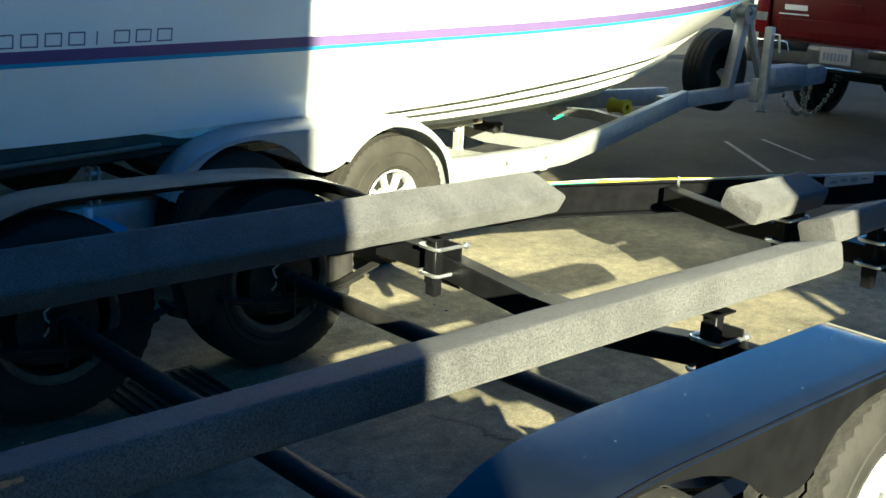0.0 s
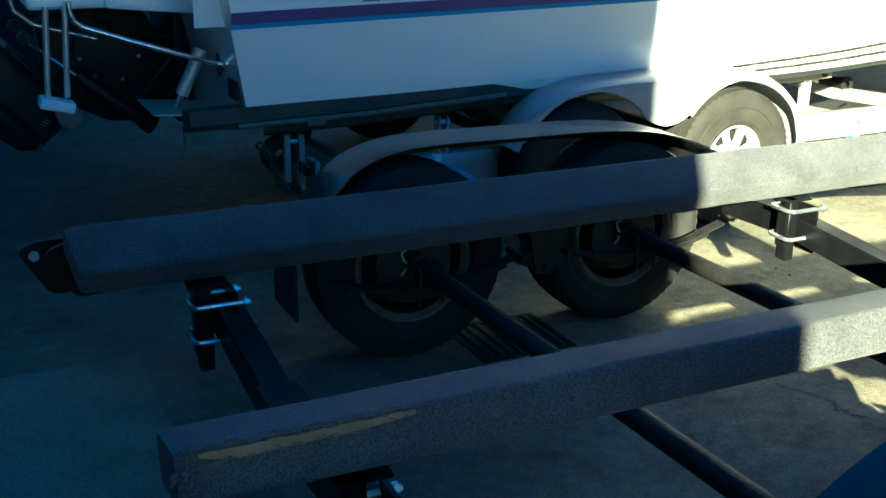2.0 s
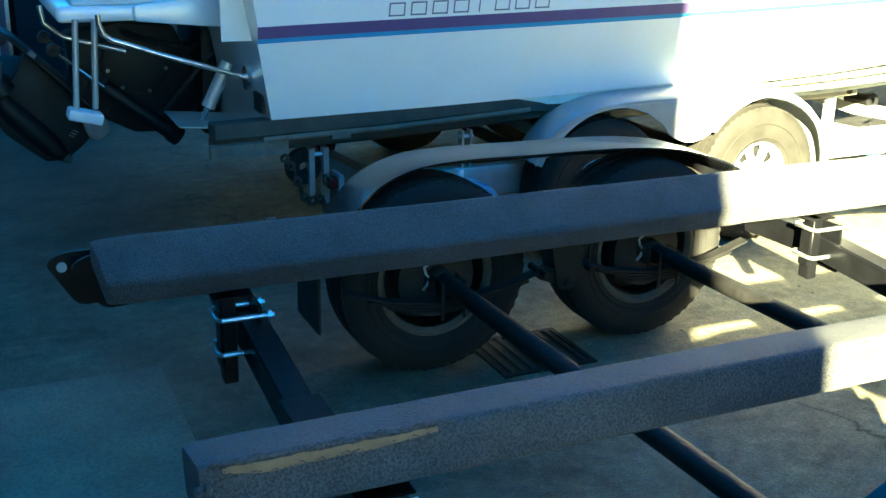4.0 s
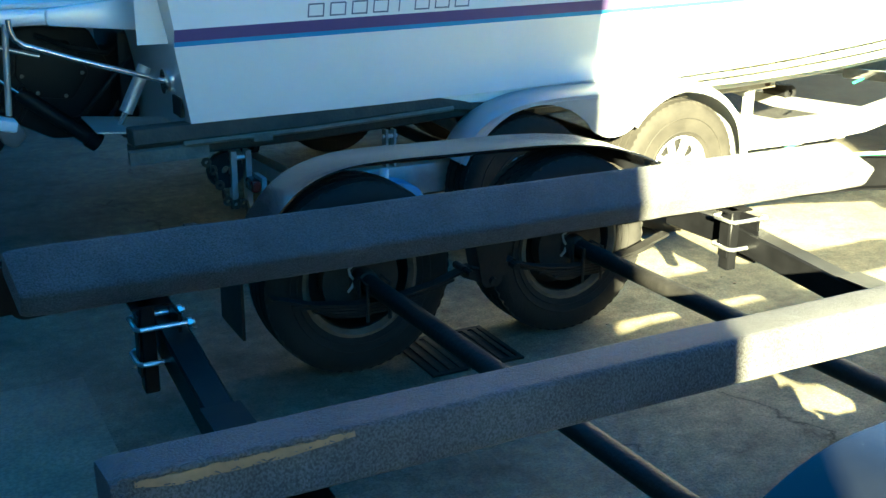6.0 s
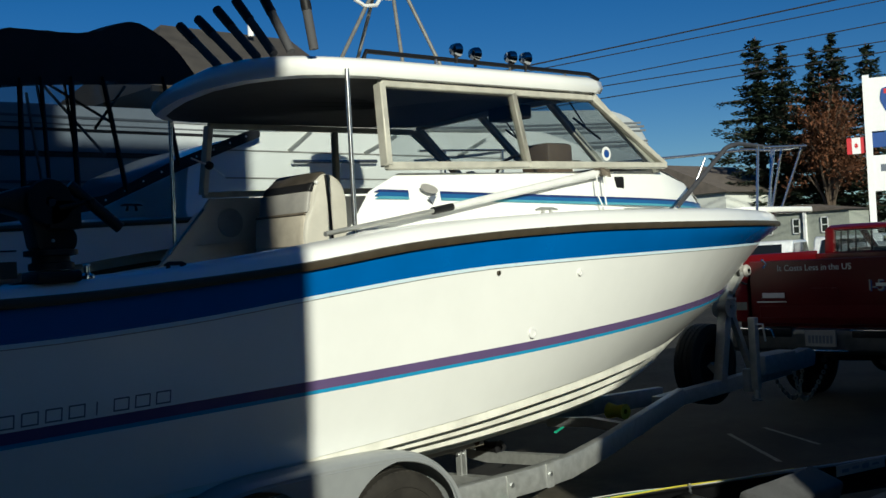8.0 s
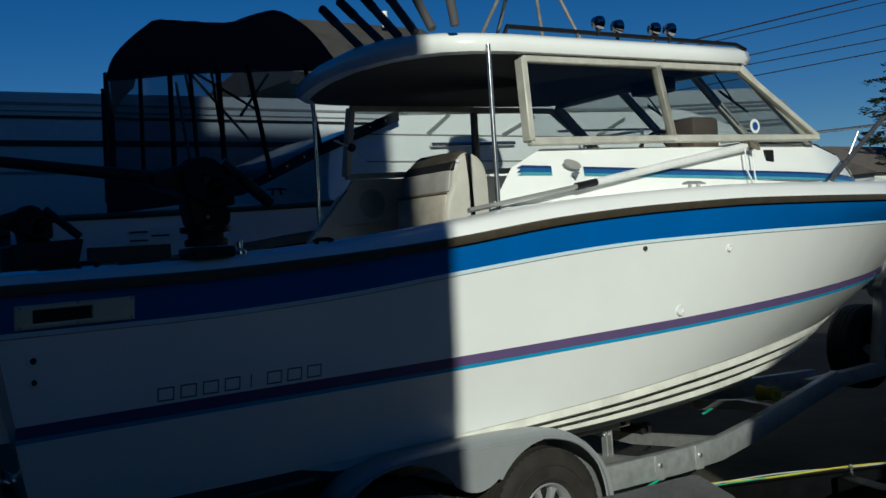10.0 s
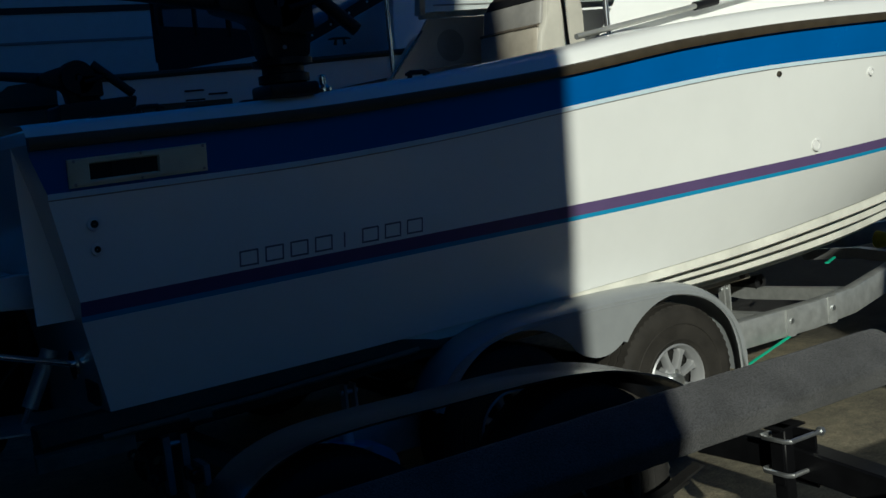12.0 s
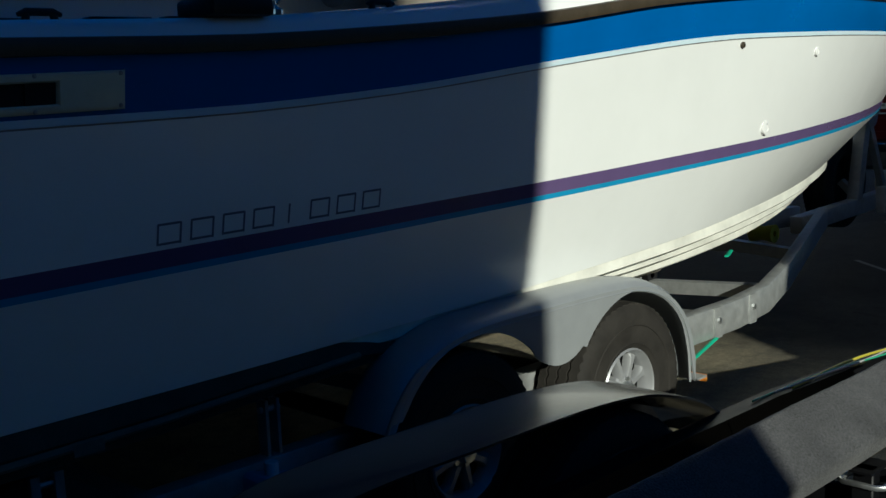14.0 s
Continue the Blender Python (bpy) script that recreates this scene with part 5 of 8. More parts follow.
# ---- stern gear of the boat ----
drive = thing("outdrive", (2.0, BY, 0.5), "black stern drive tilted up behind the transom", "stern drive")


def slab(name, outline, y0, y1, bevel, mat, parent, label="", r=0.02):
    """A cast piece: a rounded outline in the fore-and-aft plane with bevelled edges."""
    bm = M()
    prism(bm, rounded(outline, r), y0, y1)
    soften(bm, bevel, 2)
    return part(name, bm, mat, parent, label, smooth=30)


housing = slab("upper_housing", [(1.74, 0.96), (1.80, 0.985), (1.99, 1.02), (2.22, 0.99), (2.31, 0.80), (2.33, 0.62), (2.23, 0.49), (2.02, 0.50), (1.87, 0.58), (1.76, 0.66)], BY - 0.10, BY + 0.10, 0.02, DRIVE, drive)
slab("cover", [(1.90, 0.93), (2.12, 0.95), (2.20, 0.80), (2.12, 0.68), (1.96, 0.70), (1.88, 0.80)], BY - 0.125, BY - 0.098, 0.008, DRIVE, housing)
for x, z in ((1.93, 0.905), (2.10, 0.925), (2.17, 0.80), (2.09, 0.70), (1.97, 0.72), (1.91, 0.80)):
    bm = M(); lathe(bm, [(0.001, -0.008), (0.009, -0.007), (0.010, 0.0)], (x, BY - 0.125, z), "y", 6); part("cover_bolt", bm, ZINC_D, housing)
for k in range(3):
    slab("rib", [(1.80 + 0.035 * k, 0.70 - 0.05 * k), (1.815 + 0.035 * k, 0.69 - 0.05 * k), (1.90 + 0.04 * k, 0.86 - 0.06 * k), (1.885 + 0.04 * k, 0.87 - 0.06 * k)], BY - 0.112, BY - 0.096, 0.004, DRIVE, housing, r=0.005)
hose_runs = (
    ((2.36, -0.22, 0.96), (2.26, -0.25, 0.90), (2.10, -0.22, 0.93), (1.98, -0.14, 0.98)),
    ((2.36, -0.26, 0.88), (2.24, -0.28, 0.76), (2.13, -0.24, 0.62), (2.05, -0.14, 0.58)),
    ((2.36, -0.18, 0.74), (2.28, -0.24, 0.64), (2.20, -0.24, 0.55), (2.16, -0.22, 0.52)))
for run in hose_runs:
    pts = [Vector((x, BY + y, z)) for x, y, z in run]
    bm = M(); tube(bm, [pts[0], pts[0].lerp(pts[1], 0.6), pts[1], pts[1].lerp(pts[2], 0.5), pts[2], pts[3]], 0.012, 8); part("hose", bm, BLACKP, drive, "black hydraulic hose")
bm = M(); box(bm, (2.30, BY - 0.27, 0.50), (2.385, BY + 0.27, 1.0)); soften(bm, 0.03); part("gimbal_plate", bm, DRIVE, drive)
# lower unit: leg blade, plate over the propeller, torpedo and skeg
leg = slab("leg", [(1.47, 0.70), (1.57, 0.885), (1.645, 0.80), (1.75, 0.70), (1.86, 0.56), (1.80, 0.46), (1.71, 0.388), (1.655, 0.43)], BY - 0.045, BY + 0.045, 0.018, DRIVE, drive)
for x, z in ((1.735, 0.502), (1.745, 0.512), (1.755, 0.522)):
    bm = M(); bar(bm, (x - 0.012, BY - 0.046, z), (x + 0.012, BY - 0.046, z - 0.012), 0.004, 0.005); part("cast_mark", bm, ZINC_D, leg)
bm = M()
plate_line = [(1.435, 0.992), (1.50, 0.955), (1.60, 0.855), (1.75, 0.70), (1.83, 0.625)]
rings(bm, [[(x + d * 0.7, BY + q, z + d * 0.7) for q, d in ((-0.15, 0.0), (-0.15, 0.022), (0.15, 0.022), (0.15, 0.0))] for x, z in plate_line])
soften(bm, 0.005, 1, 60)
cav = part("cavitation_plate", bm, DRIVE, drive, "flat plate above the propeller")
bm = M(); box(bm, (-0.018, -0.012, -0.012), (0.018, 0.012, 0.012), Matrix.Translation((1.592, BY - 0.158, 0.893)) @ Matrix.Rotation(radians(43), 4, "Y")); soften(bm, 0.003, 1); part("anode", bm, GALV_D, cav, "small pale zinc anode")
slab("trailing_fin", [(1.41, 0.975), (1.44, 1.0), (1.50, 0.972), (1.485, 0.935), (1.42, 0.93)], BY - 0.16, BY - 0.145, 0.004, DRIVE, drive, r=0.008)
bm = M()
noses = [(1.715, 0.385, 0.012), (1.70, 0.40, 0.034), (1.66, 0.44, 0.052), (1.58, 0.525, 0.058), (1.50, 0.61, 0.056), (1.445, 0.675, 0.050)]
tube(bm, [(x, BY - 0.02, z) for x, z, r in noses], [r for *_, r in noses], 18)
torpedo = part("gearcase", bm, DRIVE, drive, "worn black torpedo gearcase")
bm = M(); tube(bm, [(1.70, BY - 0.02, 0.398), (1.725, BY - 0.02, 0.372)], [0.036, 0.012], 14); part("nose_cap", bm, GALV_D, torpedo, "bare grey metal nose")
slab("skeg", [(1.45, 0.66), (1.67, 0.42), (1.70, 0.385), (1.62, 0.378), (1.46, 0.51), (1.41, 0.59)], BY - 0.035, BY - 0.012, 0.006, DRIVE, drive)
bm = M()
tube(bm, [(1.462, BY - 0.01, 0.70), (1.43, BY - 0.01, 0.745), (1.40, BY - 0.01, 0.79)], [0.075, 0.072, 0.05], 18)
prop = part("propeller", bm, BLACKP, drive, "black three-bladed propeller")
d = Vector((-0.10, 0, 0.125)).normalized()
for k in range(3):
    bm = M()
    a = 2 * math.pi * k / 3 + 0.35
    u = d.cross(Vector((0, 1, 0))).normalized() * math.cos(a) + Vector((0, 1, 0)) * math.sin(a)
    v = d.cross(u)
    c0 = Vector((1.425, BY - 0.01, 0.75))
    rows = []
    for r, w in ((0.055, 0.055), (0.10, 0.075), (0.15, 0.08), (0.185, 0.06), (0.20, 0.02)):
        rows.append([c0 + u * r + v * (w * t) + d * (w * t * 0.75 + q) for t, q in ((-1, 0.003), (0, 0.008), (1, 0.003), (1, -0.003), (0, 0.0), (-1, -0.003))])
    rings(bm, rows)
    part("blade", bm, BLACKP, prop)
for s in (-1, 1):
    bm = M(); tube(bm, [(1.69, BY + s * 0.23, 0.90), (1.89, BY + s * 0.25, 0.735)], 0.008, 8); part("ram_rod", bm, CHROME, drive)
    bm = M(); lathe(bm, [(0.01, -0.02), (0.028, -0.02), (0.03, 0.0), (0.028, 0.02), (0.01, 0.02)], (1.675, BY + s * 0.23, 0.918), "y", 14); part("ram_eye", bm, BLACKP, drive)
    bm = M(); tube(bm, [(1.875, BY + s * 0.25, 0.752), (1.90, BY + s * 0.25, 0.728), (2.16, BY + s * 0.25, 0.52)], [0.026, 0.036, 0.036], 14); tube(bm, [(2.15, BY + s * 0.25, 0.53), (2.19, BY + s * 0.25, 0.497)], 0.045, 12); part("trim_ram", bm, DRIVE, drive, "black hydraulic trim ram")
bm = M(); lathe(bm, [(0.06, -0.1), (0.09, -0.06), (0.075, 0.0), (0.09, 0.06), (0.085, 0.12)], (2.2, BY, 0.82), "x", 20); part("bellows", bm, BLACKP, drive)
slab("lift_ring", [(1.77, 0.60), (1.86, 0.62), (1.90, 0.54), (1.84, 0.49), (1.79, 0.52)], BY - 0.20, BY - 0.14, 0.01, GALV_D, drive, "dull grey casting")
platform = thing("swim_platform", (2.05, BY, 1.05), "white moulded swim platform fixed to the transom", "swim platform")
bm = M(); box(bm, (1.66, BY - 0.72, 1.085), (2.31, BY + 0.72, 1.15)); soften(bm, 0.02, 3); part("deck", bm, GEL, platform)
bm = M(); box(bm, (1.72, BY - 0.70, 1.15), (2.26, BY - 0.10, 1.175)); soften(bm, 0.012, 2); part("tread_panel", bm, DECK, platform)
for k in (-0.7, 0.7):
    bm = M(); prism(bm, rounded([(1.95, 1.085), (2.375, 1.045), (2.36, 1.17), (2.25, 1.18), (1.95, 1.15)], 0.02), BY + k - 0.035, BY + k + 0.035); soften(bm, 0.01); part("end_moulding", bm, GEL, platform, smooth=40)
ladder = thing("boarding_ladder", (1.74, BY - 0.68, 0.72), "folded white boarding ladder hanging from the swim platform", "ladder")
for x0, x1 in ((1.728, 1.703), (1.80, 1.777)):
    bm = M(); tube(bm, [(x1, BY - 0.73, 0.745), (x0, BY - 0.73, 1.10)], 0.0125, 10); part("rail", bm, ALU, ladder)
bm = M(); box(bm, (1.665, BY - 0.79, 0.70), (1.80, BY - 0.69, 0.745), Matrix.Translation((1.73, 0, 0.72)) @ Matrix.Rotation(radians(14), 4, "Y") @ Matrix.Translation((-1.73, 0, -0.72))); soften(bm, 0.01); part("step", bm, DECAL, ladder)
bm = M(); tube(bm, [(1.80, BY - 0.85, 1.13), (1.803, BY - 0.85, 1.09), (1.815, BY - 0.85, 1.055), (1.845, BY - 0.85, 1.032), (2.03, BY - 0.86, 0.968), (2.22, BY - 0.865, 0.908), (2.365, BY - 0.87, 0.862)], 0.011, 12); part("grab_rail", bm, CHROME, boat, "dull stainless transom rail")
bm = M(); tube(bm, [(1.62, BY - 0.45, 1.13), (1.63, BY - 0.45, 1.06), (1.70, BY - 0.45, 1.0), (1.95, BY - 0.45, 0.93)], 0.011, 10); part("grab_rail", bm, CHROME, boat, "dull stainless transom rail")
bm = M(); lathe(bm, [(0.001, -0.006), (0.05, -0.006), (0.05, 0.004), (0.001, 0.004)], (2.362, BY - 0.87, 0.862), "x", 20); part("rail_foot", bm, CHROME, boat)
for s in (-1, 1):
    bm = M(); box(bm, (2.06, BY + s * 0.82 - 0.17, 0.668), (2.42, BY + s * 0.82 + 0.17, 0.674), Matrix.Translation((2.4, 0, 0.67)) @ Matrix.Rotation(radians(5), 4, "Y") @ Matrix.Translation((-2.4, 0, -0.67))); part("trim_tab", bm, ALU, boat, "metal trim tab plate")
    bm = M(); tube(bm, [(2.17, BY + s * 0.82, 0.66), (2.22, BY + s * 0.82, 0.76)], 0.012, 8); part("tab_rod", bm, CHROME, boat)
    bm = M(); tube(bm, [(2.21, BY + s * 0.82, 0.74), (2.30, BY + s * 0.82, 0.92)], 0.028, 12); part("tab_actuator", bm, GALV, boat, "pale grey trim tab actuator")
    bm = M(); box(bm, (2.372, BY + s * 1.0 - 0.06, 0.745), (2.385, BY + s * 1.0 + 0.06, 0.82)); part("sender_plate", bm, BLACKP, boat)

# ---- fittings on the boat ----
def hull_at(x, z):
    """Half breadth of the topsides at x and height z."""
    best = []
    for row in (SHEER, BLUE_LO, STR_HI, CHINE):
        xs = [p[0] for p in row]
        best.append((float(np.interp(x, xs, [p[2] for p in row])), float(np.interp(x, xs, [p[1] for p in row]))))
    best.sort()
    return float(np.interp(z, [b[0] for b in best], [b[1] for b in best]))


def on_hull(x, z, o=0.0, s=-1):
    return Vector((x, BY + s * (hull_at(x, z) + o), z))


# name lettering stands as plain bars
for k in range(8):
    xa = 2.845 + 0.0915 * k
    w = 0.062
    zb = 1.136 + 0.0022 * k
    bm = M()
    bars = [(0.0, w, 0.0), (0.0, w, 0.048)] if k != 4 else []
    ups = [0.0, w] if k != 4 else [0.02]
    for x0, x1, zz in bars:
        add(bm, [on_hull(xa + x0, zb + zz - 0.003, 0.003), on_hull(xa + x1, zb + zz - 0.002, 0.003), on_hull(xa + x1, zb + zz + 0.004, 0.003), on_hull(xa + x0, zb + zz + 0.003, 0.003)], [(0, 1, 2, 3)])
    for x0 in ups:
        add(bm, [on_hull(xa + x0 - 0.003, zb - 0.003, 0.0032), on_hull(xa + x0 + 0.003, zb - 0.003, 0.0032), on_hull(xa + x0 + 0.003, zb + 0.05, 0.0032), on_hull(xa + x0 - 0.003, zb + 0.05, 0.0032)], [(0, 1, 2, 3)])
    part("name_bar", bm, PRINT, boat, smooth=0)
# engine vent in the blue band
def hull_frame(x0, x1, z0, z1, o):
    xs = [x0 + (x1 - x0) * k / 6 for k in range(7)]
    lo = [on_hull(x, z0 + (x - 2.32) * 0.016, o) for x in xs]
    hi = [on_hull(x, z1 + (x - 2.32) * 0.016, o) for x in xs]
    return lo + hi[::-1]
bm = M()
outer, inner = (2.322, 2.748, 1.455, 1.540), (2.385, 2.592, 1.474, 1.520)
rings(bm, [hull_frame(*outer, -0.004), hull_frame(*outer, 0.010), hull_frame(outer[0] + 0.006, outer[1] - 0.006, outer[2] + 0.005, outer[3] - 0.005, 0.015), hull_frame(inner[0] - 0.004, inner[1] + 0.004, inner[2] - 0.004, inner[3] + 0.004, 0.015), hull_frame(*inner, 0.010), hull_frame(*inner, -0.004)], True, False)
vent = part("engine_vent", bm, CREAM, boat, "yellowed plastic engine vent")
bm = M(); bm.faces.new([bm.verts.new(p) for p in hull_frame(*inner, 0.002)]); part("vent_opening", bm, HOLE, vent, smooth=0)
for x in (2.455, 2.525):
    bm = M(); bar(bm, on_hull(x, 1.476, 0.006), on_hull(x, 1.523, 0.006), 0.008, 0.007, up=(1, 0, 0)); part("slat", bm, BLACKP, vent)
for x, z in ((2.34, 1.464), (2.34, 1.532), (2.54, 1.464), (2.54, 1.538), (2.735, 1.47), (2.735, 1.540)):
    bm = M(); lathe(bm, [(0.001, -0.018), (0.005, -0.016), (0.005, -0.012)], on_hull(x, z, 0.0), "y", 8); part("screw", bm, VINYL, vent)
# through-hull fittings
for x, z, r, mat in ((2.385, 1.342, 0.021, DECAL), (2.388, 1.264, 0.018, DECAL), (5.44, 1.586, 0.012, RUB), (6.12, 1.556, 0.02, DECAL), (5.745, 1.243, 0.03, DECAL)):
    p = on_hull(x, z, 0.0)
    bm = M()
    lathe(bm, [(r * 0.55, 0.0), (r * 0.6, -0.012), (r, -0.010), (r * 1.05, 0.0)], p, "y", 20)
    f = part("through_hull", bm, mat, boat, "round through-hull fitting")
    bm = M()
    lathe(bm, [(0.001, -0.008), (r * 0.58, -0.008)], p, "y", 16)
    part("opening", bm, HOLE if x < 5.5 else DECAL, f)
# gunwale hardware
def cleat(x, y, z, mat, L=0.09):
    c = thing("cleat", (x, y, z), "small deck cleat on the gunwale", "cleat", "deck cleats")
    bm = M(); tube(bm, [(x - L, y, z + 0.03), (x - L * 0.6, y, z + 0.036), (x + L * 0.6, y, z + 0.036), (x + L, y, z + 0.03)], [0.005, 0.009, 0.009, 0.005], 8); part("horn", bm, mat, c)
    for dx in (-0.03, 0.03):
        bm = M(); tube(bm, [(x + dx * 1.3, y, z - 0.01), (x + dx, y, z + 0.034)], [0.014, 0.008], 8); part("foot", bm, mat, c)


cleat(5.9, BY - 1.27, deck_z(5.9) - 0.01, ALU)
cleat(2.62, BY - 1.22, deck_z(2.6) - 0.015, BLACKP, 0.05)
cleat(3.62, BY - 1.22, deck_z(3.6) - 0.015, BLACKP, 0.05)
bm = M(); lathe(bm, [(0.03, 0), (0.03, 0.012), (0.012, 0.025), (0.012, 0.05), (0.018, 0.055), (0.001, 0.06)], (3.22, BY - 1.25, deck_z(3.2)), "z", 16)
solid("deck_fitting", bm, CHROME, "small chrome deck fitting on the gunwale", "deck fitting")
# cabin-top pole with its lashing
pole = thing("boat_pole", (4.6, BY - 0.95, 1.84), "pale grey telescopic pole lashed along the cabin side", "pole")
bm = M(); tube(bm, [(4.55, BY - 1.02, 1.83), (5.35, BY - 0.985, 1.945)], 0.013, 10); part("inner_tube", bm, ALU, pole)
bm = M(); tube(bm, [(5.3, BY - 0.985, 1.938), (5.45, BY - 0.98, 1.96)], 0.021, 10); part("collar", bm, BLACKP, pole)
bm = M(); tube(bm, [(5.42, BY - 0.98, 1.955), (6.78, BY - 0.93, 2.165)], [0.02, 0.027], 12); part("outer_tube", bm, DECAL, pole)
rope = thing("rope", (6.8, BY - 0.95, 2.1), "knotted tan rope hanging at the pole end", "rope")
for k in range(4):
    bm = M()
    tube(bm, [(6.76 + 0.025 * k + 0.02 * math.sin(q * 1.3 + k), BY - 0.95 - 0.03 * math.cos(q * 1.1 + k), 2.17 + 0.028 * math.sin(q * 1.7 + k * 2)) for q in range(9)], 0.007, 6)
    part("coil", bm, WOOD_G, rope)
for k in (0.0, 0.07):
    bm = M(); tube(bm, [(6.74 + k, BY - 0.955, 2.15), (6.73 + k, BY - 0.965, 2.02), (6.77 + k * 0.5, BY - 0.97, 1.95)], 0.005, 6); part("tail", bm, DECAL, rope)
bm = M(); box(bm, (7.0, BY - 0.90, 2.06), (7.09, BY - 0.86, 2.15)); soften(bm, 0.008); solid("deck_box", bm, BLACKP, "small black plastic box on the cabin side", "box")
# plain decal shapes on the cabin side
bm = M(); prism(bm, [(5.31 + 0.055 * math.cos(q) * (1.25 if math.cos(q) > 0 else 1) , 2.062 + 0.024 * math.sin(q) - 0.012 * math.cos(q)) for q in (2 * math.pi * k / 18 for k in range(18))], BY - 0.952, BY - 0.948); dc = part("decal", bm, VINYL, boat, "plain grey decal blob", smooth=0)
bm = M(); prism(bm, [(5.30, 2.012), (5.33, 2.022), (5.365, 2.018), (5.345, 2.002), (5.34, 1.985)], BY - 0.955, BY - 0.951); part("decal_tail", bm, PRINT, dc, smooth=0)
# stainless stays and poles at the hardtop's aft corners
for s in (-1, 1):
    bm = M(); tube(bm, [(4.80, BY + s * 0.94, 1.80), (4.81, BY + s * 0.93, 2.68)], 0.013, 10); part("hardtop_pole", bm, CHROME, boat, "polished hardtop support pole")
# rod holders across the hardtop's aft edge
launch = [(4.56, 4.575, 0.32), (4.76, 4.96, 0.36), (4.92, 5.20, 0.34), (5.08, 5.40, 0.32), (5.26, 5.61, 0.30), (5.47, 5.82, 0.30)]
for i, (ya, yb, h) in enumerate(launch):
    z0 = 2.775 + 0.08 * (1 - (ya - BY) ** 2) - 0.02
    rh = thing("rod_holder", (4.6, ya, z0), "grey and black tube rod holder on the hardtop edge", "rod holder", "rod holders")
    a, b = Vector((4.64, ya, z0)), Vector((4.60, yb, z0 + h))
    m = a.lerp(b, 0.62)
    bm = M(); tube(bm, [a, m], 0.024, 12); part("tube", bm, GREYC, rh)
    bm = M(); tube(bm, [m, b], 0.027, 12); part("grip", bm, BLACKP, rh)
# roof rail and lamps
for s in (-1, 1):
    bm = M(); tube(bm, [(4.98, BY + s * 0.86, 2.755), (5.0, BY + s * 0.86, 2.80), (6.85, BY + s * 0.85, 2.815), (6.95, BY + s * 0.84, 2.79)], 0.013, 8); rr = part("roof_rail", bm, DRIVE, boat, "dark tubular roof rail")
    for x in (5.5, 6.1, 6.6):
        bm = M(); tube(bm, [(x, BY + s * 0.86, 2.74), (x, BY + s * 0.86, 2.80)], 0.009, 8); part("rail_foot", bm, CHROME, rr)
for x, y in ((5.66, BY - 0.86), (5.85, BY - 0.82), (6.13, BY - 0.84), (6.24, BY - 0.86)):
    lp = thing("spot_lamp", (x, y, 2.8), "small chrome spot lamp on the roof rail", "lamp", "roof lamps")
    bm = M(); lathe(bm, [(0.001, -0.03), (0.03, -0.025), (0.04, 0.0), (0.042, 0.02), (0.001, 0.024)], (x, y, 2.865), "x", 16); part("shell", bm, CHROME_D, lp)
    bm = M(); tube(bm, [(x, y, 2.79), (x, y, 2.84)], 0.01, 8); part("stem", bm, BLACKP, lp)
# radar on its tripod
radar = thing("radar_dome", (5.9, BY, 2.9), "white radar dome on a metal tripod", "radar")
bm = M(); lathe(bm, [(0.001, 3.44), (0.20, 3.44), (0.265, 3.47), (0.27, 3.52), (0.25, 3.60), (0.16, 3.64), (0.001, 3.65)], (5.9, BY, 0), "z", 32); part("dome", bm, CREAM, radar, "yellowed white radar dome")
bm = M(); box(bm, (5.74, BY - 0.16, 3.41), (6.06, BY + 0.16, 3.44)); soften(bm, 0.01); part("mount_plate", bm, ALU, radar)
for (xa, ya), (xb, yb) in (((5.72, -0.12), (5.24, -0.30)), ((5.84, -0.12), (5.71, -0.34)), ((5.95, -0.1), (6.15, -0.25)), ((5.9, 0.14), (5.9, 0.45))):
    bm = M(); tube(bm, [(xa, BY + ya, 3.42), (xb, BY + yb, 2.84)], 0.012, 10); part("leg", bm, GALV_D, radar)
bm = M(); tube(bm, [(5.78, BY - 0.1, 3.45), (5.66, BY - 0.16, 3.48), (5.53, BY - 0.18, 3.46), (5.45, BY - 0.18, 3.38), (5.47, BY - 0.18, 3.29), (5.56, BY - 0.18, 3.25), (5.67, BY - 0.16, 3.27), (5.76, BY - 0.1, 3.34)], 0.012, 8); part("cable", bm, DECAL, radar, "white looped cable")
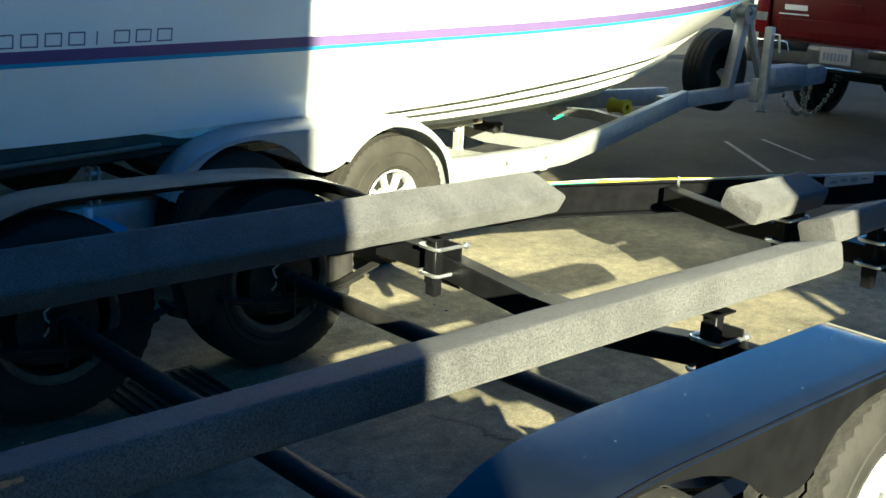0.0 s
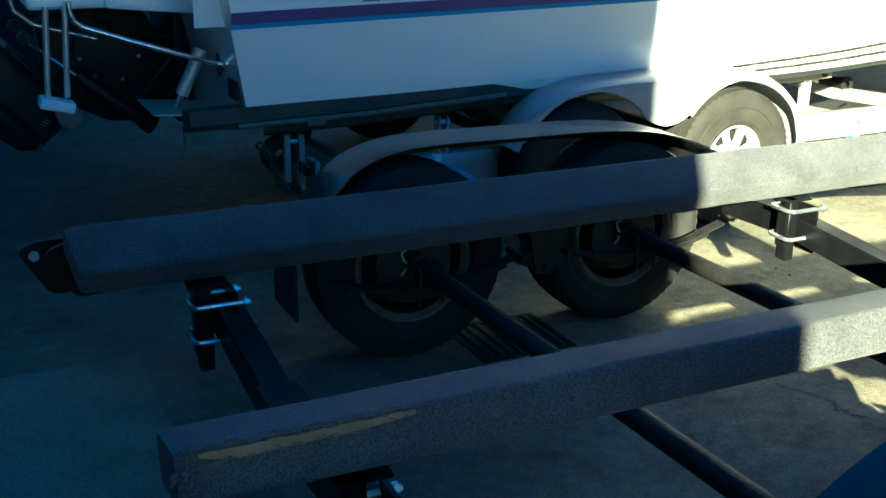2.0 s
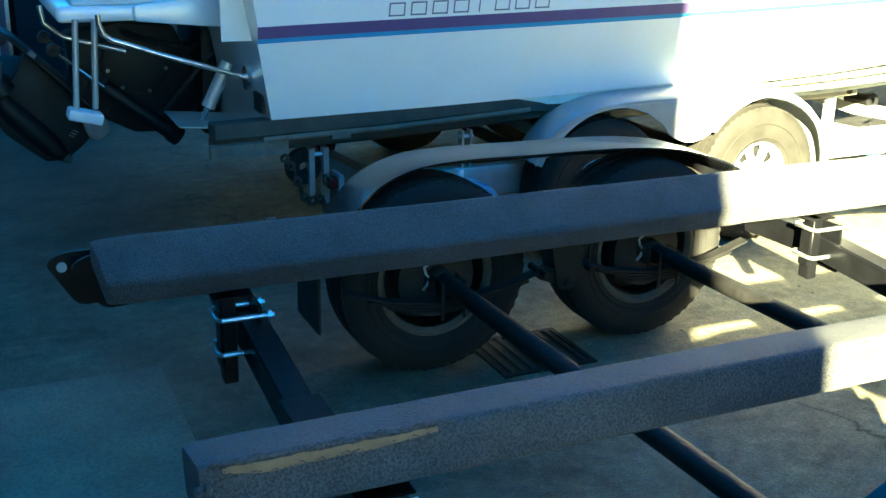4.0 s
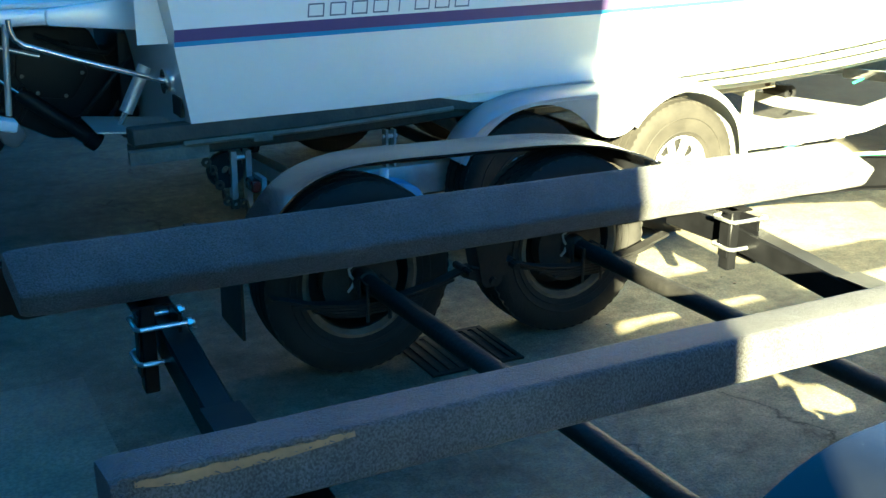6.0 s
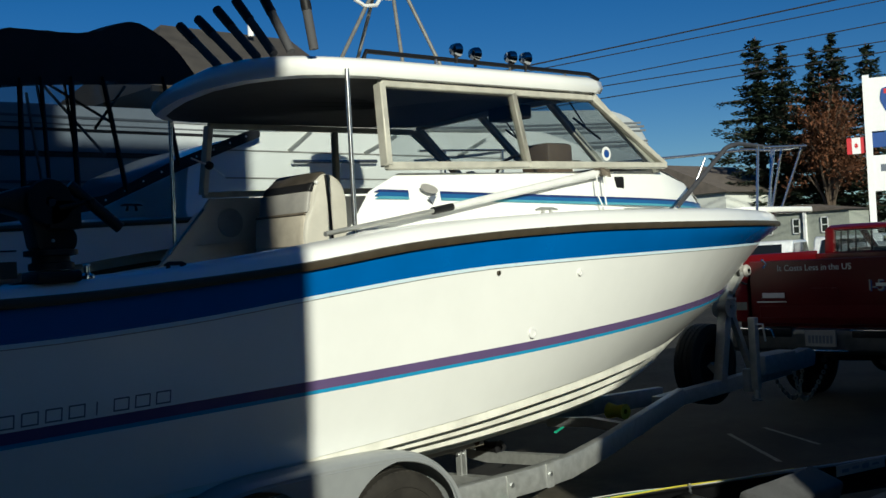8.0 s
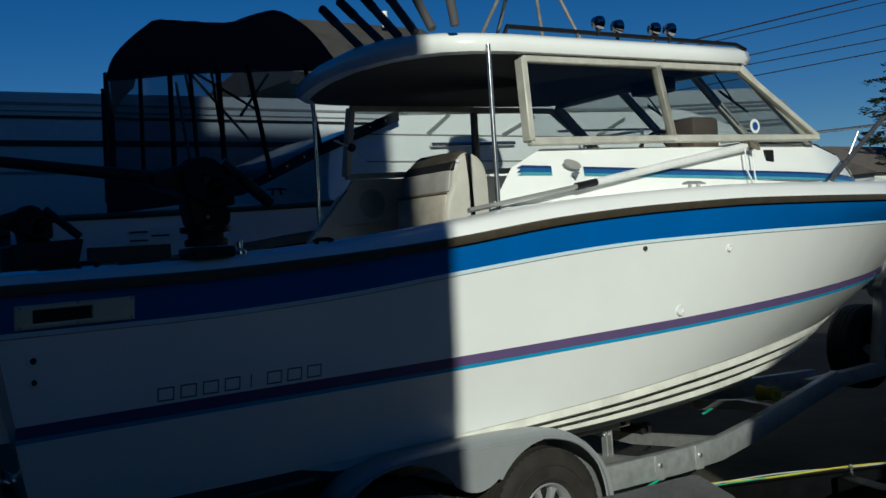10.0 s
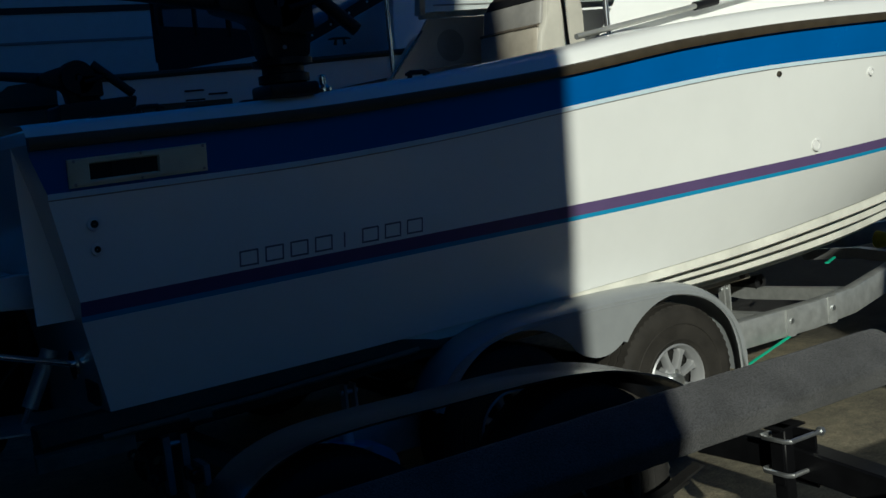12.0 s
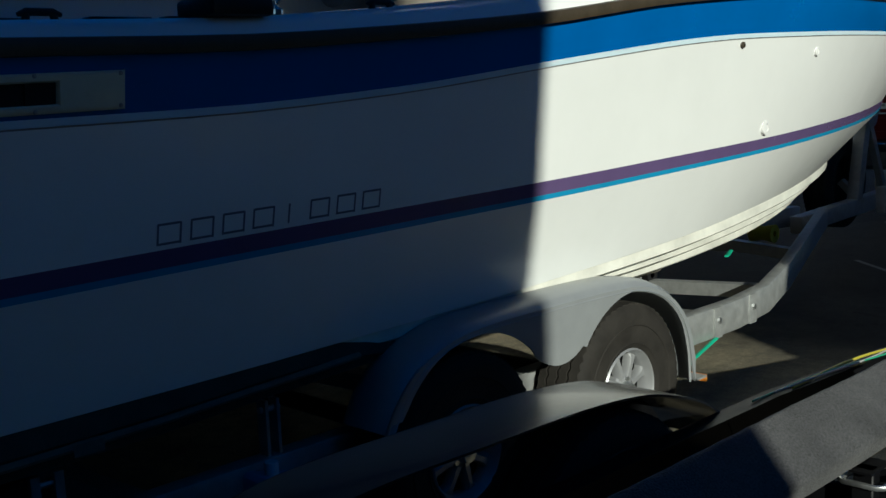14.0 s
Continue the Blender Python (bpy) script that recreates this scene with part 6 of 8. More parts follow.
# bow rail and pulpit
def rail_pt(x, s, up):
    xs = [p[0] for p in SHEER]
    h = float(np.interp(x, xs, [p[1] for p in SHEER]))
    return Vector((x, BY + s * max(0.0, h - 0.09), deck_z(x) + up))
bow = thing("bow_rail", (9.0, BY, 1.95), "stainless bow rail with slanted stanchions", "rail")
for s in (-1, 1):
    bm = M()
    pts = [rail_pt(7.28, s, 0.0), rail_pt(8.22, s, 0.44), rail_pt(8.42, s, 0.48), rail_pt(8.6, s, 0.50), rail_pt(9.0, s, 0.52), rail_pt(9.7, s, 0.57), rail_pt(10.2, s, 0.61), Vector((10.75, BY + s * 0.20, 2.54)), Vector((10.85, BY + s * 0.0, 2.54))]
    tube(bm, pts, 0.013, 10)
    part("top_rail", bm, CHROME, bow)
    if s < 0:
        # dark skin over the near rail: its dark reflection put into colour
        bm = M(); tube(bm, [pts[0].lerp(pts[1], 0.03)] + pts[1:6], 0.0165, 10); part("rail_dark_run", bm, RAIL_DARK, bow, "near rail run coloured dark for what it reflects")
    x = 9.1 if s < 0 else 9.6
    feet = [(rail_pt(x, s, 0.0), rail_pt(x + 0.24, s, 0.545)), (Vector((10.4, BY + s * 0.02, 1.97)), Vector((10.6, BY + s * 0.04, 2.54))), (Vector((10.5, BY + s * 0.06, 1.97)), Vector((10.75, BY + s * 0.16, 2.54)))]
    for foot, head in feet:
        bm = M(); tube(bm, [foot, head], 0.011, 8); part("stanchion", bm, CHROME, bow)
bm = M()
prism(bm, rounded([(9.5, BY - 0.30), (10.9, BY - 0.17), (11.0, BY), (10.9, BY + 0.17), (9.5, BY + 0.30)], 0.08), 1.925, 1.975, "z")
soften(bm, 0.012)
part("pulpit", bm, GEL, boat, "white bow pulpit plank")
bm = M(); tube(bm, [(10.2, BY, 1.5), (10.24, BY - 0.02, 1.46), (10.22, BY, 1.42)], 0.012, 8); part("bow_eye", bm, CHROME, boat)
# cockpit: seats, far coaming panel, speaker, dash
def back_seat():
    """Moulded cream shell with rounded shoulders; its aft face carries two stained pads under a brown head roll."""
    ya, yb, zb = 5.42, 5.99, 1.36
    st = thing("helm_seat", (5.3, 5.7, zb), "cream moulded helm seat with stained tan pads and brown head roll", "seat")
    side = rounded([(5.13, zb), (5.135, 1.87), (5.15, 1.965), (5.19, 2.015), (5.205, 2.12), (5.226, 2.18), (5.275, 2.225), (5.31, 2.237), (5.38, 2.222), (5.435, 2.17), (5.458, 2.09), (5.462, zb)], 0.03, 3)
    rows = []
    for y, e in ((ya, 0.94), (ya + 0.006, 0.975), (ya + 0.025, 1.0), (yb - 0.09, 1.0), (yb - 0.04, 0.97), (yb, 0.88)):
        rows.append([(5.31 + (x - 5.31) * e, y, zb + (z - zb) * (1 - (1 - e) * 0.4)) for x, z in side])
    bm = M(); rings(bm, rows); part("shell", bm, PANEL, st, "cream moulded seat shell", smooth=40)
    bm = M(); rings(bm, [[(x + dx, y, z) for x, z in ((5.118, 1.80), (5.15, 1.80), (5.17, 1.975), (5.137, 1.985))] for y, dx in ((ya + 0.02, 0.012), (ya + 0.05, 0.0), (yb - 0.06, 0.0), (yb - 0.02, 0.015))]); soften(bm, 0.008); part("lower_pad", bm, VINYL_T, st, "stained tan lower pad")
    bm = M(); rings(bm, [[(x + dx, y, z) for x, z in ((5.155, 2.0), (5.19, 2.0), (5.215, 2.13), (5.178, 2.13))] for y, dx in ((ya + 0.02, 0.012), (ya + 0.05, 0.0), (yb - 0.06, 0.0), (yb - 0.02, 0.015))]); soften(bm, 0.008); part("back_pad", bm, VINYL, st, "grey stained back pad")
    bm = M(); tube(bm, [(5.152, ya + 0.02, 1.993), (5.146, 5.7, 1.995), (5.155, yb - 0.02, 1.993)], 0.008, 8); part("piping", bm, WOOD_G, st, "tan worn piping")
    # shadow below the head roll, modelled as a black band
    bm = M(); rings(bm, [[(x + dx, y, z - dz) for x, z in ((5.172, 2.128), (5.21, 2.12), (5.24, 2.19), (5.20, 2.178))] for y, dx, dz in ((ya + 0.012, 0.012, 0.0), (ya + 0.04, 0.0, 0.0), (yb - 0.08, 0.0, 0.0), (yb - 0.01, 0.03, 0.02))]); soften(bm, 0.006); part("shadow_band", bm, BLACKP, st, "black band drawn as the shadow under the head roll")
    bm = M(); rings(bm, [[(x + dx, y, z - dz) for x, z in ((5.195, 2.175), (5.24, 2.16), (5.32, 2.225), (5.30, 2.252), (5.262, 2.235))] for y, dx, dz in ((ya + 0.02, 0.012, 0.006), (ya + 0.05, 0.0, 0.0), (yb - 0.10, 0.0, 0.0), (yb - 0.04, 0.01, 0.02), (yb, 0.04, 0.06))]); soften(bm, 0.006); part("head_roll", bm, ROLL, st, "brown stained head roll")
    # dark line down the near side of the shell
    bm = M(); tube(bm, [(5.302, ya - 0.002, 2.225), (5.318, ya - 0.002, 2.05), (5.335, ya - 0.002, 1.80)], 0.009, 8); part("side_trim", bm, BLACKP, st)
    bm = M(); lathe(bm, [(0.001, -0.014), (0.011, -0.01), (0.014, 0.0)], (5.236, ya + 0.004, 2.178), "y", 12); part("screw_cap", bm, DECAL, st, "white screw cap")
    st.parent = boat
    st.matrix_parent_inverse = boat.matrix_world.inverted()
back_seat()
bm = M(); tube(bm, [(4.90, 6.30, 2.41), (5.03, 6.30, 2.365), (5.14, 6.30, 2.30)], 0.006, 8); rod = part("latch_rod", bm, DECAL, boat, "thin white rod")
bm = M(); lathe(bm, [(0.001, -0.03), (0.022, -0.022), (0.03, 0.0), (0.022, 0.022), (0.001, 0.03)], (5.03, 6.30, 2.365), "y", 14); part("knob", bm, BLACKP, rod, "black ball knob")
bm = M(); box(bm, (4.2, BY - 0.85, 1.05), (5.6, BY + 0.85, 1.36)); solid("cockpit_step", bm, DECK, "white moulded cockpit bulkhead step", "step")
bm = M()
prism(bm, [(4.62, 1.72), (4.72, 1.80), (4.93, 2.03), (5.02, 2.15), (6.1, 2.17), (6.1, 1.5), (4.62, 1.5)], BY + 0.845, BY + 0.87)
pn = part("coaming_panel", bm, PANEL, boat, "cream inner coaming panel")
bm = M(); lathe(bm, [(0.001, -0.012), (0.085, -0.012), (0.095, -0.004), (0.095, 0.0)], (5.16, BY + 0.845, 1.99), "y", 28); part("speaker", bm, VINYL, pn, "round grey loudspeaker")
bm = M(); tube(bm, [(4.70, BY + 0.83, 1.80), (4.96, BY + 0.83, 2.08)], 0.009, 8); part("grab_rail", bm, CHROME, pn)
dash = thing("helm_console", (6.9, BY, 2.0), "dark helm console behind the windscreen", "console")
bm = M(); prism(bm, rounded([(6.35, 1.6), (7.45, 1.6), (7.45, 2.19), (7.0, 2.22), (6.55, 2.14), (6.35, 2.0)], 0.05), BY - 0.82, BY + 0.82); part("dashboard", bm, BLACKP, dash)
bm = M(); box(bm, (6.84, 4.98, 2.14), (7.10, 5.24, 2.42)); soften(bm, 0.03); part("instrument_pod", bm, material("brown_pod", (0.10, 0.075, 0.055), 0.6), dash)
bm = M(); tube(bm, [(6.52 + 0.02 * math.sin(a), 5.0 + 0.19 * math.cos(a), 2.15 + 0.17 * math.sin(a)) for a in (2 * math.pi * k / 24 for k in range(25))], 0.011, 8); part("steering_wheel", bm, BLACKP, dash)
for x, y, z in ((6.75, BY + 0.2, 2.24), (7.1, BY - 0.4, 2.25)):
    bm = M(); lathe(bm, [(0.001, -0.02), (0.045, -0.02), (0.05, 0.02), (0.001, 0.03)], (x, y, z), "x", 16); part("gauge", bm, DECAL, dash)
bm = M(); box(bm, (6.3, BY - 0.7, 2.53), (6.45, BY - 0.45, 2.62)); soften(bm, 0.015); solid("overhead_radio", bm, BLACKP, "black radio hung under the hardtop", "radio")
bm = M(); lathe(bm, [(0.001, -0.002), (0.045, -0.002), (0.045, 0.0)], (6.86, BY - 0.945, 2.29), "y", 20); stk = part("window_sticker", bm, DECAL, boat, "round white and blue window sticker", smooth=0)
bm = M(); lathe(bm, [(0.001, -0.004), (0.026, -0.004), (0.026, -0.003)], (6.86, BY - 0.945, 2.29), "y", 16); part("sticker_centre", bm, SIGN_B, stk, smooth=0)
# windscreen wipers
for y in (BY - 0.55, BY + 0.1):
    wp = thing("wiper", (7.0, y, 2.68), "black windscreen wiper on its arm", "wiper", "wipers")
    bm = M(); tube(bm, [(6.98, y, 2.70), (7.22, y + 0.06, 2.54)], 0.006, 6); part("arm", bm, BLACKP, wp)
    bm = M(); tube(bm, [(7.14, y + 0.10, 2.60), (7.34, y + 0.03, 2.45)], 0.008, 6); part("blade", bm, BLACKP, wp)

# ---- downriggers on both gunwales ----
def downrigger(x, y, z, s, boxed):
    d = thing("downrigger", (x, y, z), "black fishing downrigger with boom clamped on the gunwale", "downrigger", "downriggers")
    bm = M(); box(bm, (x - 0.088, y - 0.085, z), (x + 0.088, y + 0.085, z + 0.045)); soften(bm, 0.012); part("base", bm, BLACKP, d)
    if boxed:
        bm = M(); prism(bm, rounded([(x - 0.15, z - 0.03), (x + 0.20, z - 0.01), (x + 0.25, z + 0.19), (x - 0.16, z + 0.17)], 0.02), y - 0.14, y + 0.14); soften(bm, 0.01); part("side_box", bm, BLACKP, d)
    bm = M(); lathe(bm, [(0.085, 0.05), (0.085, 0.075), (0.07, 0.08), (0.07, 0.10), (0.10, 0.105), (0.10, 0.125), (0.06, 0.13)], (x, y, z), "z", 24); part("swivel", bm, BLACKP, d)
    bm = M(); prism(bm, rounded([(x - 0.07, z + 0.12), (x + 0.08, z + 0.12), (x + 0.09, z + 0.18), (x + 0.06, z + 0.22), (x + 0.09, z + 0.30), (x + 0.06, z + 0.36), (x - 0.10, z + 0.37), (x - 0.22, z + 0.335), (x - 0.22, z + 0.29), (x - 0.09, z + 0.25)], 0.03), y - 0.06, y + 0.06); soften(bm, 0.012); part("frame", bm, BLACKP, d)
    bm = M(); lathe(bm, [(0.02, -0.09), (0.085, -0.09), (0.09, -0.075), (0.06, -0.065), (0.06, -0.01), (0.09, 0.0), (0.085, 0.01), (0.02, 0.01)], (x - 0.03, y - 0.01, z + 0.305), "y", 28); part("reel", bm, DRIVE, d)
    bm = M(); box(bm, (x - 0.04, y - 0.10, z + 0.20), (x + 0.09, y - 0.04, z + 0.32)); soften(bm, 0.012); part("motor_box", bm, BLACKP, d)
    bm = M(); tube(bm, [(x - 0.16, y, z + 0.315), (x - 0.45, y, z + 0.35), (x - 1.15, y, z + 0.43)], [0.03, 0.022, 0.018], 12); part("boom", bm, BLACKP, d)
    bm = M(); tube(bm, [(x + 0.05, y - 0.08, z + 0.37), (x + 0.24, y - 0.10, z + 0.20)], 0.024, 12); part("rod_tube", bm, BLACKP, d)
    bm = M(); tube(bm, [(x, y - 0.10, z + 0.28), (x + 0.10, y - 0.12, z + 0.30), (x + 0.10, y - 0.17, z + 0.30)], 0.011, 8); part("crank", bm, DRIVE, d)
    for q in (0.16, 0.22, 0.30):
        bm = M(); lathe(bm, [(0.001, -0.066), (0.007, -0.066), (0.007, -0.06)], (x - 0.03 + q * 0.1, y, z + q), "y", 8); part("screw", bm, ZINC, d)
downrigger(3.08, BY - 1.25, deck_z(3.08), -1, False)
downrigger(3.08, BY + 1.25, deck_z(3.08), 1, True)
for x in (2.45, 2.75, 2.95):
    bm = M(); box(bm, (x, BY - 1.20, deck_z(x)), (x + 0.16, BY - 1.15, deck_z(x) + 0.012)); soften(bm, 0.004, 1); solid("deck_plate", bm, BLACKP, "thin black deck plate on the gunwale", "deck plate", "deck plates")
bm = M(); box(bm, (3.35, BY + 1.1, 1.70), (3.85, BY + 1.14, 1.80)); solid("rod_shelf", bm, RUB, "dark brown shelf on the far coaming", "shelf")

# ---- yard: drain, hose reel, faded lines ----
grate = thing("drain_grate", (3.08, 3.40, 0), "rusty cast iron drain grate set in the yard", "drain grate")
bm = M()
for lo, hi in (((2.90, 3.24, -0.02), (3.27, 3.26, 0.008)), ((2.90, 3.55, -0.02), (3.27, 3.57, 0.008)), ((2.90, 3.26, -0.02), (2.92, 3.55, 0.008)), ((3.25, 3.26, -0.02), (3.27, 3.55, 0.008))):
    box(bm, lo, hi)
part("grate_frame", bm, UNDER, grate)
bm = M(); box(bm, (2.92, 3.26, 0.001), (3.25, 3.55, 0.002)); part("pit", bm, HOLE, grate, smooth=0)
for k in range(8):
    bm = M(); x = 2.935 + 0.041 * k; box(bm, (x, 3.26, 0.002), (x + 0.02, 3.55, 0.009)); part("grate_bar", bm, RUST, grate)
reel = thing("hose_reel", (0.95, 3.05, 0), "grey plastic hose reel wound with dark green hose", "hose reel")
for yq in (2.93, 3.19):
    bm = M()
    lathe(bm, [(0.05, -0.012), (0.10, -0.014), (0.19, -0.016), (0.215, -0.010), (0.215, 0.010), (0.19, 0.012), (0.05, 0.012)], (0.97, yq, 0.42), "y", 32)
    part("flange", bm, REELG, reel, "grey moulded reel flange")
for k in range(6):
    bm = M()
    a = 2 * math.pi * k / 6
    prism(bm, rounded([(0.97 + r * math.cos(a + d), 0.42 + r * math.sin(a + d)) for r, d in ((0.09, -0.2), (0.17, -0.3), (0.17, 0.3), (0.09, 0.2))], 0.015), 2.911, 2.915)
    part("flange_slot", bm, HOLE, reel)
for k in range(5):
    bm = M(); tube(bm, [(0.97 + 0.235 * math.cos(a), 2.965 + 0.046 * k + 0.004 * math.sin(3 * a), 0.42 + 0.235 * math.sin(a)) for a in (2 * math.pi * q / 36 for q in range(37))], 0.02, 8); part("hose", bm, HOSE, reel, "dark green garden hose")
for yq in (2.86, 3.26):
    bm = M()
    rows = []
    for i in range(17):
        q = i / 16
        x = 0.70 + 0.60 * q
        z = 0.03 + 0.46 * math.sin(math.pi * min(1.0, 0.08 + q * 0.94)) ** 0.8 - 0.03 * q
        w = 0.045 + 0.015 * math.sin(math.pi * q)
        rows.append([(x - 0.02, yq - 0.022, max(0.0, z - w)), (x, yq + 0.022, max(0.0, z - w)), (x + 0.02, yq + 0.022, max(0.03, z + w)), (x, yq - 0.022, max(0.03, z + w))])
    rings(bm, rows)
    soften(bm, 0.008)
    part("leg_frame", bm, REELG, reel, "grey moulded reel frame")
reel.location = (0.88, 2.96, 0)
for k, (a, b) in enumerate((((9.58, 5.5), (8.72, 4.5)), ((10.0, 5.4), (9.5, 4.6)))):
    bm = M()
    a, b = Vector((*a, 0.004)), Vector((*b, 0.004))
    n = Vector((-(b - a).y, (b - a).x, 0)).normalized() * 0.02
    rings(bm, [[a - n, a + n], [b - n, b + n]], False, False)
    solid("paint_line", bm, LINE, "short worn white paint line on the yard", "paint line", "paint lines", "structure", smooth=0)
random.seed(5)
for k in range(70):
    bm = M()
    x, y = random.uniform(1.2, 6.5), random.uniform(1.5, 4.2)
    r = random.uniform(0.003, 0.009)
    bmesh.ops.create_icosphere(bm, subdivisions=1, radius=r, matrix=Matrix.Translation((x, y, r * 0.5)) @ Matrix.Diagonal((1.3, 0.9, 0.6, 1)))
    if k == 0:
        grit = M()
    tmp = bpy.data.meshes.new("tmp")
    bm.to_mesh(tmp)
    grit.from_mesh(tmp)
    bm.free()
    bpy.data.meshes.remove(tmp)
solid("gravel", grit, CONCRETE, "scattered small stones on the yard", "gravel", kind="stuff")
can = thing("antifreeze_jug", (3.34, 4.34, 0), "turquoise plastic jug standing behind the trailer wheel", "jug")
bm = M(); prism(bm, rounded([(3.17, 0.0), (3.40, 0.0), (3.40, 0.33), (3.36, 0.38), (3.17, 0.43)], 0.03), 4.29, 4.42); soften(bm, 0.012); body = part("body", bm, TEAL, can)
bm = M(); box(bm, (3.30, 4.286, 0.05), (3.312, 4.30, 0.36)); part("seam", bm, SHEDT, body)
bm = M(); box(bm, (3.18, 4.285, 0.22), (3.29, 4.289, 0.40)); part("label_patch", bm, STRIPE_C, body, "pale worn label")
bm = M(); tube(bm, [(3.23, 4.355, 0.41), (3.23, 4.355, 0.455)], 0.02, 12); part("cap", bm, DECAL, can)

# ---- red pickup ahead ----
TB = BY - 0.12            # the truck stands a little askew of the trailer
truck = thing("pickup_truck", (13.6, TB, 0), "red pickup truck hitched to the boat trailer", "pickup truck")
TW = 0.96
bm = M()
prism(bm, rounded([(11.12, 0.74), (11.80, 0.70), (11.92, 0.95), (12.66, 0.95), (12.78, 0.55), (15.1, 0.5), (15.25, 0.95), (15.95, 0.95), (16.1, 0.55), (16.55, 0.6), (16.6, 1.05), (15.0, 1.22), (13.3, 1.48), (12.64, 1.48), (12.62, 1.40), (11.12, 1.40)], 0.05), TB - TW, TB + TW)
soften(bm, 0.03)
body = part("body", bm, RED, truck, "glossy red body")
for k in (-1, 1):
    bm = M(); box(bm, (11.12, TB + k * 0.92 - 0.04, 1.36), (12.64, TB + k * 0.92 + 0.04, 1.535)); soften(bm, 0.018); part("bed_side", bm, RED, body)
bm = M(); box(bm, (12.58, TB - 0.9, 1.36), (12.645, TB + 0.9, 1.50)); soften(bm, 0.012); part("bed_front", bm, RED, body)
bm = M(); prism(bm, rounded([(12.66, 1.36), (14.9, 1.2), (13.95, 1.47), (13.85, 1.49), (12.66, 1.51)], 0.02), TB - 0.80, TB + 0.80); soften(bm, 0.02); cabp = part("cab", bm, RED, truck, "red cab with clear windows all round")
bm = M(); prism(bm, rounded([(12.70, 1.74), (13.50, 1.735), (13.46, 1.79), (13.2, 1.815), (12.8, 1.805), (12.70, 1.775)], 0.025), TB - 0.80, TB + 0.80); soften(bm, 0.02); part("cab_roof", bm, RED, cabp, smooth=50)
for k in (-1, 1):
    y = TB + k * 0.765
    bm = M(); bar(bm, (12.70, y, 1.49), (12.73, y, 1.76), 0.10, 0.07); soften(bm, 0.01); part("rear_pillar", bm, RED, cabp)
    bm = M(); bar(bm, (13.86, y, 1.47), (13.46, y, 1.765), 0.06, 0.06); soften(bm, 0.01); part("screen_pillar", bm, RED, cabp)
    bm = M(); box(bm, (12.76, TB + k * 0.785 - 0.003, 1.50), (13.62, TB + k * 0.785 + 0.003, 1.75)); pane = part("side_window", bm, GLASS, cabp, smooth=0); pane.visible_shadow = False
bm = M(); add(bm, [(12.675, TB - 0.72, 1.50), (12.675, TB + 0.72, 1.50), (12.70, TB + 0.72, 1.75), (12.70, TB - 0.72, 1.75)], [(0, 1, 2, 3)]); pane = part("rear_window", bm, GLASS, cabp, smooth=0); pane.visible_shadow = False
for k in (-0.27, 0.27, 0.45, 0.54, 0.62):
    bm = M(); bar(bm, (12.672, TB + k, 1.50), (12.694, TB + k, 1.75), 0.010, 0.014); part("window_bar", bm, BLACKP, cabp)
bm = M(); add(bm, [(13.86, TB - 0.72, 1.49), (13.86, TB + 0.72, 1.49), (13.47, TB + 0.70, 1.75), (13.47, TB - 0.70, 1.75)], [(0, 1, 2, 3)]); pane = part("windscreen", bm, GLASS, cabp, smooth=0); pane.visible_shadow = False
bm = M(); box(bm, (12.86, TB - 0.68, 1.36), (13.02, TB + 0.62, 1.545)); soften(bm, 0.03, 3); part("bench_back", bm, VINYL, cabp, "grey bench seat back")
bm = M(); box(bm, (13.62, TB - 0.70, 1.40), (13.84, TB + 0.70, 1.52)); soften(bm, 0.03, 3); part("dashboard", bm, RVD, cabp)
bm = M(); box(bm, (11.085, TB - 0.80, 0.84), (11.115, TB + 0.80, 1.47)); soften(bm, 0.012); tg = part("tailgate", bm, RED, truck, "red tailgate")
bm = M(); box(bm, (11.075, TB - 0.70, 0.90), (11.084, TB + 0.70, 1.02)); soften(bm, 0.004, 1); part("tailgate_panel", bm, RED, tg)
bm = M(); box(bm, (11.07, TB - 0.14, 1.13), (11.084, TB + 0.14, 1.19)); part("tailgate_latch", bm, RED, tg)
for k, (y0, w, z, h) in enumerate(((0.40, 0.32, 1.055, 0.012), (0.42, 0.24, 1.10, 0.05), (-0.12, 0.10, 1.14, 0.05), (-0.66, 0.14, 1.2, 0.03))):
    bm = M(); box(bm, (11.072, TB + y0, z), (11.083, TB + y0 + w, z + h)); part("badge_bar", bm, DECAL, tg, smooth=0)
words = []
for word in "It Costs Less in the US".split():
    curve = bpy.data.curves.new("slogan", "FONT")
    curve.body, curve.size, curve.extrude = word, 0.085, 0.001
    txt = new("tmp_text", curve)
    me = bpy.data.meshes.new_from_object(txt.evaluated_get(bpy.context.evaluated_depsgraph_get()))
    bpy.data.objects.remove(txt)
    me.materials.clear()
    me.materials.append(DECAL)
    words.append((me, max(v.co.x for v in me.vertices)))
run = sum(w for me, w in words) + 0.024 * (len(words) - 1)
along = -run / 2
for me, w in words:
    sl = new("slogan_word", me)
    sl.matrix_world = Matrix.Translation((11.08, TB + 0.10 - along, 1.365)) @ Matrix.Rotation(radians(-90), 4, "Z") @ Matrix.Rotation(radians(90), 4, "X")
    sl.parent = tg
    tagged(sl, "white lettering on the tailgate")
    along += w + 0.024
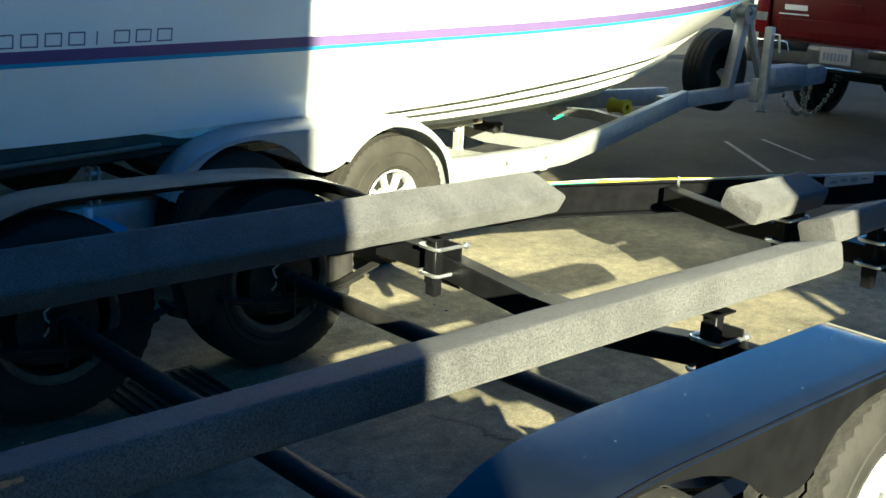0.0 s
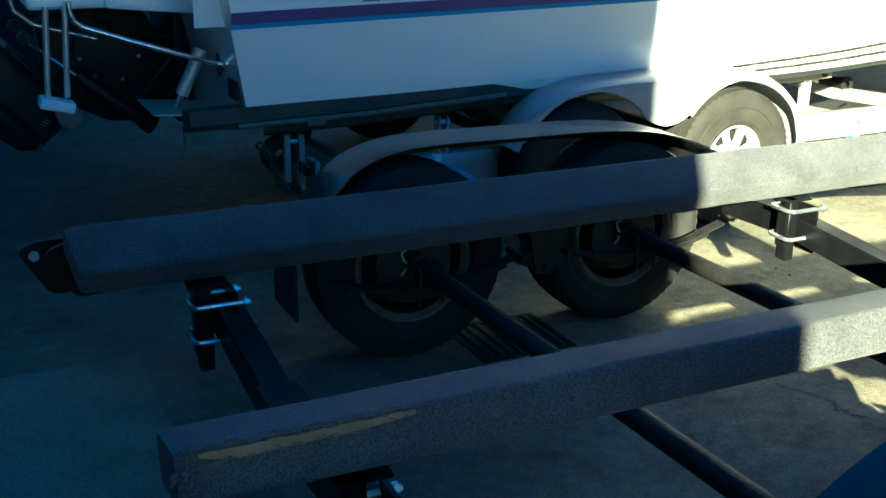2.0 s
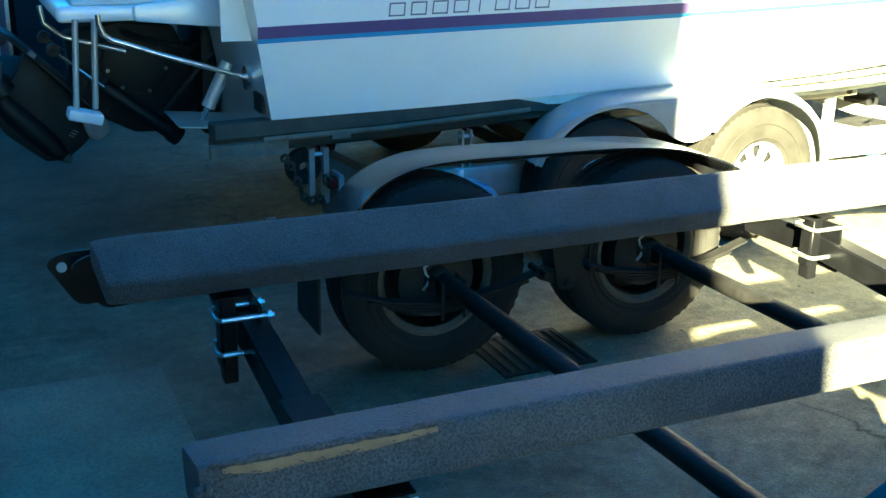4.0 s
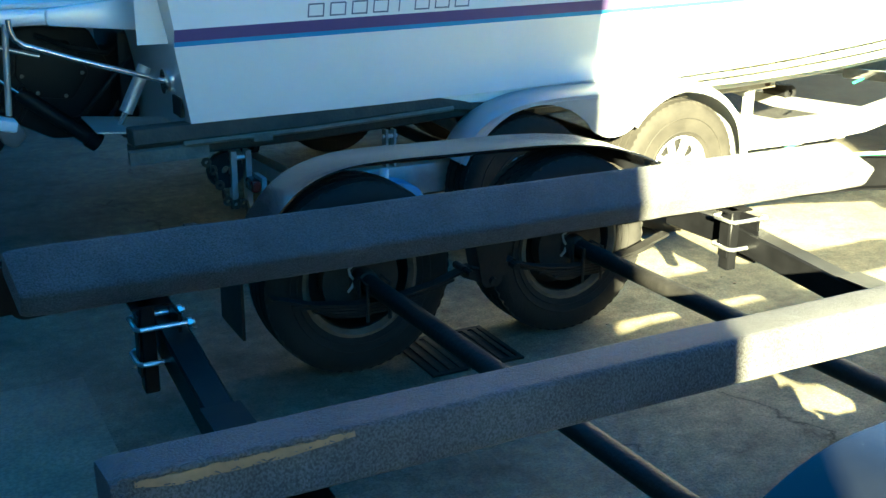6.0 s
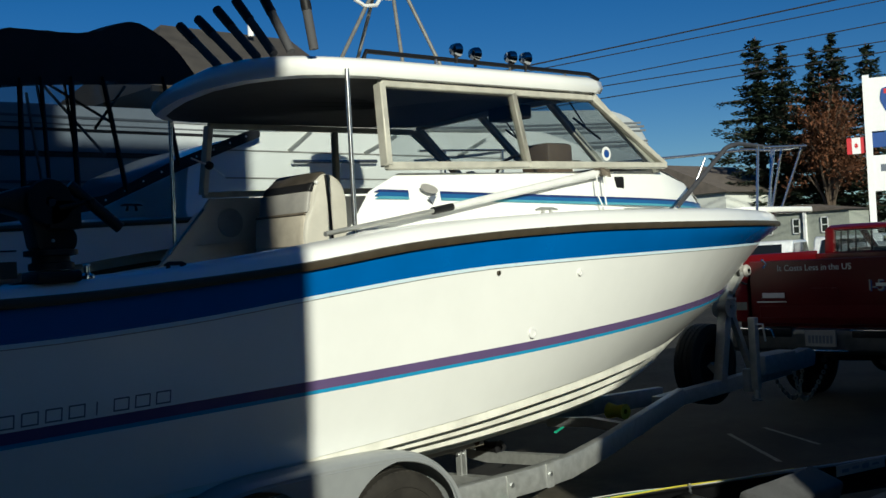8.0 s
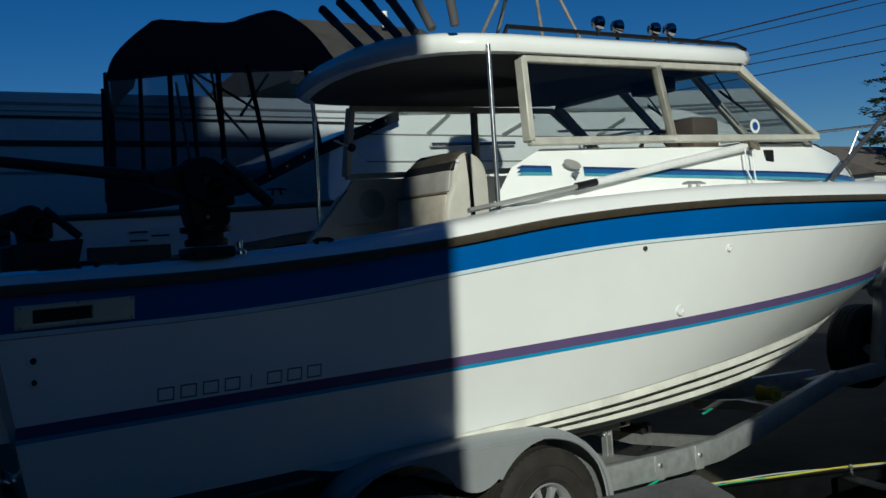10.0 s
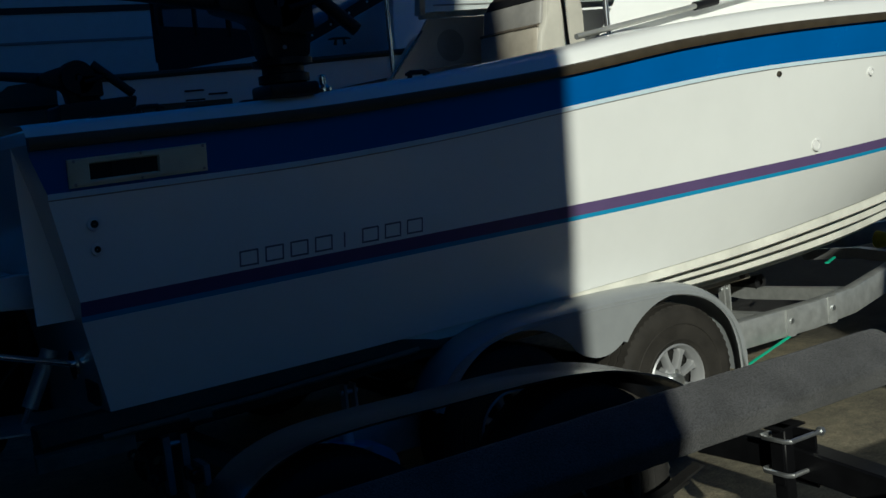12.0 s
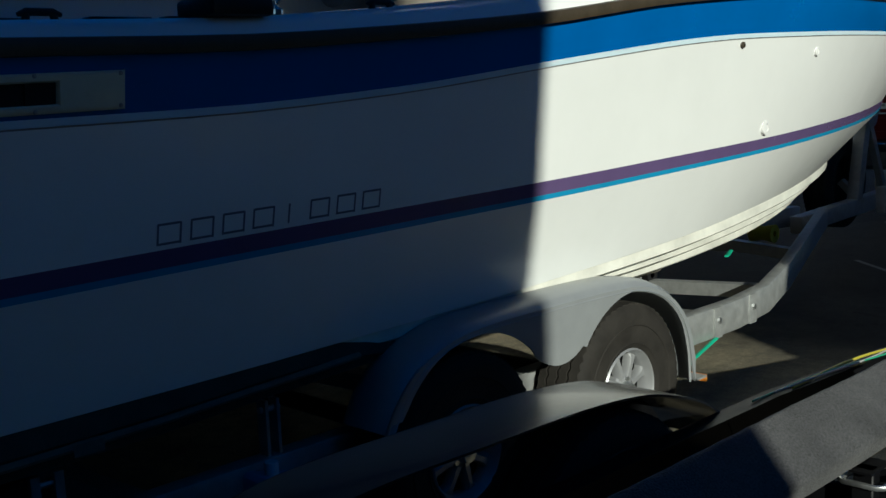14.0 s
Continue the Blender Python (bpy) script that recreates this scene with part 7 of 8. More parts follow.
for dy, dz, mt in ((0.012, -0.008, SIGN_B), (0.0, 0.0, VINYL)):
    curve = bpy.data.curves.new("road_mark", "FONT")
    curve.body, curve.size, curve.extrude = "I-5", 0.15, 0.001
    txt = new("tmp_text", curve)
    me = bpy.data.meshes.new_from_object(txt.evaluated_get(bpy.context.evaluated_depsgraph_get()))
    bpy.data.objects.remove(txt)
    me.materials.clear()
    me.materials.append(mt)
    mark = new("road_mark", me)
    mark.matrix_world = Matrix.Translation((11.082 - (0.003 if mt is VINYL else 0.0), 4.89 - dy, 1.16 + dz)) @ Matrix.Rotation(radians(-90), 4, "Z") @ Matrix.Rotation(radians(90), 4, "X")
    mark.parent = tg
    tagged(mark, "white road mark with a blue shadow")
for s in (-1, 1):
    bm = M(); box(bm, (11.07, TB + s * 0.90 - 0.075, 0.86), (11.13, TB + s * 0.90 + 0.075, 1.40)); soften(bm, 0.012); part("tail_light", bm, LENS, truck, "red tail lamp")
    bm = M(); box(bm, (11.068, TB + s * 0.90 - 0.06, 0.98), (11.08, TB + s * 0.90 + 0.06, 1.06)); part("reverse_light", bm, GALV_D, truck)
    for x in (12.28, 15.6):
        wheel("wheel", (x, TB + s * 0.84, 0.41), 0.41, 0.27, s, truck, GALV_F)
    bm = M(); prism(bm, [(11.2, 0.62), (13.2, 0.55), (13.2, 0.62), (11.2, 0.68)], TB + s * 0.7 - 0.04, TB + s * 0.7 + 0.04); part("chassis_rail", bm, BLACKP, truck)
bm = M()
prism(bm, rounded([(10.975, 0.60), (11.02, 0.565), (11.2, 0.56), (11.2, 0.80), (11.0, 0.805), (10.98, 0.76)], 0.02), TB - 0.98, TB + 0.98)
soften(bm, 0.015)
bp = part("rear_bumper", bm, BUMPER, truck, "scuffed grey metal step bumper")
for a, b, z in ((0.53, 0.97, 0.80), (-0.95, -0.30, 0.795), (-0.27, 0.20, 0.60)):
    bm = M(); tube(bm, [(10.972, TB + a, z), (10.966, TB + (a + b) / 2, z), (10.972, TB + b, z)], 0.009, 8); part("bumper_trim", bm, CHROME, bp)
bm = M(); tube(bm, [(10.972, TB + 0.53, 0.80), (10.968, TB + 0.51, 0.76), (10.972, TB + 0.49, 0.70)], 0.007, 8); part("bumper_trim", bm, CHROME, bp)
for k in (-0.58, 0.58):
    bm = M(); box(bm, (10.97, TB + k - 0.27, 0.725), (11.12, TB + k + 0.27, 0.812)); soften(bm, 0.01); part("step_pad", bm, BLACKP, bp)
bm = M(); box(bm, (10.955, TB - 0.155, 0.64), (10.975, TB + 0.155, 0.795)); plate2 = part("number_plate", bm, VINYL, truck, "white number plate with plain bars")
for k in range(7):
    bm = M(); box(bm, (10.952, TB - 0.125 + 0.037 * k, 0.67), (10.956, TB - 0.10 + 0.037 * k, 0.745)); part("plate_bar", bm, PRINT, plate2, smooth=0)
bm = M(); tube(bm, [(10.98, TB - 0.0, 0.52), (11.1, TB, 0.5)], 0.03, 10); part("tow_hitch", bm, BLACKP, truck)
bm = M(); lathe(bm, [(0.05, -0.1), (0.30, -0.1), (0.34, -0.05), (0.34, 0.05), (0.30, 0.1), (0.05, 0.1)], (11.7, TB, 0.56), "z", 28); part("spare_tyre", bm, RUBBER, truck, "spare tyre slung under the bed")
bm = M(); tube(bm, [(12.28, TB - 0.8, 0.41), (12.28, TB - 0.15, 0.41)], 0.05, 12); tube(bm, [(12.28, TB + 0.15, 0.41), (12.28, TB + 0.8, 0.41)], 0.05, 12); bmesh.ops.create_uvsphere(bm, u_segments=16, v_segments=10, radius=0.15, matrix=Matrix.Translation((12.28, TB, 0.41))); part("rear_axle", bm, UNDER, truck)
bm = M(); tube(bm, [(11.1, TB - 0.55, 0.5), (11.6, TB - 0.6, 0.46), (12.6, TB - 0.6, 0.45)], 0.035, 10); part("exhaust", bm, UNDER, truck)

# ---- second boat behind, under canvas ----
fb = thing("cabin_cruiser", (8.0, 8.9, 0.9), "white cabin cruiser with a black canvas enclosure", "boat")
FY = 9.05
def fline(b, z0, z1, x1, p):
    return [(3.2 + (x1 - 3.2) * i / 30, b * (1 - max(0, (i / 30 - 0.45) / 0.55) ** p), z0 + (z1 - z0) * (i / 30) ** 1.5) for i in range(31)]
fs, fm, fl = fline(1.35, 2.05, 2.42, 12.6, 2.2), fline(1.30, 1.55, 1.85, 12.1, 2.1), fline(1.1, 0.9, 1.2, 11.4, 2.0)
for s in (-1, 1):
    bm = M(); rings(bm, [[(x, FY + s * h, z) for x, h, z in r] for r in (fs, fm, fl)], False, False); part("hull_side", bm, GEL, fb, smooth=50)
    bm = M(); rings(bm, [[(x, FY + s * h, z) for x, h, z in fl], [(x, FY, z - 0.5) for x, h, z in fl]], False, False); part("hull_bottom", bm, GEL_LOW, fb)
    bm = M(); tube(bm, [(x, FY + s * (h + 0.01), z - 0.01) for x, h, z in fs], 0.022, 8); part("rub_rail", bm, RUB, fb)
    bm = M(); tube(bm, [(x, FY + s * max(0, h - 0.12), z + 0.52) for x, h, z in fs[16:]], 0.014, 8); part("rail", bm, CHROME, fb)
    for i in (17, 20, 23, 26, 29):
        x, h, z = fs[i]
        bm = M(); tube(bm, [(x, FY + s * max(0, h - 0.1), z), (x + 0.05, FY + s * max(0, h - 0.12), z + 0.52)], 0.012, 8); part("stanchion", bm, CHROME, fb)
bm = M(); rings(bm, [[(x, FY - h, z + 0.01) for x, h, z in fs], [(x, FY, z + 0.09) for x, h, z in fs], [(x, FY + h, z + 0.01) for x, h, z in fs]], False, False); part("deck", bm, GEL, fb)
bm = M()
prism(bm, rounded([(5.8, 2.1), (5.85, 2.60), (6.55, 2.86), (8.4, 2.96), (10.2, 3.0), (11.2, 2.8), (11.8, 2.4), (11.9, 2.3)], 0.12), FY - 1.02, FY + 1.02)
soften(bm, 0.10, 3)
part("coachroof", bm, GEL, fb, "white coachroof", smooth=60)
for z in (2.45, 2.685):
    bm = M(); box(bm, (6.2, FY - 1.028, z), (10.8, FY - 1.018, z + 0.012)); part("coach_stripe", bm, VINYL, fb)
for xa, xb in ((6.85, 7.1), (7.7, 8.1), (8.9, 9.3)):
    bm = M(); bar(bm, (xa, FY - 1.03, 2.70), (xb, FY - 1.025, 2.88), 0.02, 0.03); part("screen_post", bm, ALU, fb)
bm = M(); bar(bm, (6.6, FY - 1.03, 2.885), (9.6, FY - 1.03, 2.985), 0.02, 0.03); part("screen_sill", bm, ALU, fb)
# canvas enclosure: roof, skirts, ribs and clear panels
cnx = [(4.0, 3.10), (4.03, 3.18), (4.10, 3.28), (4.19, 3.37), (4.30, 3.46), (4.41, 3.52), (4.63, 3.525), (4.86, 3.53), (5.09, 3.56), (5.22, 3.62), (5.34, 3.66), (5.48, 3.655), (5.61, 3.59), (5.80, 3.44), (5.92, 3.28)]
NY = 7.95
cnx = flowing(cnx, 34)
def rake(x, y):
    """Shears the enclosure's aft end forwards across the boat to fit the camera's view."""
    return x + 0.36 * y * min(1.0, max(0.0, (5.2 - x) / 1.0))
can_t = thing("canvas_enclosure", (4.9, 8.9, 2.0), "black canvas camper top with clear vinyl windows and ribs", "canvas top")
def valance(x):
    return lerp_table([(4.0, 3.04), (4.64, 3.12), (5.6, 3.19), (5.92, 3.2)], x)
def sill(x):
    return lerp_table([(3.95, 2.35), (4.5, 2.31), (4.9, 2.24), (5.1, 2.28), (5.67, 2.55), (6.5, 2.86)], x)
bm = M()
rings(bm, [[(rake(x, y), NY + y * (1 - 0.85 * min(1.0, max(0.0, (x - 5.2) / 0.6))), z + 0.05 * math.sin(math.pi * y / 2.1) + 0.006 * math.sin(19 * x + 3 * y)) for y in (0, 0.25, 0.5, 1.05, 1.6, 2.1)] for x, z in cnx], False, False)
rings(bm, [[(x, NY + 0.012 * math.sin(23 * x + 9 * q), z * (1 - q) + min(valance(x), z - 0.02) * q) for q in (0, 0.33, 0.66, 1)] for x, z in cnx], False, False)
rings(bm, [[(rake(4.0, y), NY + y, 3.10), (rake(3.97, y), NY + y, 3.03)] for y in (0, 0.7, 1.4, 2.1)], False, False)
part("canopy", bm, CANVAS, can_t, smooth=60)
ribs = ((3.96, 3.98, 0.05), (4.22, 4.24, 0.06), (4.46, 4.47, 0.075), (4.655, 4.63, 0.05), (4.87, 4.86, 0.075), (5.26, 5.11, 0.06), (5.72, 5.62, 0.05))
for (xa, xt, w), (xb, xu, _) in zip(ribs, ribs[1:]):
    bm = M()
    rings(bm, [[(xa + (xb - xa) * q, NY + 0.006 * math.sin(7 * q + xa), sill(xa + (xb - xa) * q)) for q in (0, 0.25, 0.5, 0.75, 1)], [(xt + (xu - xt) * q, NY + 0.008 * math.sin(5 * q + xt * 3), valance(xt) + 0.03) for q in (0, 0.25, 0.5, 0.75, 1)]], False, False)
    part("clear_panel", bm, CLEAR, can_t, "cloudy clear vinyl panel", smooth=60)
for xa, xt, w in ribs:
    bm = M(); bar(bm, (xa, NY - 0.015, sill(xa) - 0.03), (xt, NY - 0.012, valance(xt) + 0.06), 0.012, w, up=(0, 1, 0)); part("seam_strip", bm, CANVAS, can_t)
bm = M()
rings(bm, [[(x, NY - 0.015, sill(x) + 0.03), (x, NY - 0.02, lerp_table([(3.92, 2.07), (4.5, 2.13), (4.85, 2.17), (5.0, 2.19), (5.67, 2.48), (6.5, 2.80)], x))] for x in (3.93, 4.2, 4.5, 4.7, 4.85, 5.0, 5.1, 5.35, 5.67, 6.1, 6.5)], False, False)
part("lower_skirt", bm, CANVAS, can_t)
for k in range(9):
    x = 5.08 + 0.16 * k
    bm = M(); lathe(bm, [(0.001, -0.006), (0.008, -0.004), (0.009, 0.0)], (x, NY - 0.02, sill(x) - 0.01), "y", 8); part("snap_button", bm, ZINC, can_t)
for i in range(3):
    ya, yb = NY + 0.65 * i, NY + 0.65 * (i + 1)
    bm = M(); ra, rb = rake(3.955, ya - NY), rake(3.955, yb - NY); add(bm, [(ra, ya, 2.3), (rb, yb, 2.3), (rb + 0.02, yb, 3.05), (ra + 0.02, ya, 3.05)], [(0, 1, 2, 3)]); part("clear_panel", bm, CLEAR, can_t, "cloudy clear vinyl panel", smooth=0)
    bm = M(); bar(bm, (rb - 0.01, yb, 2.2), (rb + 0.01, yb, 3.1), 0.012, 0.07, up=(1, 0, 0)); part("seam_strip", bm, CANVAS, can_t)
bm = M(); rings(bm, [[(rake(3.95, y), NY + y, 2.35), (rake(3.93, y), NY + y, 2.0)] for y in (0, 0.7, 1.4, 2.0)], False, False); part("aft_skirt", bm, CANVAS, can_t)
for (a, b), m0 in ((((4.63, 3.3), (5.22, 2.65)), ALU), (((4.75, 3.2), (5.3, 2.9)), UNDER), (((5.42, 3.2), (5.15, 2.85)), UNDER), (((4.62, 3.1), (4.72, 2.3)), ALU), (((4.92, 3.2), (5.0, 2.45)), UNDER), (((4.7, 3.2), (4.74, 2.9)), UNDER), (((5.25, 3.2), (5.3, 2.95)), UNDER)):
    bm = M(); tube(bm, [(a[0], NY + 0.25, a[1]), (b[0], NY + 0.25, b[1])], 0.012, 8); part("hoop_stay", bm, m0, can_t)
cleat(5.2, 7.75, 2.18, BLACKP)
bm = M(); tube(bm, [(6.85, 7.98, 2.60), (7.8, 7.98, 2.62)], 0.02, 8); part("hand_rail", bm, CHROME, fb)
for k in range(3):
    bm = M(); box(bm, (4.0 + 0.16 * (k % 2), 7.69, 1.86 + 0.03 * k), (4.13 + 0.16 * (k % 2), 7.70, 1.872 + 0.03 * k)); part("hull_vent", bm, BLACKP, fb)
for x, y in ((4.4, 8.4), (4.4, 9.7), (8.6, 8.5), (8.6, 9.6)):
    st = thing("boat_stand", (x, y, 0), "steel boat stand under the cruiser", "boat stand", "boat stands")
    bm = M(); tube(bm, [(x, y, 0.02), (x, y, 0.75)], 0.03, 10); part("post", bm, GALV, st)
    bm = M(); box(bm, (x - 0.15, y - 0.15, 0.72), (x + 0.15, y + 0.15, 0.78)); part("pad", bm, WOOD_G, st)
    for k in range(3):
        a = 2 * math.pi * k / 3
        bm = M(); tube(bm, [(x, y, 0.35), (x + 0.3 * math.cos(a), y + 0.3 * math.sin(a), 0.02)], 0.016, 8); part("leg", bm, GALV, st)
# ---- pale shed, and a black shape added for the dark shade, behind the stern ----
shed_b = thing("storage_shed", (-1.2, 9.8, 0), "low pale grey sided storage shed at the back of the yard", "shed")
bm = M(); box(bm, (-4.0, 8.72, 0.0), (1.60, 10.9, 2.1)); part("wall", bm, SHEDW, shed_b, smooth=0)
for k in range(7):
    bm = M(); box(bm, (-4.01, 8.70, 0.02 + 0.3 * k), (1.605, 8.722, 0.30 + 0.3 * k)); soften(bm, 0.006, 1); part("siding_board", bm, SHEDW, shed_b, smooth=0)
bm = M(); box(bm, (1.585, 8.69, 0.0), (1.645, 8.75, 2.1)); part("corner_trim", bm, SHEDT, shed_b, "dark blue corner trim", smooth=0)
bm = M(); prism(bm, [(8.5, 2.1), (11.1, 2.1), (9.8, 2.45)], -4.2, 1.75, "x"); part("roof", bm, ROOF, shed_b, smooth=0)
# black shape put where only dark shade lies beside the shed
heap = thing("shade_heap", (2.4, 9.3, 0), "black shape standing in for the dark shade beside the shed", "tarpaulin")
bm = M()
rows = []
for i in range(13):
    x = 1.72 + 1.3 * i / 12
    top = 1.15 + 0.10 * math.sin(2.1 * i) - 0.25 * (i / 12) ** 2
    rows.append([(x, 8.75 + 0.05 * math.sin(1.7 * i), 0.0), (x, 8.88 + 0.04 * math.sin(2.3 * i), top * 0.6), (x, 9.05, top), (x, 9.45, top + 0.06 * math.sin(i)), (x, 9.75, top * 0.6), (x, 9.85, 0.0)])
rings(bm, rows, False, True)
part("tarpaulin", bm, CANVAS, heap, smooth=50)

# ---- long coach body at the back of the yard ----
coach = thing("travel_trailer", (-2.0, 13.5, 0), "long pale travel trailer with dark stripes at the back", "travel trailer")
bm = M(); prism(bm, rounded([(-9, 0.6), (18.5, 0.6), (18.95, 3.2), (18.9, 3.7), (18.5, 4.15), (17.8, 4.33), (10.0, 3.86), (-9, 3.70)], 0.35, 6), 13.0, 15.4); soften(bm, 0.05); part("body", bm, RVP, coach, "pale body with a rounded front cap", smooth=50)
for z, h, mt in ((3.50, 0.035, BLACKP), (3.58, 0.015, RVD), (3.66, 0.03, RVD), (3.18, 0.07, BLACKP), (2.86, 0.03, RVD)):
    bm = M(); box(bm, (-8.9, 12.985, z), (10.0, 12.999, z + h)); part("side_stripe", bm, mt, coach)
def roof_at(x):
    return 3.86 + (x - 10.0) * 0.0603
for below, h, mt, xb in ((0.27, 0.035, RVD, 18.6), (0.34, 0.045, RVD, 18.7), (0.42, 0.035, RVD, 18.75), (0.62, 0.03, RVD, 18.8), (0.70, 0.05, RVD, 18.8), (1.02, 0.03, RVD, 18.8)):
    bm = M(); bar(bm, (10.0, 12.99, roof_at(10.0) - below), (xb, 12.99, roof_at(xb) - below), 0.016, h); part("side_stripe", bm, mt, coach)
for x in (-7, -4.3):
    bm = M(); box(bm, (x, 12.97, 2.0), (x + 1.1, 12.998, 2.7)); soften(bm, 0.01); part("side_window", bm, DARKGL, coach)
for x in (-2.6, -1.7):
    wheel("wheel", (x, 13.2, 0.36), 0.36, 0.22, -1, coach, GALV_F)
for x in (-7.5, 5.5):
    bm = M(); tube(bm, [(x, 13.4, 0.0), (x, 13.4, 0.65)], 0.05, 10); part("landing_leg", bm, GALV, coach)

# ---- far side of the road ----
def quads(name, pts, size, mat, parent, seed, tilt=0.6):
    """Many small leaf blades in one mesh."""
    rng = np.random.default_rng(seed)
    n = len(pts)
    p = np.array(pts)
    a = rng.uniform(0, 2 * np.pi, n)
    e = rng.uniform(-tilt, tilt, n)
    u = np.stack([np.cos(a) * np.cos(e), np.sin(a) * np.cos(e), np.sin(e)], 1)
    v = np.stack([-np.sin(a), np.cos(a), rng.uniform(-0.6, 0.6, n)], 1)
    s = (size * rng.uniform(0.6, 1.4, n))[:, None]
    verts = np.concatenate([p - u * s, p + v * s * 0.35, p + u * s, p - v * s * 0.35], 0)
    faces = [(i, i + n, i + 2 * n, i + 3 * n) for i in range(n)]
    me = bpy.data.meshes.new(name)
    me.from_pydata(verts.tolist(), [], faces)
    me.materials.append(mat)
    ob = new(name, me)
    ob.parent = parent
    ob.matrix_parent_inverse = parent.matrix_world.inverted()
    return ob


def conifer(x, y, h, w, seed):
    """A fir: whorls of uneven boughs that droop and lift at the tips, with sprays of needles hanging from them."""
    t = thing("conifer", (x, y, 0), "tall dark green fir tree with drooping branches", "tree", "fir trees")
    rng = random.Random(seed)
    bm = M(); tube(bm, [(x, y, 0), (x + 0.1, y, h * 0.5), (x, y, h * 0.99)], [0.28, 0.18, 0.02], 10); part("trunk", bm, BARK, t)
    bm = M()
    pts = []
    z, turn = 2.2, 0.0
    while z < h - 0.1:
        d = h - z
        reach = w * min(0.05 + 0.15 * d, 1.0)
        n = 4 if d < 2 else 6
        turn += rng.uniform(0.3, 0.9)
        strong = rng.uniform(0.8, 1.15)
        for k in range(n):
            a = turn + 6.283 * k / n + rng.gauss(0, 0.25)
            L = max(0.12, reach * strong * rng.choice((0.45, 0.7, 0.85, 1.0, 1.0, 1.15)) * rng.uniform(0.85, 1.1))
            fall = -0.16 * L * rng.uniform(0.2, 1.5)
            lift = 0.16 * L * rng.uniform(0.2, 1.2)
            zz = z + rng.uniform(-0.14, 0.14)
            at = lambda q: (x + math.cos(a) * L * q, y + math.sin(a) * L * q, zz + fall * q + lift * q * q * q)
            tube(bm, [at(q) for q in (0, 0.35, 0.7, 1)], [0.035, 0.026, 0.016, 0.006], 5)
            for i in range(int(16 + 52 * L)):
                q = rng.uniform(0.05, 1.04)
                c = at(q)
                side = (0.09 + 0.17 * math.sin(min(1, q) * 2.6)) * min(1.0, L)
                g = rng.gauss(0, side)
                pts.append((c[0] - math.sin(a) * g + rng.gauss(0, 0.04), c[1] + math.cos(a) * g + rng.gauss(0, 0.04), c[2] - abs(rng.gauss(0, 0.10 + 0.06 * min(1, d / 5)))))
        z += 0.30 + 0.045 * min(d, 6)
    tagged(part("branchwork", bm, BARK, t), kind="stuff")
    rng.shuffle(pts)
    half = len(pts) * 3 // 4
    quads("needles", pts[:half], 0.17, FIR, t, seed, 0.5)
    quads("needles", pts[half:], 0.16, FIR2, t, seed + 1, 0.5)


for i, (x, y, h, w) in enumerate(((54.0, 31.5, 12.9, 3.1), (54.3, 30.2, 12.3, 2.5), (55.6, 29.1, 11.9, 2.5), (56.0, 28.2, 12.5, 2.7), (56.0, 26.3, 11.8, 2.6))):
    conifer(x, y, h, w, 30 + i)
oak = thing("autumn_tree", (52.9, 27.1, 0), "broad tree with rust-brown autumn leaves", "tree")
rng = random.Random(9)
bm = M(); tube(bm, [(52.9, 27.1, 0), (52.9, 27.1, 2.2), (53.0, 27.0, 5.0)], [0.3, 0.24, 0.14], 10); part("trunk", bm, BARK, oak)
pts = []
bm = M()
for k in range(70):
    a, el = rng.uniform(0, 6.283), rng.uniform(-0.35, 1.45)
    L = rng.uniform(1.5, 2.5)
    c = Vector((52.9, 27.1, 5.0 + rng.uniform(-0.6, 1.0)))
    tip = c + Vector((math.cos(a) * math.cos(el), math.sin(a) * math.cos(el), math.sin(el) * 1.55)) * L
    tube(bm, [(52.9, 27.1, 2.6 + 0.03 * k), c.lerp(tip, 0.5) + Vector((0, 0, 0.2)), tip], [0.07, 0.04, 0.012], 5)
    for q in range(120):
        e = rng.uniform(0.35, 1.08)
        b = c.lerp(tip, e)
        pts.append((b.x + rng.gauss(0, 0.28), b.y + rng.gauss(0, 0.28), b.z + rng.gauss(0, 0.24)))
tagged(part("branchwork", bm, BARK, oak), kind="stuff")
quads("leaves", pts, 0.12, RUSSET, oak, 5, 1.0)
shop = thing("back_house", (17, 32, 0), "house with a brown shingle roof behind the yard", "house")
bm = M(); box(bm, (18.2, 28.6, 0), (23.2, 36.5, 6.9)); part("wall", bm, SIDING, shop, smooth=0)
bm = M(); add(bm, [(16.2, 28.0, 7.0), (24.0, 28.0, 7.0), (24.0, 37.0, 7.0), (16.2, 37.0, 7.0), (18.9, 32.4, 9.9), (24.0, 32.4, 9.9)], [(0, 1, 5, 4), (3, 4, 5, 2), (0, 4, 3), (1, 2, 5), (0, 3, 2, 1)]); part("roof", bm, ROOF_B, shop, "brown shingle roof", smooth=0)
bm = M(); box(bm, (16.1, 27.9, 6.85), (24.1, 28.0, 7.0)); part("gutter", bm, RUB, shop, smooth=0)
bm = M(); tube(bm, [(22.0, 31.8, 9.7), (22.0, 31.8, 10.25)], 0.11, 10); part("roof_vent", bm, SIGN_W, shop, "white roof vent pipe")
house = thing("roadside_house", (52, 33, 0), "low house with a grey shingle roof beyond the road", "house")
bm = M(); box(bm, (49.5, 31.0, 0), (56, 38.5, 4.3)); part("wall", bm, SIDING, house, smooth=0)
bm = M(); prism(bm, [(30.6, 4.25), (38.9, 4.25), (34.7, 6.0)], 49.2, 56.3, "x"); part("roof", bm, ROOF, house, smooth=0)
shed = thing("white_cabin", (53.9, 29.3, 0), "small white cabin with divided windows", "cabin")
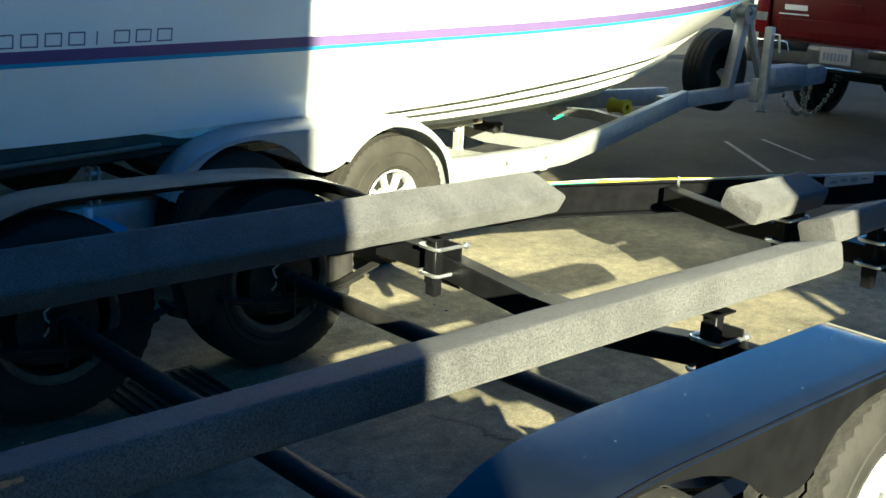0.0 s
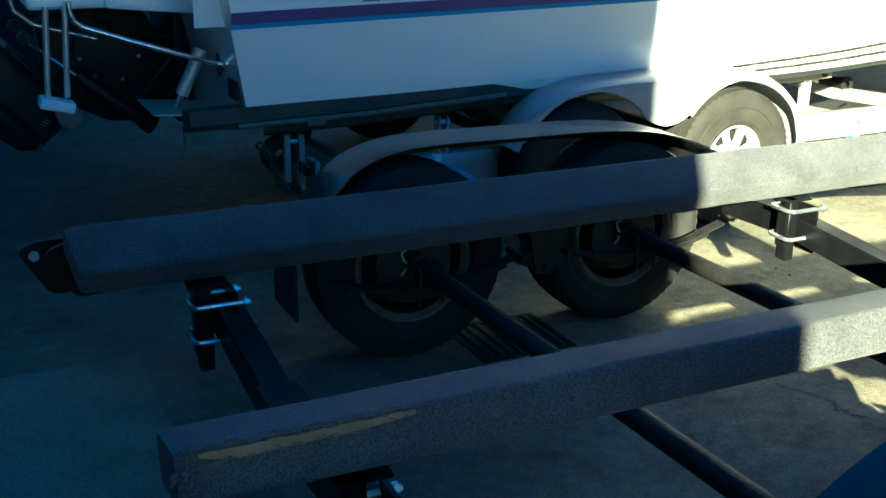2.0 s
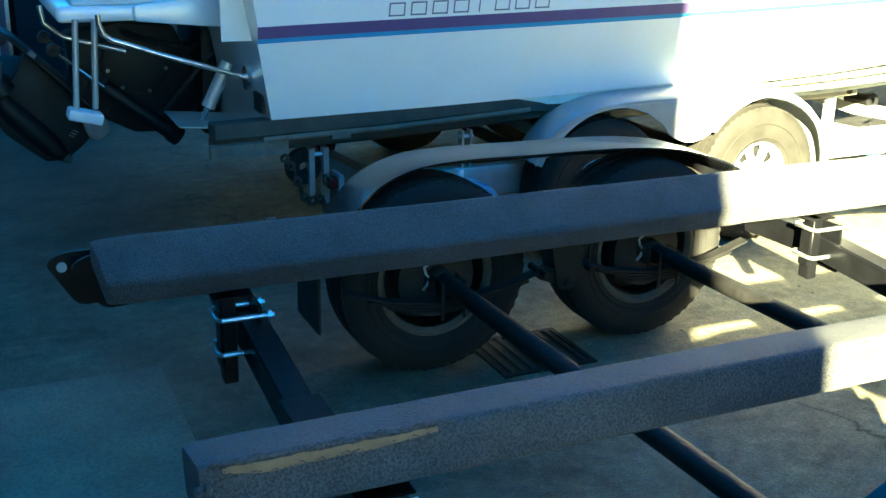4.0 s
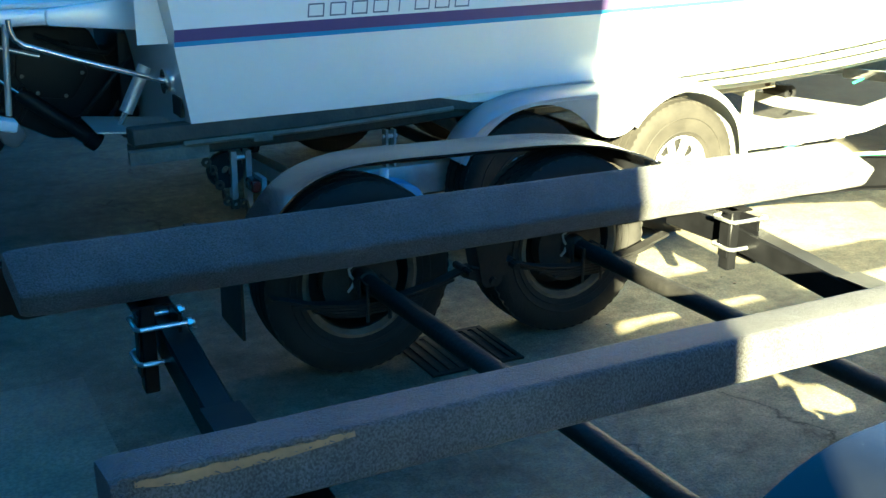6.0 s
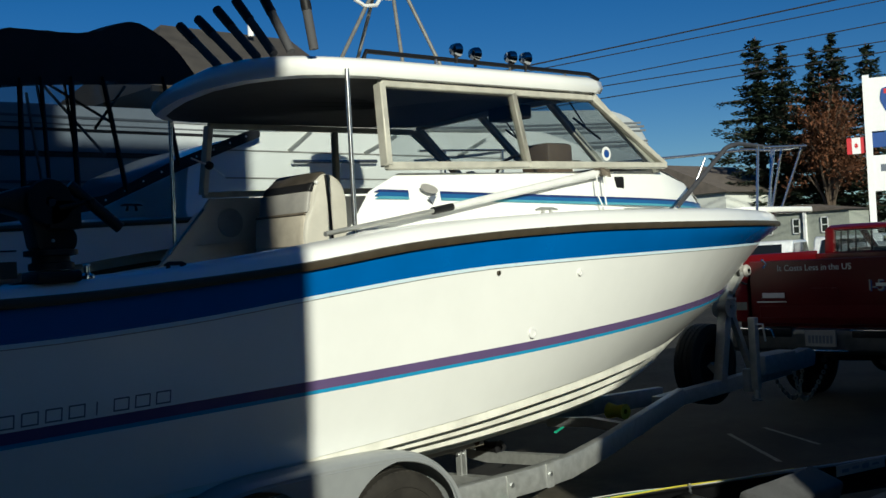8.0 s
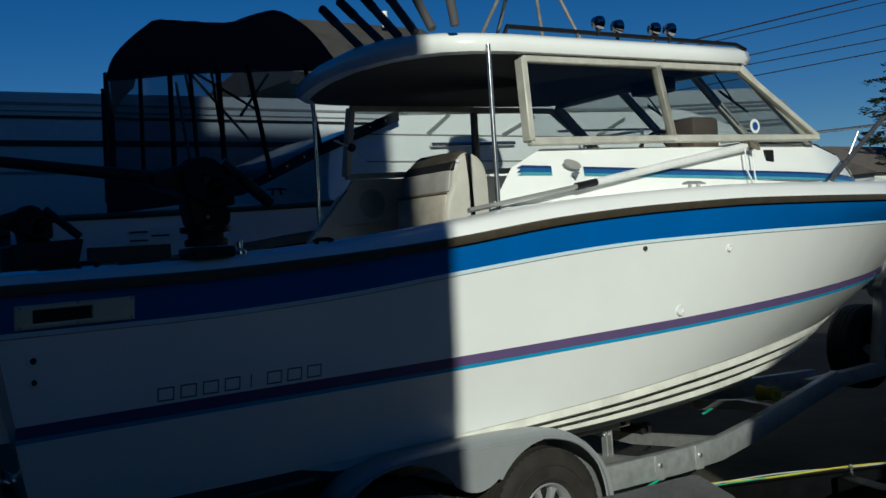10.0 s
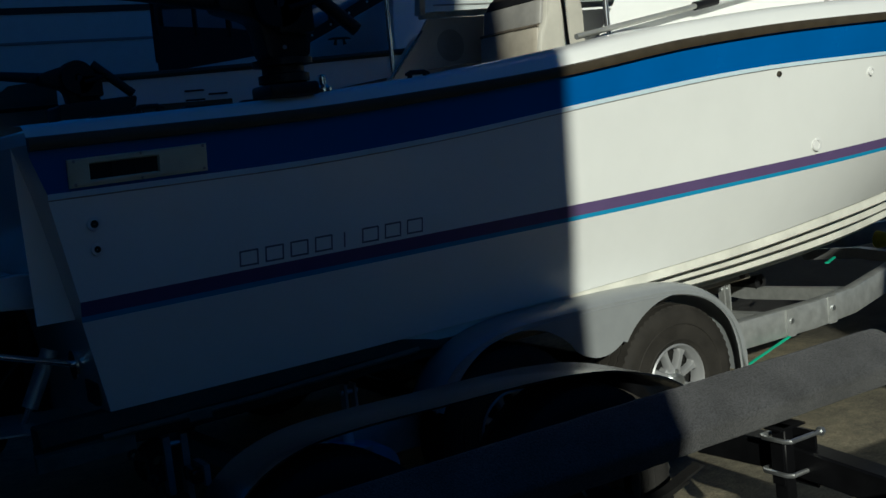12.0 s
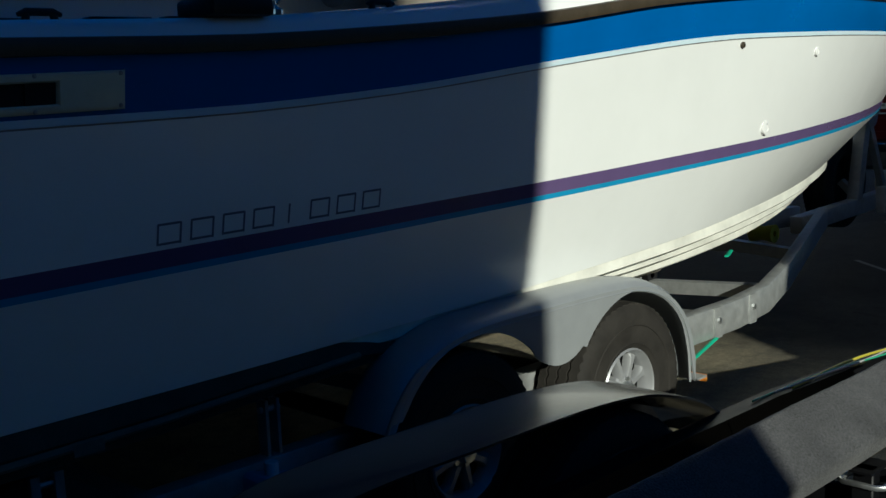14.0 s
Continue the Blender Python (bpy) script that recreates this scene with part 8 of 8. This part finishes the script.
bm = M(); box(bm, (50.6, 25.0, 0), (52.6, 30.2, 2.95)); part("wall", bm, CABINW, shed, smooth=0)
bm = M(); prism(bm, [(24.8, 2.95), (30.4, 2.95), (27.6, 3.35)], 50.4, 52.8, "x"); part("roof", bm, ROOF, shed, smooth=0)
for y in (26.1, 27.6, 29.1):
    bm = M(); box(bm, (50.56, y, 1.95), (50.6, y + 0.30, 2.62)); wn = part("window", bm, DARKGL, shed, smooth=0)
    for a0, a1, z0, z1 in ((-0.05, 0.0, 1.9, 2.67), (0.30, 0.35, 1.9, 2.67), (-0.05, 0.35, 1.9, 1.95), (-0.05, 0.35, 2.62, 2.67), (-0.05, 0.35, 2.265, 2.305)):
        bm = M(); box(bm, (50.54, y + a0, z0), (50.565, y + a1, z1)); part("glazing_bar", bm, SIGN_W, wn, smooth=0)
bm = M(); box(bm, (50.45, 27.20, 0.0), (50.6, 27.33, 3.0)); part("corner_post", bm, SIGN_W, shed)
# roadside sign on its posts
sg = thing("roadside_sign", (33.8, 15.6, 0), "tall white roadside sign with a highway shield", "sign")
sm = Matrix.Translation((33.83, 15.74, 0)) @ Matrix.Rotation(radians(-64), 4, "Z")
for dx in (0.0, 2.6):
    bm = M(); box(bm, (dx - 0.1, -0.1, 0), (dx + 0.1, 0.1, 6.6), sm); part("post", bm, SIGN_W, sg)
bm = M(); box(bm, (0.1, -0.08, 4.85), (2.5, 0.08, 6.5), sm); part("top_panel", bm, SIGN_W, sg)
bm = M(); box(bm, (0.1, -0.08, 4.35), (2.5, 0.08, 4.8), sm); part("middle_panel", bm, SIGN_B, sg)
bm = M(); box(bm, (0.1, -0.08, 3.0), (2.5, 0.08, 4.1), sm); part("lower_panel", bm, SIGN_W, sg)
def shield(k, z0):
    o = rounded([(-0.42, 0.42), (0.42, 0.42), (0.48, 0.05), (0.3, -0.35), (0, -0.6), (-0.3, -0.35), (-0.48, 0.05)], 0.1)
    return [(0.85 + a * k, z0 + b * k) for a, b in o]
bm = M(); rings(bm, [[sm @ Vector((a, y, b)) for a, b in shield(1.0, 5.75)] for y in (-0.095, -0.082)]); sh = part("shield", bm, SIGN_B, sg, "blue highway shield")
bm = M(); box(bm, (0.5, -0.10, 5.98), (1.2, -0.096, 6.13), sm); part("shield_head", bm, SIGN_R, sh, smooth=0)
curve = bpy.data.curves.new("shield_text", "FONT")
curve.body, curve.size, curve.extrude, curve.align_x = "I-5", 0.5, 0.002, "CENTER"
txt = new("tmp_text", curve)
me = bpy.data.meshes.new_from_object(txt.evaluated_get(bpy.context.evaluated_depsgraph_get()))
bpy.data.objects.remove(txt)
me.materials.clear()
me.materials.append(SIGN_W)
lt = new("shield_text", me)
lt.matrix_world = sm @ Matrix.Translation((0.85, -0.101, 5.58)) @ Matrix.Rotation(radians(90), 4, "X")
lt.parent = sh
for z, x0, w, h, mt in ((4.48, 0.8, 1.5, 0.2, SIGN_W), (3.6, 0.3, 1.9, 0.22, PRINT), (3.25, 0.9, 1.2, 0.12, PRINT)):
    bm = M(); box(bm, (x0, -0.09, z), (x0 + w, -0.082, z + h), sm); part("letter_bar", bm, mt, sg, smooth=0)
flag = thing("flag", (33.5, 16.1, 4.4), "small red and white flag fixed to the sign post", "flag")
for a, b, mt in ((-0.55, -0.40, SIGN_R), (-0.40, -0.15, SIGN_W), (-0.15, 0.0, SIGN_R)):
    bm = M(); box(bm, (a - 0.1, -0.02, 4.2), (b - 0.1, 0.0, 4.7), sm); part("stripe", bm, mt, flag, smooth=0)
bm = M(); rings(bm, [[sm @ Vector((-0.375 + 0.07 * math.cos(q) * (1 if i % 2 else 0.55), y, 4.45 + 0.1 * math.sin(q) * (1 if i % 2 else 0.55))) for i, q in enumerate([2 * math.pi * k / 14 for k in range(14)])] for y in (-0.03, -0.022)]); part("leaf", bm, SIGN_R, flag, smooth=0)
# power lines
for za, zb, ya in ((8.62, 9.75, 0.0), (8.41, 9.42, 0.0), (7.95, 8.65, 0.0), (7.64, 8.11, 0.0), (7.2, 7.72, 0.0)):
    xa, xb = (31.01, 26.98), (36.45, 19.35)
    if za < 8.2:
        xa = (32.65, 25.05)
    d = Vector((xb[0] - xa[0], xb[1] - xa[1], zb - za))
    a, b = Vector((*xa, za)) - d * 3.0, Vector((*xb, zb)) + d * 2.0
    bm = M()
    tube(bm, [a.lerp(b, k / 16) for k in range(17)], 0.028 if za > 8.5 else 0.02, 5)
    solid("power_line", bm, WIRE, "thin dark overhead power cable", "power line", "power lines")
# parked cars beyond the truck
def parked(x, y, L, W, H, mat, label, ang):
    c = thing("parked_car", (x, y, 0), label, "car", "parked cars")
    m = Matrix.Translation((x, y, 0)) @ Matrix.Rotation(radians(ang), 4, "Z")
    bm = M(); rings(bm, [[m @ Vector((a, s, b)) for a, b in rounded([(-L / 2, 0.35), (L / 2, 0.35), (L / 2, 0.8), (L * 0.28, 0.95), (L * 0.14, H), (-L * 0.36, H), (-L / 2, 0.95)], 0.15)] for s in (-W / 2, W / 2)]); soften(bm, 0.06); part("body", bm, mat, c, smooth=50)
    for s in (-1, 1):
        bm = M(); rings(bm, [[m @ Vector((a, s * (W / 2 + q), b)) for a, b in rounded([(L * 0.24, 0.97), (L * 0.12, H - 0.08), (-L * 0.33, H - 0.08), (-L * 0.42, 0.97)], 0.08)] for q in (0.002, 0.006)]); part("side_glass", bm, DARKGL, c)
    bm = M(); add(bm, [m @ Vector(p) for p in ((-L * 0.495, -W * 0.4, 1.02), (-L * 0.495, W * 0.4, 1.02), (-L * 0.385, W * 0.36, H - 0.10), (-L * 0.385, -W * 0.36, H - 0.10))], [(0, 1, 2, 3)])
    ob = part("rear_glass", bm, DARKGL, c, smooth=0)
    ob.location.x -= 0.03
    for a in (-L * 0.3, L * 0.3):
        for s in (-1, 1):
            bm = M(); q = m @ Vector((a, s * W * 0.46, 0.33)); lathe(bm, [(0.05, -0.1), (0.3, -0.1), (0.33, -0.06), (0.33, 0.06), (0.3, 0.1), (0.05, 0.1)], q, "y", 20); part("wheel", bm, RUBBER, c)
parked(28.5, 16.2, 4.6, 1.8, 1.65, CARW, "white parked van seen beyond the truck", 20)
parked(31.5, 15.2, 4.6, 1.8, 1.7, CARW, "white parked van seen beyond the truck", 20)
parked(27.0, 12.0, 4.6, 1.8, 1.5, RVP, "pale blue parked car beyond the truck", 15)
